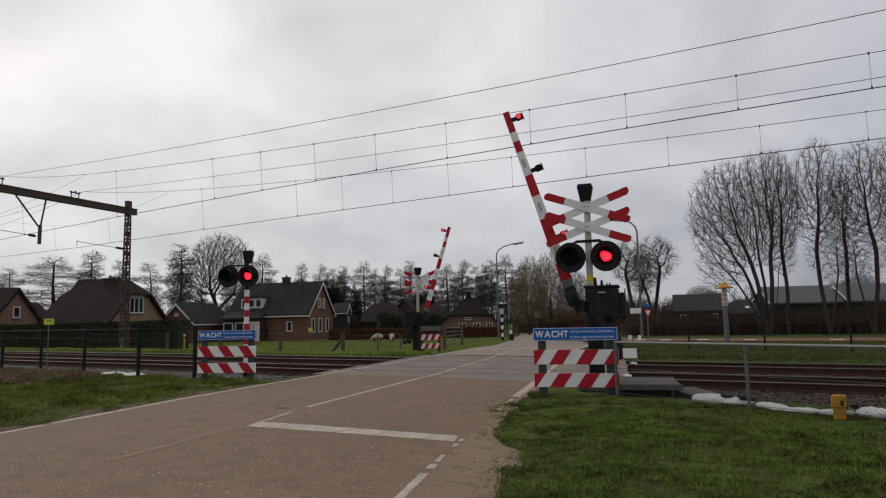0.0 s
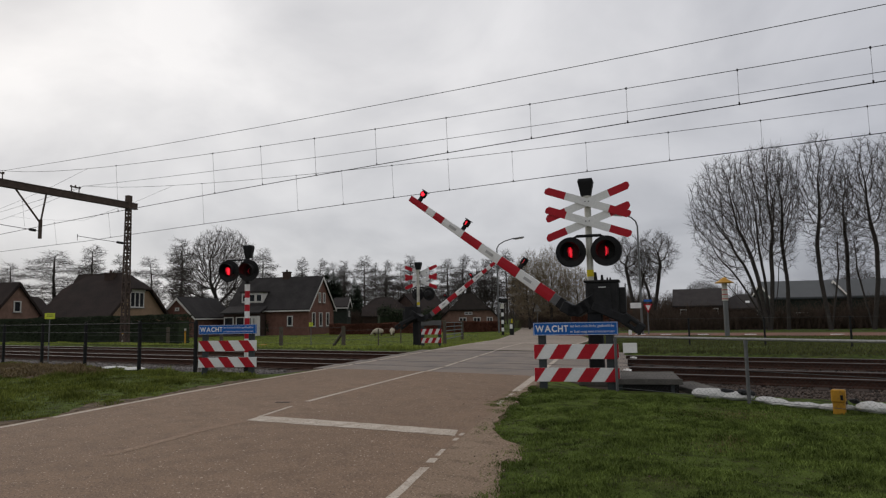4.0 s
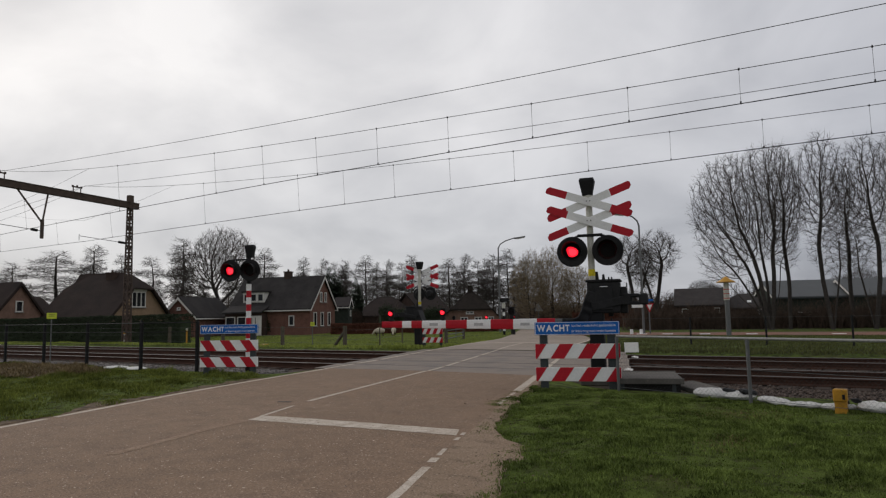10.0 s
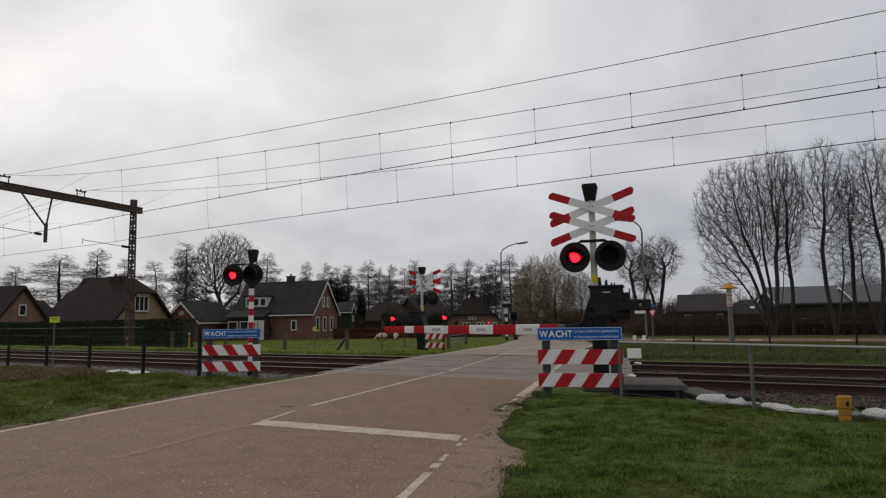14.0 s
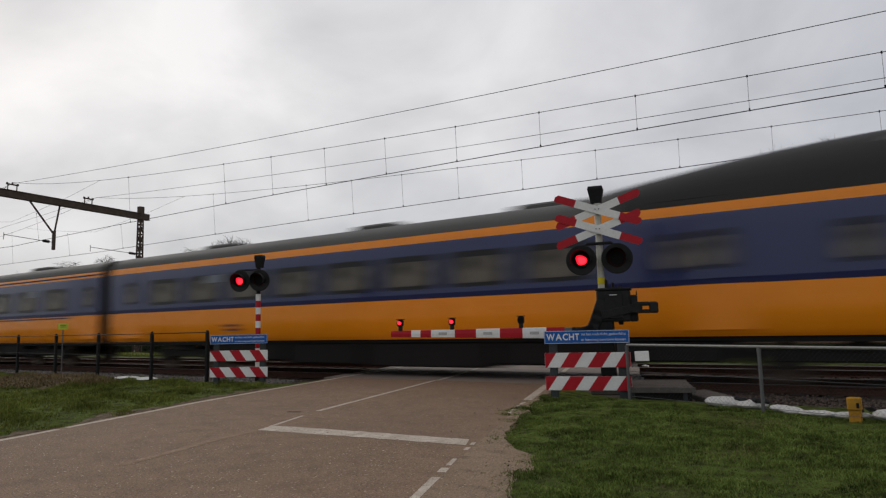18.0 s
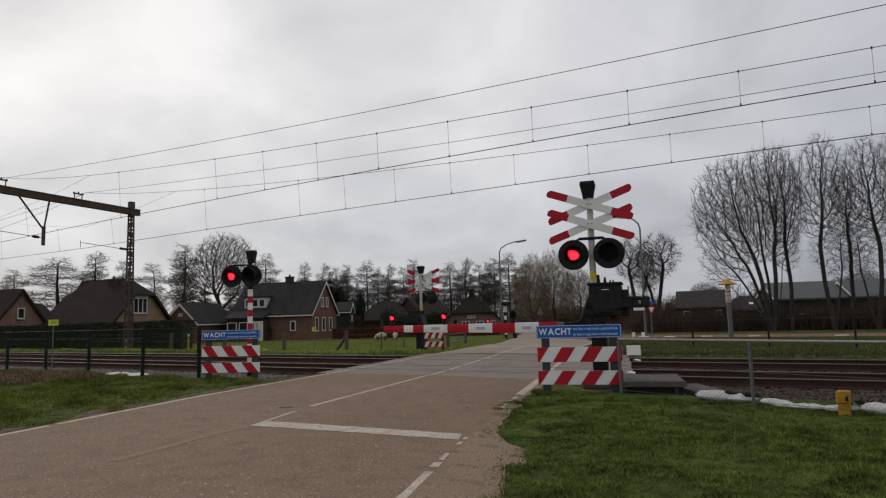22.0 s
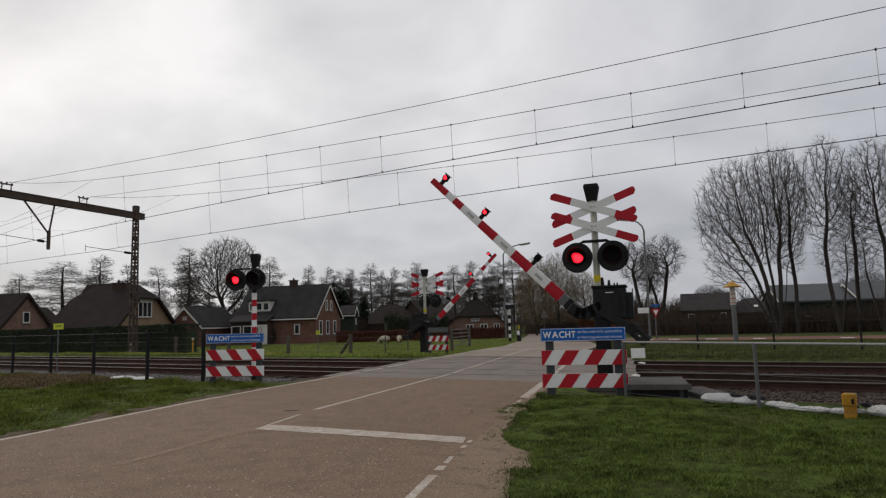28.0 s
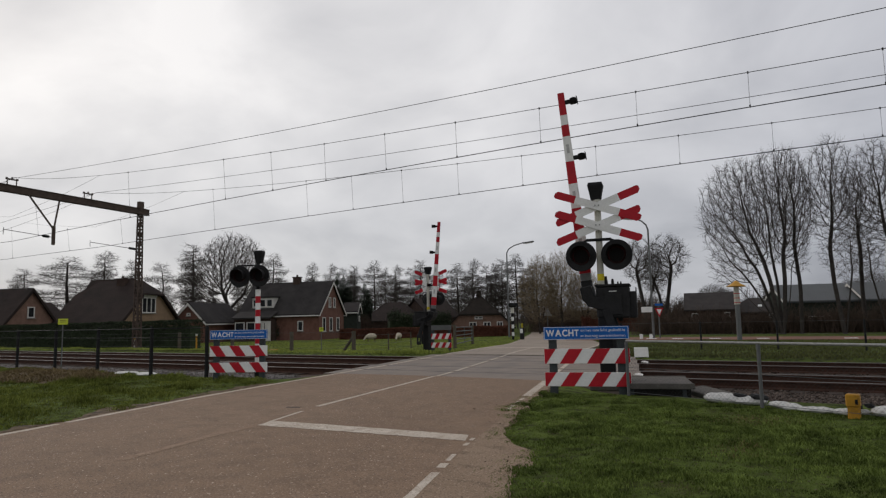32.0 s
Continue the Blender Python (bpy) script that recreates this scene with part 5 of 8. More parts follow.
def build_wires():
    for k, y in enumerate(TRACK_Y):
        w = thing("overhead_line", "dark copper contact wire hung from a sagging carrier wire", "overhead line", group="overhead lines")
        xs = [-220 + 2.5 * i for i in range(40)] + [-120 + 1.25 * i for i in range(128)] + [40 + 5 * i for i in range(17)]
        xs.append(SUPPORT)
        xs.sort()

        def zig(x):
            return 0.16 * math.cos((x + 33) / 58 * math.pi)
        for nm, co, r in (("contact_wire", CONTACT[k], 0.011), ("carrier_wire", MESSENGER[k], 0.008), ("feeder_wire", FEEDER[k], 0.0085)):
            m = Mesh()
            m.tube([(x, y + (zig(x) if nm == "contact_wire" else 0), wire_z(co, x)) for x in xs], r, 5)
            part(nm, m, M_WIRE, w)
        # the light stitch wire under the insulator, tied to the carrier on both sides of the mast
        m = Mesh()
        tie = 7.4
        z1 = wire_z(MESSENGER[k], SUPPORT + tie)
        m.tube([(SUPPORT + q * tie, y, z1 - 0.95 * (1 - abs(q)) ** 0.8) for q in (-1, -0.66, -0.33, 0, 0.33, 0.66, 1)], 0.005, 4)
        part("stitch_wire", m, M_WIRE, w)
        drops = (-61, -54, -48.4, -42.5, -36.2, -31.2, -24.1, -18.4, -16.05, -13.7, -11.35, -8.95, -6.5, -4.1, -1.75, 0.6, 3.0)
        for x in drops:
            m = Mesh()
            z0, z1 = wire_z(CONTACT[k], x), wire_z(MESSENGER[k], x)
            if abs(x - SUPPORT) < 5:
                z1 = wire_z(MESSENGER[k], SUPPORT + 7.4) - 0.80
            m.cyl((x, y + zig(x), z0 - 0.02), (x, y, z1), 0.0045, seg=4)
            m.box((x, y + zig(x), z0 + 0.02), (0.03, 0.02, 0.06))
            m.box((x, y, z1), (0.03, 0.02, 0.05))
            part("dropper", m, M_WIRE, w)


build_wires()

# ---------------------------------------------------------------- houses across the field
def window_part(parent, at, rz, w, h, panes=1, sill=True):
    """A white framed window set on a wall face that looks towards -y of its own turn."""
    R = Matrix.Rotation(radians(rz), 3, "Z")
    at = Vector(at)

    def put(c):
        return at + R @ Vector(c)
    f = Mesh()
    t = 0.09
    f.box(put((0, -0.03, h / 2 - t / 2)), (w, 0.08, t), R)
    f.box(put((0, -0.03, -h / 2 + t / 2)), (w, 0.08, t), R)
    for i in range(panes + 1):
        f.box(put((-w / 2 + t / 2 + (w - t) * i / panes, -0.03, 0)), (t, 0.08, h - 2 * t), R)
    fr = part("window_frame", f, M_TRIM, parent, "white window frame")
    for i in range(panes):
        pw = (w - t) / panes
        part("pane", Mesh().box(put((-w / 2 + t / 2 + pw * (i + 0.5), -0.012, 0)), (pw - t, 0.02, h - 2 * t), R), M_PANE, fr)
    if sill:
        part("sill", Mesh().box(put((0, -0.06, -h / 2 - 0.03)), (w + 0.12, 0.16, 0.06), R), M_CONCRETE, fr)
    return fr


def gabled(name, label, at, rz, L, W, eave, ridge, wall, roof, clip=0.0, trim=M_TRIM, over=0.35, category="house"):
    """A house with its ridge along x; clip is the share of each gable that a half-hip cuts off."""
    h = thing(name, label, category, pose(*at, 0, 0, rz))
    zc = ridge - (ridge - eave) * clip
    yc = W / 2 * clip
    body = Mesh()
    out = [(-W / 2, 0.0), (W / 2, 0.0), (W / 2, eave), (yc, zc)] + ([(-yc, zc)] if clip > 0 else []) + [(-W / 2, eave)]
    body.prism([(-L / 2, y, z) for y, z in out], (L, 0, 0))
    part("wall", body, wall, h)
    r = Mesh()
    sl = (ridge - eave) / (W / 2)
    ey, ez = W / 2 + over, eave - over * sl
    x0, x1 = -L / 2 - over * 0.7, L / 2 + over * 0.7
    hip = clip * W / 2 * 0.9
    for s in (-1, 1):
        pts = [(x0, s * ey, ez), (x1, s * ey, ez), (x1, s * yc, zc), (x1 - hip, 0, ridge), (x0 + hip, 0, ridge), (x0, s * yc, zc)]
        if clip == 0:
            pts = [pts[0], pts[1], pts[3], pts[4]]
        r.prism([(a, b, c + 0.06) for a, b, c in pts], (0, 0, 0.14))
    if clip:
        for s, x, xr in ((1, x1, x1 - hip), (-1, x0, x0 + hip)):
            r.prism([(x, -yc, zc + 0.07), (x, yc, zc + 0.07), (xr, 0, ridge + 0.07)], (0, 0, 0.14))
    part("roof", r, roof, h)
    if trim:
        for x in (x0 - 0.02, x1 - 0.02):
            for s in (-1, 1):
                t = Mesh()
                t.prism([(x, s * ey, ez - 0.10), (x, s * ey, ez + 0.12), (x, s * yc, zc + 0.12), (x, s * yc, zc - 0.16)], (0.04, 0, 0))
                part("bargeboard", t, trim, h, "painted bargeboard")
        for s in (-1, 1):
            g = Mesh()
            g.box((0, s * (ey + 0.04), ez + 0.02), (x1 - x0, 0.10, 0.12))
            part("gutter", g, trim if category == "house" and trim is not M_ROOFBROWN else M_GREYPOST, h)
    return h


def chimney(h, x, y, z, hgt, w=0.75, d=0.6, material=None):
    c = Mesh()
    c.box((x, y, z + hgt / 2), (w, d, hgt))
    c.box((x, y, z + hgt + 0.04), (w + 0.14, d + 0.14, 0.10))
    c.cyl((x, y, z + hgt), (x, y, z + hgt + 0.32), 0.11, seg=8)
    part("chimney", c, material or M_BRICK, h, "square chimney stack")
    b = Mesh()
    b.box((x, y - d * 0.55, z + 0.02), (w + 0.4, 0.5, 0.05), Matrix.Rotation(radians(44), 3, "X"))
    part("flashing", b, M_GALV, h)


BASE = -0.5


def brick_house():
    h = gabled("brick_house", "red brick house with dark tiled roof and white trim", (-53.45, 52.33, BASE), 19.6, 9.08, 6.75, 2.86, 6.13, M_BRICK, M_ROOF)
    chimney(h, 0.45, 0.0, 5.75, 1.05, material=M_OLDBRICK)
    # gable wall, turned to the right of the ridge
    for y in (-0.62, 0.62):
        window_part(h, (4.55, y, 3.95), 90, 0.55, 1.10)
    for y in (-2.2, -0.35, 1.6):
        window_part(h, (4.55, y, 1.60), 90, 0.80, 1.5)
    window_part(h, (2.45, -3.385, 1.50), 0, 0.62, 1.05)
    # flat dormer
    d = Mesh()
    d.box((-2.1, -1.95, 4.00), (2.5, 2.0, 1.15))
    part("dormer", d, M_TRIM, h, "white flat-roofed dormer")
    t = Mesh()
    t.box((-2.1, -2.0, 4.64), (2.8, 2.3, 0.14))
    part("dormer_roof", t, M_ROOF, h)
    for x in (-2.9, -2.1, -1.3):
        window_part(h, (x, -2.97, 4.00), 0, 0.72, 0.85, sill=False)
    # porch and conservatory front
    p = Mesh()
    p.box((-2.35, -4.05, 1.15), (4.1, 1.4, 2.3))
    part("porch", p, M_OLDBRICK, h, "brown brick porch with white frames")
    q = Mesh()
    q.prism([(-4.6, -5.1, 2.32), (-0.1, -5.1, 2.32), (-0.1, -3.3, 3.0), (-4.6, -3.3, 3.0)], (0, 0, 0.14))
    part("porch_roof", q, M_ROOF, h)
    window_part(h, (-3.75, -4.77, 1.35), 0, 1.1, 1.3)
    window_part(h, (-2.45, -4.77, 1.25), 0, 1.0, 1.5)
    e = Mesh()
    e.box((-0.90, -4.79, 1.05), (1.35, 0.08, 2.05), bevel=0.01)
    part("front_door", e, M_TRIM, h, "white front door")
    window_part(h, (-1.25, -4.85, 1.2), 0, 0.28, 1.5, sill=False)
    window_part(h, (-0.85, -4.85, 1.2), 0, 0.28, 1.5, sill=False)


brick_house()


def buff_house():
    h = gabled("half_hipped_house", "buff brick house under a big dark half-hipped roof", (-59.55, 35.85, BASE), 21, 6.5, 9.0, 2.0, 5.95, M_BRICKLIGHT, M_ROOFBROWN, clip=0.34, trim=M_ROOFBROWN, over=0.6)
    chimney(h, 0.5, -0.3, 5.4, 0.85, 0.9, 0.6, M_OLDBRICK)
    window_part(h, (3.26, -0.25, 3.75), 90, 2.0, 1.45, panes=3)
    part("window_head", Mesh().box((3.30, -0.25, 4.62), (0.12, 2.2, 0.22)), M_TRIM, h, "white board over the gable window")
    window_part(h, (3.26, -0.9, 1.2), 90, 2.2, 1.2, panes=3)
    w = gabled("low_annex", "low dark-roofed annex of the buff house", (-66.0, 30.8, BASE), 111, 5.0, 5.5, 1.9, 4.1, M_BRICKLIGHT, M_ROOFBROWN, trim=M_ROOFBROWN)
    b = gabled("rear_barn", "dark roof behind the buff house", (-70.6, 41.6, BASE), 21, 5.0, 7.0, 2.6, 6.9, M_BRICKLIGHT, M_ROOFBROWN, trim=M_ROOFBROWN)
    k = gabled("brick_cottage", "faded brick cottage with a dark tiled roof", (-63.65, 27.1, BASE), 21, 7.0, 5.9, 2.0, 5.1, M_BRICKPALE, M_ROOFBROWN, trim=M_ROOFBROWN)
    window_part(k, (3.52, 0.0, 3.2), 90, 0.75, 0.95)


buff_house()


def other_houses():
    s = gabled("red_shed", "small red brick shed with white gable boards", (-59.1, 45.55, BASE), 112, 7.5, 3.4, 2.2, 3.95, M_BRICK, M_ROOF)
    window_part(s, (-3.78, 0, 2.9), 270, 0.4, 0.3)
    a = gabled("garden_shed", "small dark timber outhouse with white gable boards", (-53.42, 62.2, BASE), 30, 1.6, 2.6, 3.05, 4.0, M_DARKWALL, M_SLATE, over=0.25)
    window_part(a, (0.82, 0.0, 2.2), 90, 0.6, 0.7)
    f = gabled("dark_farm_shed", "low farm shed with a dark weathered hipped roof", (-52.6, 69.6, BASE), 37, 5.2, 6.5, 1.9, 4.1, M_OLDBRICK, M_OLDTILE, clip=0.62, trim=None, category="shed")
    window_part(f, (0.8, -3.27, 1.1), 0, 0.9, 0.8)
    f = gabled("dark_farm_shed", "dark brick farm shed with a brown tiled gable roof", (-48.9, 72.4, BASE), 72, 4.6, 6.4, 2.2, 4.5, M_OLDBRICK, M_OLDTILE, trim=None, category="shed")
    window_part(f, (-2.32, 0.6, 1.9), 270, 0.9, 0.9)
    window_part(f, (0.4, -3.22, 1.3), 0, 1.2, 0.9, panes=2)
    t = gabled("thatched_house", "old brick farmhouse under a sagging dark thatched roof", (-41.95, 73.45, BASE), 121, 9.0, 7.4, 1.10, 4.72, M_BRICKPALE, M_THATCH, clip=0.68, trim=None, over=0.6)
    for y, w in ((0.85, 1.0), (-0.85, 1.0), (-2.4, 0.8)):
        window_part(t, (-4.54, y, 1.10), 270, w * 0.9, 0.75, panes=2)
    window_part(t, (-4.54, 0.15, 1.98), 270, 0.95, 0.32, panes=2)
    m = Mesh()
    m.cyl((-2.9, 0, 4.6), (-2.9, 0, 5.3), 0.36, 0.28, seg=10)
    part("chimney", m, M_THATCH, t)
    # farm sheds behind the tall trees
    b = gabled("brown_barn", "dark brick barn with an old slate roof", (-15.35, 80.6, BASE), 11, 5.0, 7.0, 2.3, 4.1, M_OLDBRICK, M_SLATE, trim=None, category="barn")
    window_part(b, (-1.6, -3.52, 1.5), 0, 0.7, 0.9)
    window_part(b, (1.7, -3.52, 1.2), 0, 0.6, 1.6)
    for x in (-0.6, 1.6):
        part("roof_light", Mesh().box((x, -1.6, 3.42), (0.34, 0.34, 0.05), Matrix.Rotation(radians(27), 3, "X")), M_GALV, b)
    b2 = gabled("brown_barn", "low dark barn wing with a roof light", (-10.95, 82.3, BASE), 9, 3.2, 6.0, 1.9, 3.35, M_OLDBRICK, M_SLATE, clip=0.5, trim=None, category="barn")
    part("roof_light", Mesh().box((0.55, -1.9, 2.63), (0.42, 0.5, 0.05), Matrix.Rotation(radians(25), 3, "X")), M_WHITE, b2)
    part("white_post", Mesh().box((1.5, -3.1, 0.9), (0.35, 0.3, 1.8), bevel=0.02), M_TRIM, b2)
    for x, y, L in ((-5.5, 84.4, 7.4), (3.0, 86.2, 10.0)):
        g = gabled("sheet_roofed_barn", "long dark green barn with a grey sheet roof", (x, y, BASE), 21, L, 8.0, 2.9, 4.72, M_DARKWALL, M_ROOFGREY, trim=M_TRIM, over=0.2, category="barn")
        window_part(g, (0.6, -4.02, 1.2), 0, 4.2, 0.35, panes=6)


other_houses()


def street_lamp(x, y, z, h, arm, label):
    p = thing("street_lamp", label, "street lamp", pose(x, y, z), "street lamps")
    m = Mesh()
    m.tube([(0, 0, -0.1), (0, 0, h * 0.5), (0, 0, h - 0.95), (arm[0] * 0.12, arm[1] * 0.12, h - 0.55), (arm[0] * 0.45, arm[1] * 0.45, h - 0.22), (arm[0], arm[1], h + 0.05)],
           [0.10, 0.085, 0.065, 0.06, 0.055, 0.05], 10)
    part("pole", m, M_GALV, p, smooth=True)
    d = Vector((arm[0], arm[1], 0)).normalized()
    R = Matrix.Rotation(math.atan2(d.y, d.x), 3, "Z") @ Matrix.Rotation(radians(-8), 3, "Y")
    l = Mesh()
    l.box(Vector((arm[0], arm[1], h + 0.06)) + d * 0.45, (1.1, 0.26, 0.13), R, bevel=0.04)
    part("lamp_head", l, M_GALV, p)
    part("lamp_glass", Mesh().box(Vector((arm[0], arm[1], h - 0.02)) + d * 0.5, (0.8, 0.2, 0.06), R, bevel=0.02), M_TRIM, p)


street_lamp(-29.3, 57.1, -0.5, 9.1, (1.5, 0.75), "grey street lamp with a curved arm on the far verge")
street_lamp(-14.05, 51.6, -0.5, 9.4, (-0.95, -0.25), "tall grey street lamp with a curved arm by the side road")


def far_bits():
    # lantern with a yellow hood on a grey post
    p = thing("hooded_lantern", "grey post lantern with a yellow conical hood", "lamp post", pose(-7.37, 47.8, -0.5))
    part("pole", Mesh().cyl((0, 0, 0), (0, 0, 2.4), 0.16, 0.15, seg=12), M_GALV, p, smooth=True)
    part("banded_column", Mesh().cyl((0, 0, 2.4), (0, 0, 3.55), 0.19, 0.17, seg=12), M_CREAM, p, smooth=True)
    for z in (2.5, 2.8, 3.1):
        part("red_ring", Mesh().cyl((0, 0, z), (0, 0, z + 0.05), 0.2, seg=12), M_RED, p)
    part("hood", Mesh().lathe([(0.0, 4.0), (0.12, 3.95), (0.30, 3.78), (0.62, 3.62), (0.60, 3.58), (0.0, 3.62)], seg=18), M_ORANGE, p, "yellow hood", smooth=True)
    # flashing light post of the other direction, seen from behind
    s = thing("banded_light_post", "black and white banded signal post seen from behind", "crossing signal", pose(-25.6, 50.6, -0.5))
    for i in range(7):
        part("post_band", Mesh().cyl((0, 0, i * 0.32), (0, 0, i * 0.32 + 0.318), 0.11, seg=10), M_WHITE if i % 2 else M_BLACKMETAL, s, smooth=True)
    part("white_post", Mesh().cyl((0, 0, 2.24), (0, 0, 2.7), 0.15, seg=10), M_CREAM, s)
    part("lamp_housing", Mesh().box((0.1, 0, 2.95), (0.85, 0.3, 0.35), bevel=0.08), M_BLACK, s)
    b = thing("reflector_bollard", "short black bollard with a white reflector", "bollard", pose(-24.9, 50.9, -0.5))
    part("stake", Mesh().box((0, 0, 0.5), (0.36, 0.2, 1.0), bevel=0.04), M_BLACK, b)
    part("reflector", Mesh().box((0, -0.11, 0.72), (0.26, 0.02, 0.36), bevel=0.01), M_WHITE, b)
    # triangular warning sign, seen from behind
    t = thing("triangle_sign", "grey back of a triangular road sign on a pole", "road sign", pose(-30.6, 69.2, -0.5))
    part("pole", Mesh().cyl((0, 0, 0), (0, 0, 2.9), 0.05, seg=8), M_GALV, t)
    part("plate", Mesh().prism([(-0.55, -0.06, 2.0), (0.55, -0.06, 2.0), (0, -0.06, 2.95)], (0, 0.02, 0)), M_TUBE, t)
    # street name and give-way sign by the side road
    g = thing("give_way_sign", "give-way triangle under a small blue plate", "road sign", pose(-13.55, 51.5, -0.5, 0, 0, 55))
    part("pole", Mesh().cyl((0, 0, 0), (0, 0, 2.75), 0.05, seg=8), M_GALV, g)
    part("red_triangle", Mesh().prism([(-0.42, -0.06, 2.35), (0.42, -0.06, 2.35), (0, -0.06, 1.65)], (0, 0.02, 0)), M_RED, g)
    part("white_field", Mesh().prism([(-0.24, -0.075, 2.25), (0.24, -0.075, 2.25), (0, -0.075, 1.84)], (0, 0.012, 0)), M_WHITE, g)
    part("blue_plate", Mesh().box((0, -0.06, 2.6), (0.75, 0.02, 0.16)), M_BLUE, g)
    w = thing("white_plate_sign", "blank white back of a sign on the lamp's pole", "road sign", pose(-14.05, 51.45, 1.75))
    part("plate", Mesh().box((-0.35, -0.1, 0.0), (0.85, 0.03, 0.42), bevel=0.01), M_WHITE, w)
    part("clamp", Mesh().box((0, 0.04, 0.0), (0.24, 0.2, 0.08)), M_GALV, w)
    for i, (x, y) in enumerate(((-14.6, 50.2), (-13.9, 50.3))):
        q = thing("kerb_reflector", "low white kerb reflector post", "bollard", pose(x, y, -0.5))
        part("stub", Mesh().box((0, 0, 0.2), (0.22, 0.18, 0.4), bevel=0.03), M_WHITE, q)


far_bits()


def sheep(x, y, z, rz, head_down, label):
    s = thing("sheep", label, "sheep", pose(x, y, z, 0, 0, rz) @ Matrix.Diagonal((0.72, 0.72, 0.72, 1)), "sheep in the pasture")
    b = Mesh()
    n, seg = 10, 14
    for i in range(n + 1):
        t = i / n
        r = (math.sin(math.pi * (0.06 + 0.88 * t))) ** 0.5 * 0.36
        for k in range(seg):
            a = 2 * math.pi * k / seg
            w = 1 + 0.10 * noise.noise((i * 0.9 + x, math.cos(a) * 2, math.sin(a) * 2))
            b.v.append(((t - 0.5) * 1.25, math.cos(a) * r * 0.9 * w, 0.66 + math.sin(a) * r * w))
    for i in range(n):
        for k in range(seg):
            j = (k + 1) % seg
            b.face((i * seg + k, i * seg + j, (i + 1) * seg + j, (i + 1) * seg + k))
    b.face(list(range(seg)))
    b.face(list(range(n * seg, n * seg + seg)))
    part("fleece", b, M_WOOL, s, "thick cream fleece", smooth=True)
    hz = 0.32 if head_down else 0.95
    h = Mesh()
    h.tube([(0.50, 0, 0.72), (0.68, 0, (0.72 + hz) / 2 + 0.05), (0.80, 0, hz + 0.06), (0.98, 0, hz - 0.10)], [0.17, 0.13, 0.12, 0.06], 10)
    part("head", h, M_WOOL, s, smooth=True)
    for ex in (-0.11, 0.11):
        part("ear", Mesh().box((0.78, ex, hz + 0.10), (0.06, 0.14, 0.03), bevel=0.01), M_WOOL, s)
    for lx, ly in ((-0.42, -0.16), (-0.42, 0.16), (0.42, -0.16), (0.42, 0.16)):
        part("leg", Mesh().cyl((lx, ly, 0.0), (lx, ly, 0.42), 0.045, 0.07, seg=8), M_SHRUB, s)
    return s


flock = [sheep(-36.6, 47.55, -0.5, 205, True, "cream sheep grazing with its head down"), sheep(-35.6, 48.3, -0.5, 300, True, "cream sheep grazing, turned away")]

# ---------------------------------------------------------------- trees, hedges and shrubs
def vnoise(x, y, s, seed=0):
    """Smooth value noise on arrays."""
    rng = np.random.default_rng(seed)
    g = rng.random((64, 64))
    u, v = x * s + 1000, y * s + 1000
    i, j = np.floor(u).astype(int), np.floor(v).astype(int)
    f, h = u - i, v - j
    f, h = f * f * (3 - 2 * f), h * h * (3 - 2 * h)
    a, b, c, d = g[i % 64, j % 64], g[(i + 1) % 64, j % 64], g[i % 64, (j + 1) % 64], g[(i + 1) % 64, (j + 1) % 64]
    return (a * (1 - f) + b * f) * (1 - h) + (c * (1 - f) + d * f) * h


def segments_mesh(name, segs, sides, material):
    """Tapered little stems from arrays: rows of x0 y0 z0 x1 y1 z1 r0 r1."""
    a = np.asarray(segs, dtype=float)
    p, q, r0, r1 = a[:, 0:3], a[:, 3:6], a[:, 6], a[:, 7]
    d = q - p
    d /= np.maximum(np.linalg.norm(d, axis=1, keepdims=True), 1e-6)
    ref = np.where(np.abs(d[:, 2:3]) < 0.9, np.array([[0, 0, 1.0]]), np.array([[1.0, 0, 0]]))
    u = np.cross(d, ref)
    u /= np.linalg.norm(u, axis=1, keepdims=True)
    w = np.cross(d, u)
    n = len(a)
    t = np.arange(sides) * 2 * np.pi / sides
    ring = u[:, None, :] * np.cos(t)[None, :, None] + w[:, None, :] * np.sin(t)[None, :, None]
    v = np.concatenate([p[:, None, :] + ring * r0[:, None, None], q[:, None, :] + ring * r1[:, None, None]], axis=1)
    k = np.arange(sides)
    f = np.stack([k, (k + 1) % sides, (k + 1) % sides + sides, k + sides], -1)
    faces = f[None] + (np.arange(n) * 2 * sides)[:, None, None]
    return raw_mesh(name, v.reshape(-1, 3), faces.reshape(-1, 4), material)


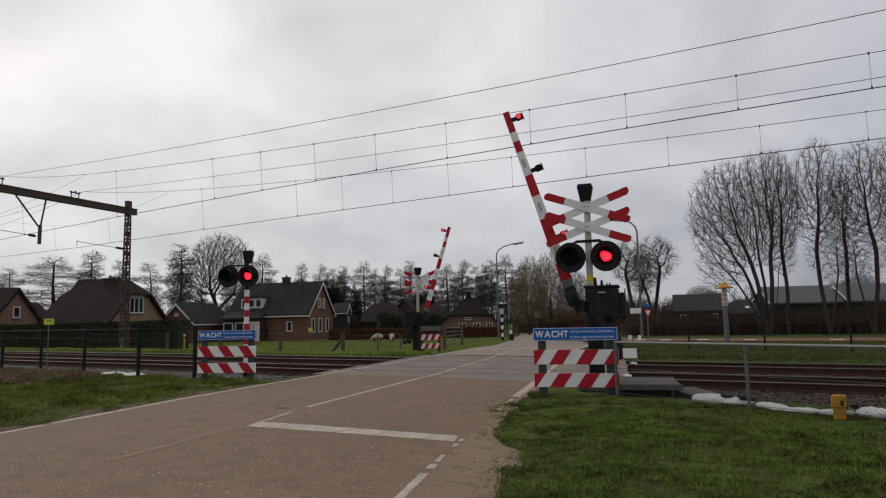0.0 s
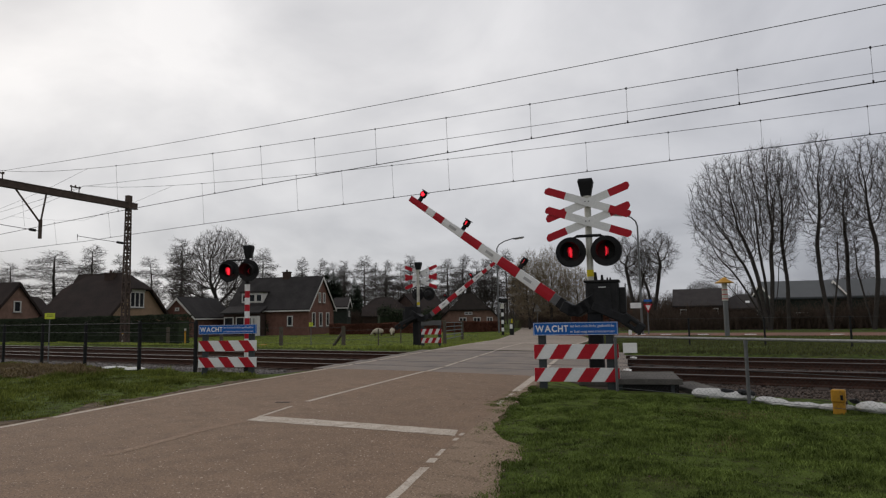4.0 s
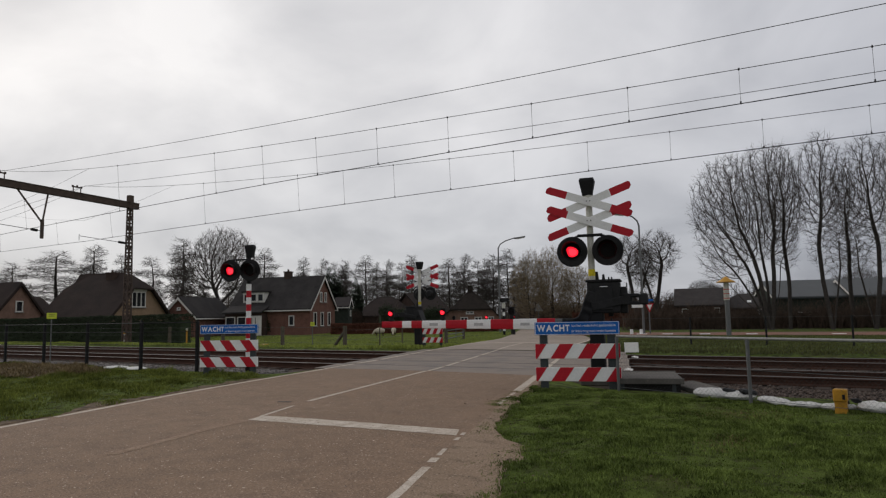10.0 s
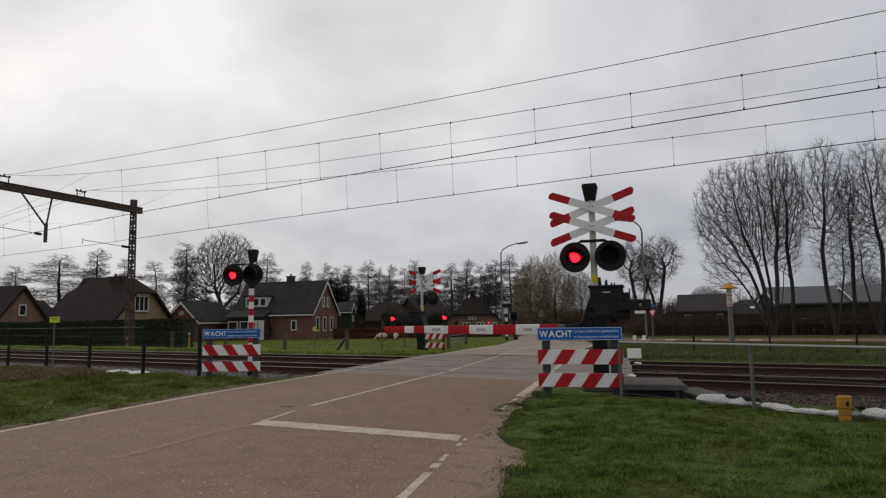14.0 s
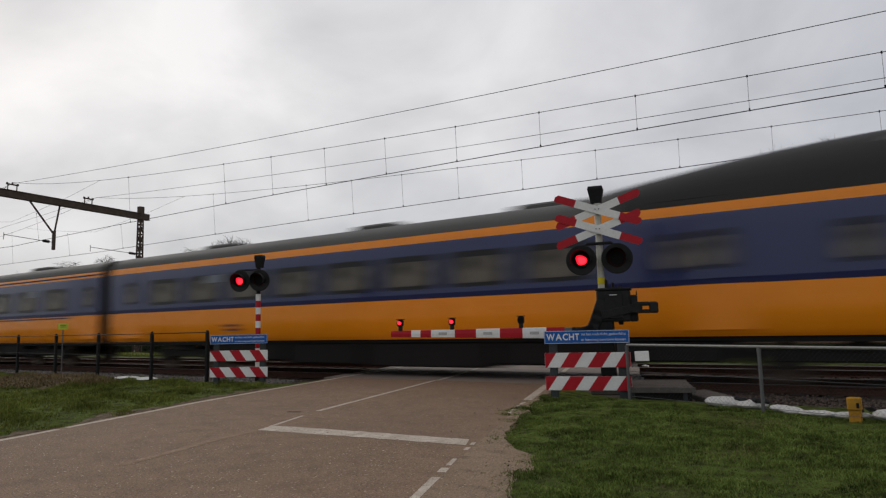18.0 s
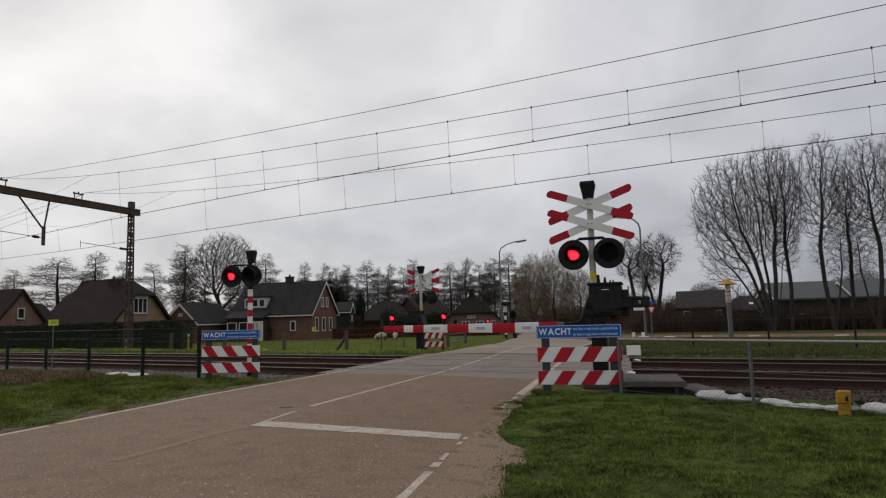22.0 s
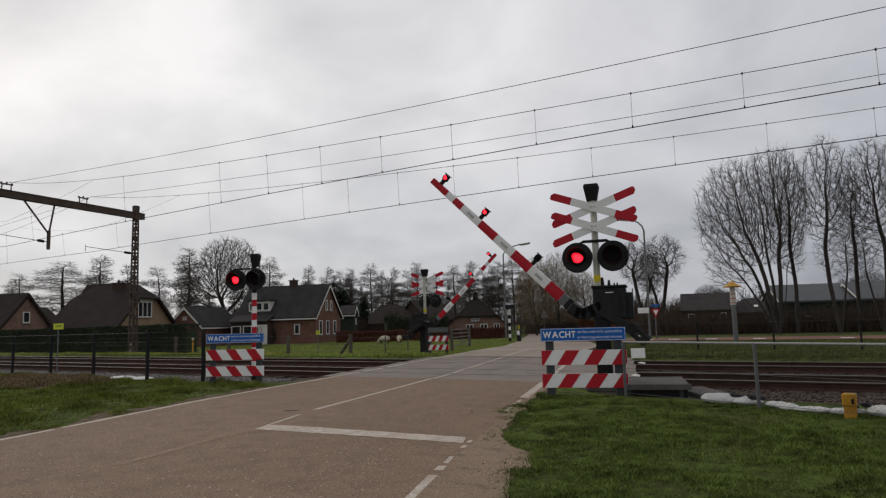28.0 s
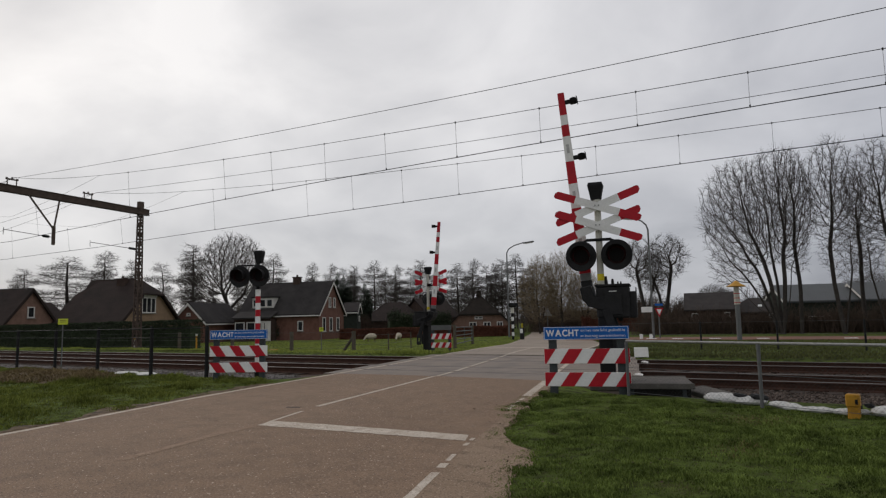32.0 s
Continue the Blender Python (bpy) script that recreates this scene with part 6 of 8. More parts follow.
def colonize(seed, blobs, count, trunks, step=0.34, kill=0.5, flat=1.0, rmin=0.012, power=2.3, twigs=2, twig=0.55, up=0.08, thick_at=0.06):
    """A bare tree that grows into its crown: branches creep from the trunks towards points strewn in the blobs
    (centre, radii), and thicken by what they carry. Returns thick and thin segments."""
    rng = np.random.default_rng(seed)
    pts = []
    share = np.array([b[1][0] * b[1][1] * b[1][2] for b in blobs], dtype=float)
    for (c, r), k in zip(blobs, share / share.sum()):
        n = max(8, int(count * k))
        d = rng.normal(size=(n, 3))
        d *= (rng.random(n) ** 0.40 / np.linalg.norm(d, axis=1))[:, None]
        pts.append(np.array(c) + d * np.array(r))
    pts = np.concatenate(pts)
    sc = np.array([1.0, 1.0, flat])
    nodes, parent = [], []
    for line in trunks:
        line = [np.array(p, dtype=float) for p in line]
        prev = -1
        for a, b in zip(line, line[1:]):
            n = max(1, int(np.linalg.norm(b - a) / step))
            for i in range(n):
                nodes.append(a + (b - a) * i / n + np.array([math.sin(1.9 * i + a[2]), math.cos(1.3 * i + b[0]), 0]) * 0.045 * (i > 0))
                parent.append(prev)
                prev = len(nodes) - 1
        nodes.append(line[-1])
        parent.append(prev)
    near, who = np.full(len(pts), 1e9), np.zeros(len(pts), dtype=int)
    alive, done, shoots = np.ones(len(pts), dtype=bool), 0, {}
    for _ in range(110):
        fresh = np.array(nodes[done:])
        if not len(fresh) or not alive.any():
            break
        idx = np.nonzero(alive)[0]
        d = np.linalg.norm((pts[idx][:, None, :] - fresh[None]) * sc, axis=2)
        j = d.argmin(1)
        m = d[np.arange(len(idx)), j]
        better = m < near[idx]
        near[idx[better]], who[idx[better]] = m[better], j[better] + done
        done = len(nodes)
        alive &= near > kill
        idx = np.nonzero(alive)[0]
        if not len(idx):
            break
        allp = np.array(nodes)
        way = pts[idx] - allp[who[idx]]
        way /= np.linalg.norm(way, axis=1, keepdims=True)
        total = np.zeros_like(allp)
        np.add.at(total, who[idx], way)
        for k in np.unique(who[idx]):
            shoots[k] = shoots.get(k, 0) + 1
            if shoots[k] > 3:
                continue
            v = total[k] / max(np.linalg.norm(total[k]), 1e-6) + rng.normal(0, 0.2, 3) + np.array([0, 0, up])
            nodes.append(allp[k] + v / np.linalg.norm(v) * step)
            parent.append(int(k))
    P = np.array(nodes)
    n = len(P)
    load = np.zeros(n)
    for i in range(n - 1, -1, -1):
        load[i] = load[i] if load[i] > 0 else rmin ** power
        if parent[i] >= 0:
            load[parent[i]] += load[i]
    rad = load ** (1 / power)
    # straighten each branch along its strongest child
    heir = np.full(n, -1)
    for i in range(n):
        k = parent[i]
        if k >= 0 and (heir[k] < 0 or load[i] > load[heir[k]]):
            heir[k] = i
    up_of = np.array(parent)
    inner = np.nonzero((up_of >= 0) & (heir >= 0))[0]
    for _ in range(2):
        Q = P.copy()
        Q[inner] = 0.5 * P[inner] + 0.25 * (P[up_of[inner]] + P[heir[inner]])
        P = Q
    thick, thin = [], []
    for i in range(n):
        k = parent[i]
        if k >= 0:
            (thick if rad[i] > thick_at else thin).append((*P[k], *P[i], rad[k] if rad[k] < 1.6 * rad[i] else 1.25 * rad[i], rad[i]))
        if rad[i] < rmin * 2.6:
            for _ in range(twigs):
                v = rng.normal(size=3) * 0.8 + (0 if k < 0 else (P[i] - P[k]) / step * 1.2) + np.array([0, 0, 0.25])
                thin.append((*P[i], *(P[i] + v / np.linalg.norm(v) * twig * rng.uniform(0.5, 1.2)), rmin * 0.8, rmin * 0.35))
    return thick, thin


def tree(label, grown, material=None, group=""):
    thick, thin = grown
    t = thing("bare_tree", label, "tree", None, group)
    part("trunk", segments_mesh("trunk", thick, 7, M_BARK), None, t, "dark furrowed trunk and limbs")
    part("crown", segments_mesh("crown", thin, 3, material or M_TWIG), None, t, "bare winter twigs")
    return t


def place(t, x, y, z, s=(1, 1, 1), rz=0.0, first=False):
    m = pose(x, y, z, 0, 0, rz) @ Matrix.Diagonal((*s, 1))
    if first:
        t.matrix_basis = m
        return t
    k = t.matrix_basis.to_scale()
    return copy_thing(t, m @ Matrix.Diagonal((1 / k.x, 1 / k.y, 1 / k.z, 1)))


def ray_place(t, az, r, s, rz, first=False, z=-0.5):
    """Set a tree at a bearing (degrees from +y) and distance; s is one scale, or one across and one upwards."""
    s = (s, s, s) if isinstance(s, (int, float)) else (s[0], s[0], s[1])
    return place(t, r * math.sin(radians(az)), r * math.cos(radians(az)), z, s, rz, first)


# tall alders over the shrubs beyond the side road
big = tree("broad tall bare alder with many rising stems", colonize(
    3, [((-2.0, 0, 10.2), (3.9, 3.6, 5.0)), ((0.5, 0, 10.6), (3.0, 3.0, 5.3)), ((-3.0, 0, 6.2), (2.3, 2.0, 2.4))], 8000,
    [[(0.2, 0, -0.3), (0.2 + 0.22 * x, 0.12 * y, 1.6), (0.2 + 0.42 * x, 0.5 * y, 0.36 * z), (0.62 * x, 0.7 * y, 0.56 * z)]
     for x, y, z in ((-4.2, 0.4, 6.2), (-3.5, -0.8, 8.4), (-2.5, 0.9, 10.4), (-1.5, -0.3, 11.6), (-0.3, 0.8, 11.2), (1.0, -0.6, 11.8), (1.9, 0.3, 9.6))],
    step=0.34, kill=0.36, rmin=0.0115, power=2.18, twigs=3, twig=0.7, up=0.14), group="tall bare trees")
slim = tree("tall slender bare alder", colonize(
    8, [((0, 0, 11.2), (2.2, 2.2, 5.0)), ((0.2, 0, 7.0), (1.6, 1.6, 3.0))], 3600,
    [[(0.1, 0, -0.3), (-0.4, 0.1, 4.0), (-0.5, 0, 7.0), (-0.2, 0, 9.0)], [(0.1, 0, -0.3), (0.9, 0.1, 5.0), (0.9, 0.1, 7.0)]],
    step=0.32, kill=0.36, rmin=0.0115, power=2.2, twigs=3, twig=0.6, up=0.22), group="tall bare trees")
thin_tree = tree("thin straight bare alder", colonize(
    15, [((0, 0, 11.5), (1.7, 1.7, 4.6)), ((0, 0, 7.5), (1.2, 1.2, 3.0))], 2400,
    [[(0, 0, -0.3), (0.15, 0, 4.0), (-0.1, 0.1, 7.5), (0.1, 0, 9.5)]], step=0.32, kill=0.36, rmin=0.0115, power=2.1, twigs=3, twig=0.55, up=0.22), group="tall bare trees")
ray_place(big, -5.86, 62, 1.0, 6, True)
ray_place(thin_tree, -4.39, 63, (1.0, 1.0), 0, True)
ray_place(slim, -1.64, 62, 1.0, 0, True)
ray_place(thin_tree, -0.18, 66, (1.1, 0.9), 140)
ray_place(slim, 1.21, 63, (1.05, 0.97), 180)
ray_place(thin_tree, 2.9, 66, 1.02, 80)
ray_place(big, 6.8, 66, 1.0, 190)

# the broad old oak behind the sheds, and the row along the far field
oak = tree("broad old bare oak behind the houses", colonize(
    21, [((0.4, 0, 9.4), (4.2, 4.0, 4.0)), ((-3.2, 0, 7.4), (3.2, 3.0, 2.6)), ((-3.8, 0, 4.6), (2.6, 2.4, 1.5)), ((3.0, 0, 6.6), (2.6, 2.6, 2.6))], 8500,
    [[(0.1, 0, -0.3), (0.0, 0, 2.0), (-0.1, 0.1, 3.6), (-0.4, 0.2, 5.5)], [(-0.1, 0.1, 3.2), (-1.6, 0.2, 4.6)],
     [(-0.1, 0.1, 3.6), (1.2, -0.3, 5.0)], [(-0.2, 0.1, 4.4), (-0.8, -0.6, 6.0)]],
    step=0.36, kill=0.35, rmin=0.0135, power=2.2, twigs=3, twig=0.62, thick_at=0.07), group="far bare trees")
ray_place(oak, -50.81, 88, 1.0, 51, True)


def alder(seed, r, lean):
    """An alder of 12 m with a straight stem and level, airy tiers."""
    rng = np.random.default_rng(seed)
    blobs = []
    for z, k in ((4.0, 0.8), (5.0, 1.0), (6.0, 0.9), (7.0, 1.0), (8.0, 0.82), (9.0, 0.84), (9.9, 0.62), (10.8, 0.5), (11.5, 0.3)):
        for side in (-1, 0, 1):
            blobs.append(((side * r * k * 0.5 + rng.normal(0, 0.2), rng.normal(0, 0.35), z + rng.normal(0, 0.25)), (r * k * rng.uniform(0.45, 0.65), r * k * 0.5, 0.5)))
    return colonize(seed, blobs, 4200, [[(0, 0, -0.3), (0.1, 0, 4.0), (lean, 0.1, 8.0), (0.4 * lean, 0, 11.2)]], step=0.26, kill=0.235, flat=1.3, rmin=0.0125, power=2.7,
                    twigs=3, twig=0.46, up=0.05, thick_at=0.055)


row_a = tree("bare alder in the far tree row", alder(31, 2.6, 0.2), group="far bare trees")
row_b = tree("bare alder in the far tree row", alder(37, 2.6, -0.3), group="far bare trees")
row_c = tree("bare alder in the far tree row", alder(43, 2.6, 0.35), group="far bare trees")
row_d = tree("bare alder in the far tree row", alder(58, 2.6, 0.0), group="far bare trees")
# bearing, distance, height and half width of each crown
ROW = [(-65.39, 104, 9.8, 1.79), (-62.6, 104, 11.6, 3.0), (-60.1, 104, 12.2, 2.42), (-58.22, 104, 11.1, 1.25), (-56.05, 104, 10.8, 1.97), (-53.69, 117, 15.3, 2.62), (-47.27, 111, 13.3, 1.91), (-44.07, 118, 12.1, 1.62), (-42.45, 112, 11.4, 1.35), (-41.44, 119, 11.3, 1.33), (-40.47, 113, 11.4, 1.46), (-38.77, 120, 12.9, 1.76), (-37.79, 114, 11.1, 1.28), (-36.86, 108, 10.7, 1.58), (-35.68, 115, 10.9, 1.19), (-34.74, 109, 11.8, 1.59), (-33.12, 116, 10.4, 1.2), (-31.52, 110, 11.3, 1.89), (-30.14, 117, 12.2, 2.01), (-29.06, 111, 10.7, 1.34), (-28.27, 118, 11.6, 1.22), (-27.72, 112, 11.9, 1.64), (-26.43, 119, 13.5, 1.84), (-24.99, 113, 11.0, 1.46)]
used = set()
for i, (az, r, h, w) in enumerate(ROW):
    k = (i * 3 + i // 4) % 4
    ray_place((row_a, row_b, row_c, row_d)[k], az, r, (w / 1.6, h / 11.9), (i * 67) % 360, k not in used)
    used.add(k)
# a second, thinner row behind the first
for i in range(18):
    az = -52.0 + 1.65 * i + 0.35 * math.sin(i * 2.3)
    ray_place((row_b, row_d, row_a, row_c)[i % 4], az, 138 + 6 * math.sin(i * 1.7), (0.92 + 0.15 * math.sin(i), 0.86 + 0.10 * math.sin(i * 2.9)), i * 97 % 360)

# scattered crowns behind the barns
for az, r, k, turn in ((-10.64, 97, 0.44, 10), (-9.55, 99, 0.40, 140), (-12.35, 101, 0.34, 250), (-0.88, 104, 0.46, 60), (0.52, 102, 0.50, 200), (-17.70, 108, 0.38, 300), (-16.52, 110, 0.34, 90), (-3.07, 104, 0.42, 20)):
    ray_place(oak, az, r, (k * 1.15, k), turn)

# dense ochre trees by the far road, pollards behind the lamp
bushy = tree("dense bushy tree with ochre twigs by the road", colonize(
    51, [((0, 0, 4.6), (2.5, 2.4, 3.6)), ((0.2, 0, 6.8), (1.6, 1.6, 2.2))], 4300,
    [[(0, 0, -0.3), (0, 0, 1.2), (-0.3, 0.1, 3.5)], [(0, 0, -0.3), (0.7, 0, 3.0)]], step=0.28, kill=0.28, rmin=0.0105, power=2.5, twigs=5, twig=0.5), M_TWIG_RED)
ray_place(bushy, -24.53, 76, (1.0, 1.0), 0, True)
ray_place(bushy, -22.62, 78, (1.05, 1.06), 130)
ray_place(bushy, -20.58, 80, (1.0, 0.86), 250)
poll = tree("knotted pollard with thick bare stems", colonize(
    60, [((-0.5, 0, 7.4), (2.1, 1.7, 2.3)), ((1.0, 0, 6.0), (1.6, 1.4, 2.2))], 1100,
    [[(0, 0, -0.3), (-0.25, 0, 2.4), (-0.7, 0.1, 5.2), (-0.9, 0, 6.6)], [(0.1, 0, 2.2), (0.5, 0, 4.0), (0.9, 0.1, 5.4)]], step=0.28, kill=0.27, rmin=0.0120, power=1.9, twigs=4, twig=0.65), group="pollards")
ray_place(poll, -15.62, 71, 1.0, 15, True)
ray_place(poll, -14.28, 73, 1.06, 195)


def conifer(seed, h, r):
    rng = np.random.default_rng(seed)
    t = thing("conifer", "dark green conifer beside the brick house", "tree", None, "conifers")
    part("trunk", Mesh().cyl((0, 0, -0.2), (0, 0, h * 0.9), 0.16, 0.03, seg=8), M_BARK, t)
    n = 9000
    z = h * (0.06 + 0.94 * rng.random(n) ** 0.8)
    rad = r * (1 - z / h) ** 0.62 * np.sqrt(rng.random(n)) * (0.85 + 0.22 * np.sin(z * 7.5) + 0.15 * np.sin(3 * z + 2))
    a = rng.uniform(0, 6.283, n)
    c = np.stack([rad * np.cos(a), rad * np.sin(a), z - 0.12 * rad], -1)
    d = np.stack([np.cos(a), np.sin(a), rng.uniform(-0.6, 0.3, n)], -1) * (rng.uniform(0.25, 0.5, n) * (1.15 - z / h))[:, None]
    s = np.stack([-np.sin(a), np.cos(a), rng.uniform(-0.3, 0.3, n)], -1) * (0.14 * (1.2 - z / h))[:, None]
    v = np.stack([c - s, c + s, c + d], 1)
    f = np.arange(n * 3).reshape(-1, 3)
    part("crown", raw_mesh("crown", v.reshape(-1, 3), f, M_CONIFER), None, t, "dense dark needles")
    return t


con = conifer(5, 8.8, 2.3)
ray_place(con, -41.90, 92, (1.0, 0.99), 0, True)
ray_place(con, -41.42, 93, (0.95, 0.93), 70)
ray_place(con, -41.04, 92, (0.90, 0.86), 200)
ray_place(con, -39.60, 91, (0.85, 0.80), 50)
ray_place(con, -39.31, 92, (0.70, 0.70), 300)


def leaf_bank(name, label, line, height, width, n, material, size, seed, category="hedge", ragged=0.15, base=BASE):
    """A hedge or shrub bank: a dim core and many small leaves in a clipped or ragged outline."""
    rng = np.random.default_rng(seed)
    h = thing(name, label, category)
    core = Mesh()
    for (x0, y0), (x1, y1) in zip(line, line[1:]):
        d = Vector((x1 - x0, y1 - y0, 0))
        R = Matrix.Rotation(math.atan2(d.y, d.x), 3, "Z")
        core.box(((x0 + x1) / 2, (y0 + y1) / 2, base + height * 0.42), (d.length, width * 0.6, height * 0.80), R)
    part("stem_core", core, material, h)
    seg = np.array(line, dtype=float)
    lens = np.hypot(*(seg[1:] - seg[:-1]).T)
    t = rng.uniform(0, lens.sum(), n)
    cum = np.concatenate([[0], np.cumsum(lens)])
    i = np.clip(np.searchsorted(cum, t) - 1, 0, len(lens) - 1)
    f = (t - cum[i]) / lens[i]
    p = seg[i] + (seg[i + 1] - seg[i]) * f[:, None]
    nx = -(seg[i + 1] - seg[i])[:, 1] / lens[i]
    ny = (seg[i + 1] - seg[i])[:, 0] / lens[i]
    top = height * (1 + ragged * (np.sin(t * 0.9 + seed) * 0.5 + np.sin(t * 2.3) * 0.3 + rng.normal(0, 0.35, n)))
    z = base + top * (1 - rng.random(n) ** 1.8 * 0.98)
    off = width / 2 * np.sign(rng.normal(size=n)) * rng.random(n) ** 0.4
    c = np.stack([p[:, 0] + nx * off, p[:, 1] + ny * off, z], -1)
    a, b = rng.normal(size=(n, 3)), rng.normal(size=(n, 3))
    a *= size / np.linalg.norm(a, axis=1, keepdims=True)
    b *= size * 0.6 / np.linalg.norm(b, axis=1, keepdims=True)
    v = np.stack([c - a, c + b, c + a, c - b], 1)
    fc = np.arange(n * 4).reshape(-1, 4)
    lv = part("leaves", raw_mesh("leaves", v.reshape(-1, 3), fc, material), None, h)
    return h


leaf_bank("evergreen_hedge", "long clipped dark evergreen hedge behind the track", [(-92, 25.6), (-60, 25.4), (-33.9, 25.2)], 1.95, 1.2, 70000, M_HEDGE, 0.062, 1, base=-0.35, ragged=0.022)
leaf_bank("beech_hedge", "long low red-brown beech hedge behind the pasture", [(-45.9, 51.5), (-41.4, 54.0), (-36.4, 56.9), (-33.0, 60.2), (-31.9, 62.3)], 1.05, 0.9, 24000, M_BEECH, 0.085, 2, ragged=0.06)
leaf_bank("beech_hedge", "low red-brown beech hedge along the far road", [(-28.0, 73.0), (-20.5, 77.0)], 1.6, 1.2, 7000, M_BEECH, 0.10, 3, ragged=0.25)
leaf_bank("garden_shrubs", "dark garden shrubs by the brick house", [(-56.0, 47.0), (-52.5, 49.5)], 1.4, 1.0, 4000, M_HEDGE, 0.09, 6, "shrubs", ragged=0.4)
leaf_bank("garden_shrubs", "dark evergreen shrubs between house and sheds", [(-46.5, 60.5), (-42.0, 66.5)], 2.2, 1.6, 7000, M_HEDGE, 0.11, 7, "shrubs", ragged=0.35)


def thicket(label, line, height, width, n, seed, base=BASE, material=None):
    """A tangle of bare stems that lean and cross, thinner towards the top."""
    rng = np.random.default_rng(seed)
    h = thing("shrub_thicket", label, "shrubs", None, "winter thickets")
    seg = np.array(line, dtype=float)
    lens = np.hypot(*(seg[1:] - seg[:-1]).T)
    cum = np.concatenate([[0], np.cumsum(lens)])
    t = rng.uniform(0, lens.sum(), n)
    i = np.clip(np.searchsorted(cum, t) - 1, 0, len(lens) - 1)
    p = seg[i] + (seg[i + 1] - seg[i]) * ((t - cum[i]) / lens[i])[:, None] + rng.normal(0, width / 3, (n, 2))
    tall = height * (0.55 + 0.9 * vnoise(p[:, 0], p[:, 1], 0.45, seed) ** 1.5) * rng.uniform(0.5, 1.1, n)
    lean = rng.normal(0, 0.28, (n, 2)) * tall[:, None]
    stems, twigs = [], []
    for k in range(n):
        x, y, z = p[k, 0], p[k, 1], base
        a = (x + lean[k, 0] * 0.4, y + lean[k, 1] * 0.4, z + tall[k] * 0.5)
        b = (x + lean[k, 0], y + lean[k, 1], z + tall[k])
        stems.append((x, y, z - 0.1, *a, 0.022, 0.016))
        stems.append((*a, *b, 0.016, 0.008))
        for q in range(5):
            f = rng.uniform(0.2, 1.0)
            c = np.array(a) * (1 - f) + np.array(b) * f if q < 3 else np.array((x, y, z)) * (1 - f) + np.array(a) * f
            d = rng.normal(size=3) * 0.34 + np.array([0, 0, 0.12])
            twigs.append((*c, *(c + d), 0.012, 0.006))
    tagged(part("stem_tangle", segments_mesh("stem_tangle", stems, 3, material or M_SHRUB), None, h, "leaning bare stems"), kind="stuff")
    tagged(part("twig_tangle", segments_mesh("twig_tangle", twigs, 3, material or M_SHRUB), None, h, "fine tangled twigs"), kind="stuff")
    return h


thicket("tangled brown winter shrubs under the tall trees", [(-18.0, 63.0), (-9.0, 65.5), (0.0, 67.0), (14.0, 68)], 2.1, 2.6, 5200, 71)
thicket("dark tangled shrubs at the end of the road", [(-36.0, 77.0), (-27.0, 81.0), (-17, 83.0)], 3.2, 3.0, 2600, 72)
thicket("bare thicket beside the farm sheds", [(-57.0, 66.0), (-51.0, 67.5), (-45.5, 70.0)], 2.6, 2.0, 1500, 73)
thicket("bare thicket behind the brick shed", [(-71.0, 50.0), (-64.5, 54.5), (-59.5, 60.0)], 4.2, 2.6, 2000, 74)


def woods():
    """A thin dim belt of far woods that closes the horizon."""
    rng = np.random.default_rng(12)
    segs = []
    for i in range(5200):
        az = rng.uniform(-82, 20)
        r = rng.uniform(170, 330)
        x, y = r * math.sin(radians(az)), r * math.cos(radians(az))
        h = rng.uniform(2.5, 8.5) * (0.8 + 0.3 * math.sin(az * 0.7))
        segs.append((x, y, -0.6, x + rng.normal(0, 0.5), y, h, 0.16, 0.03))
        for k in range(6):
            z = h * rng.uniform(0.25, 0.95)
            d = rng.normal(size=3)
            segs.append((x, y, z, x + d[0] * 1.3, y + d[1] * 1.3, z + abs(d[2]) * 0.9, 0.07, 0.02))
    ob = new("far_woods", segments_mesh("far_woods", segs, 3, M_TWIG))
    tagged(ob, "dim belt of far bare woods on the horizon", "woods", kind="stuff")


woods()

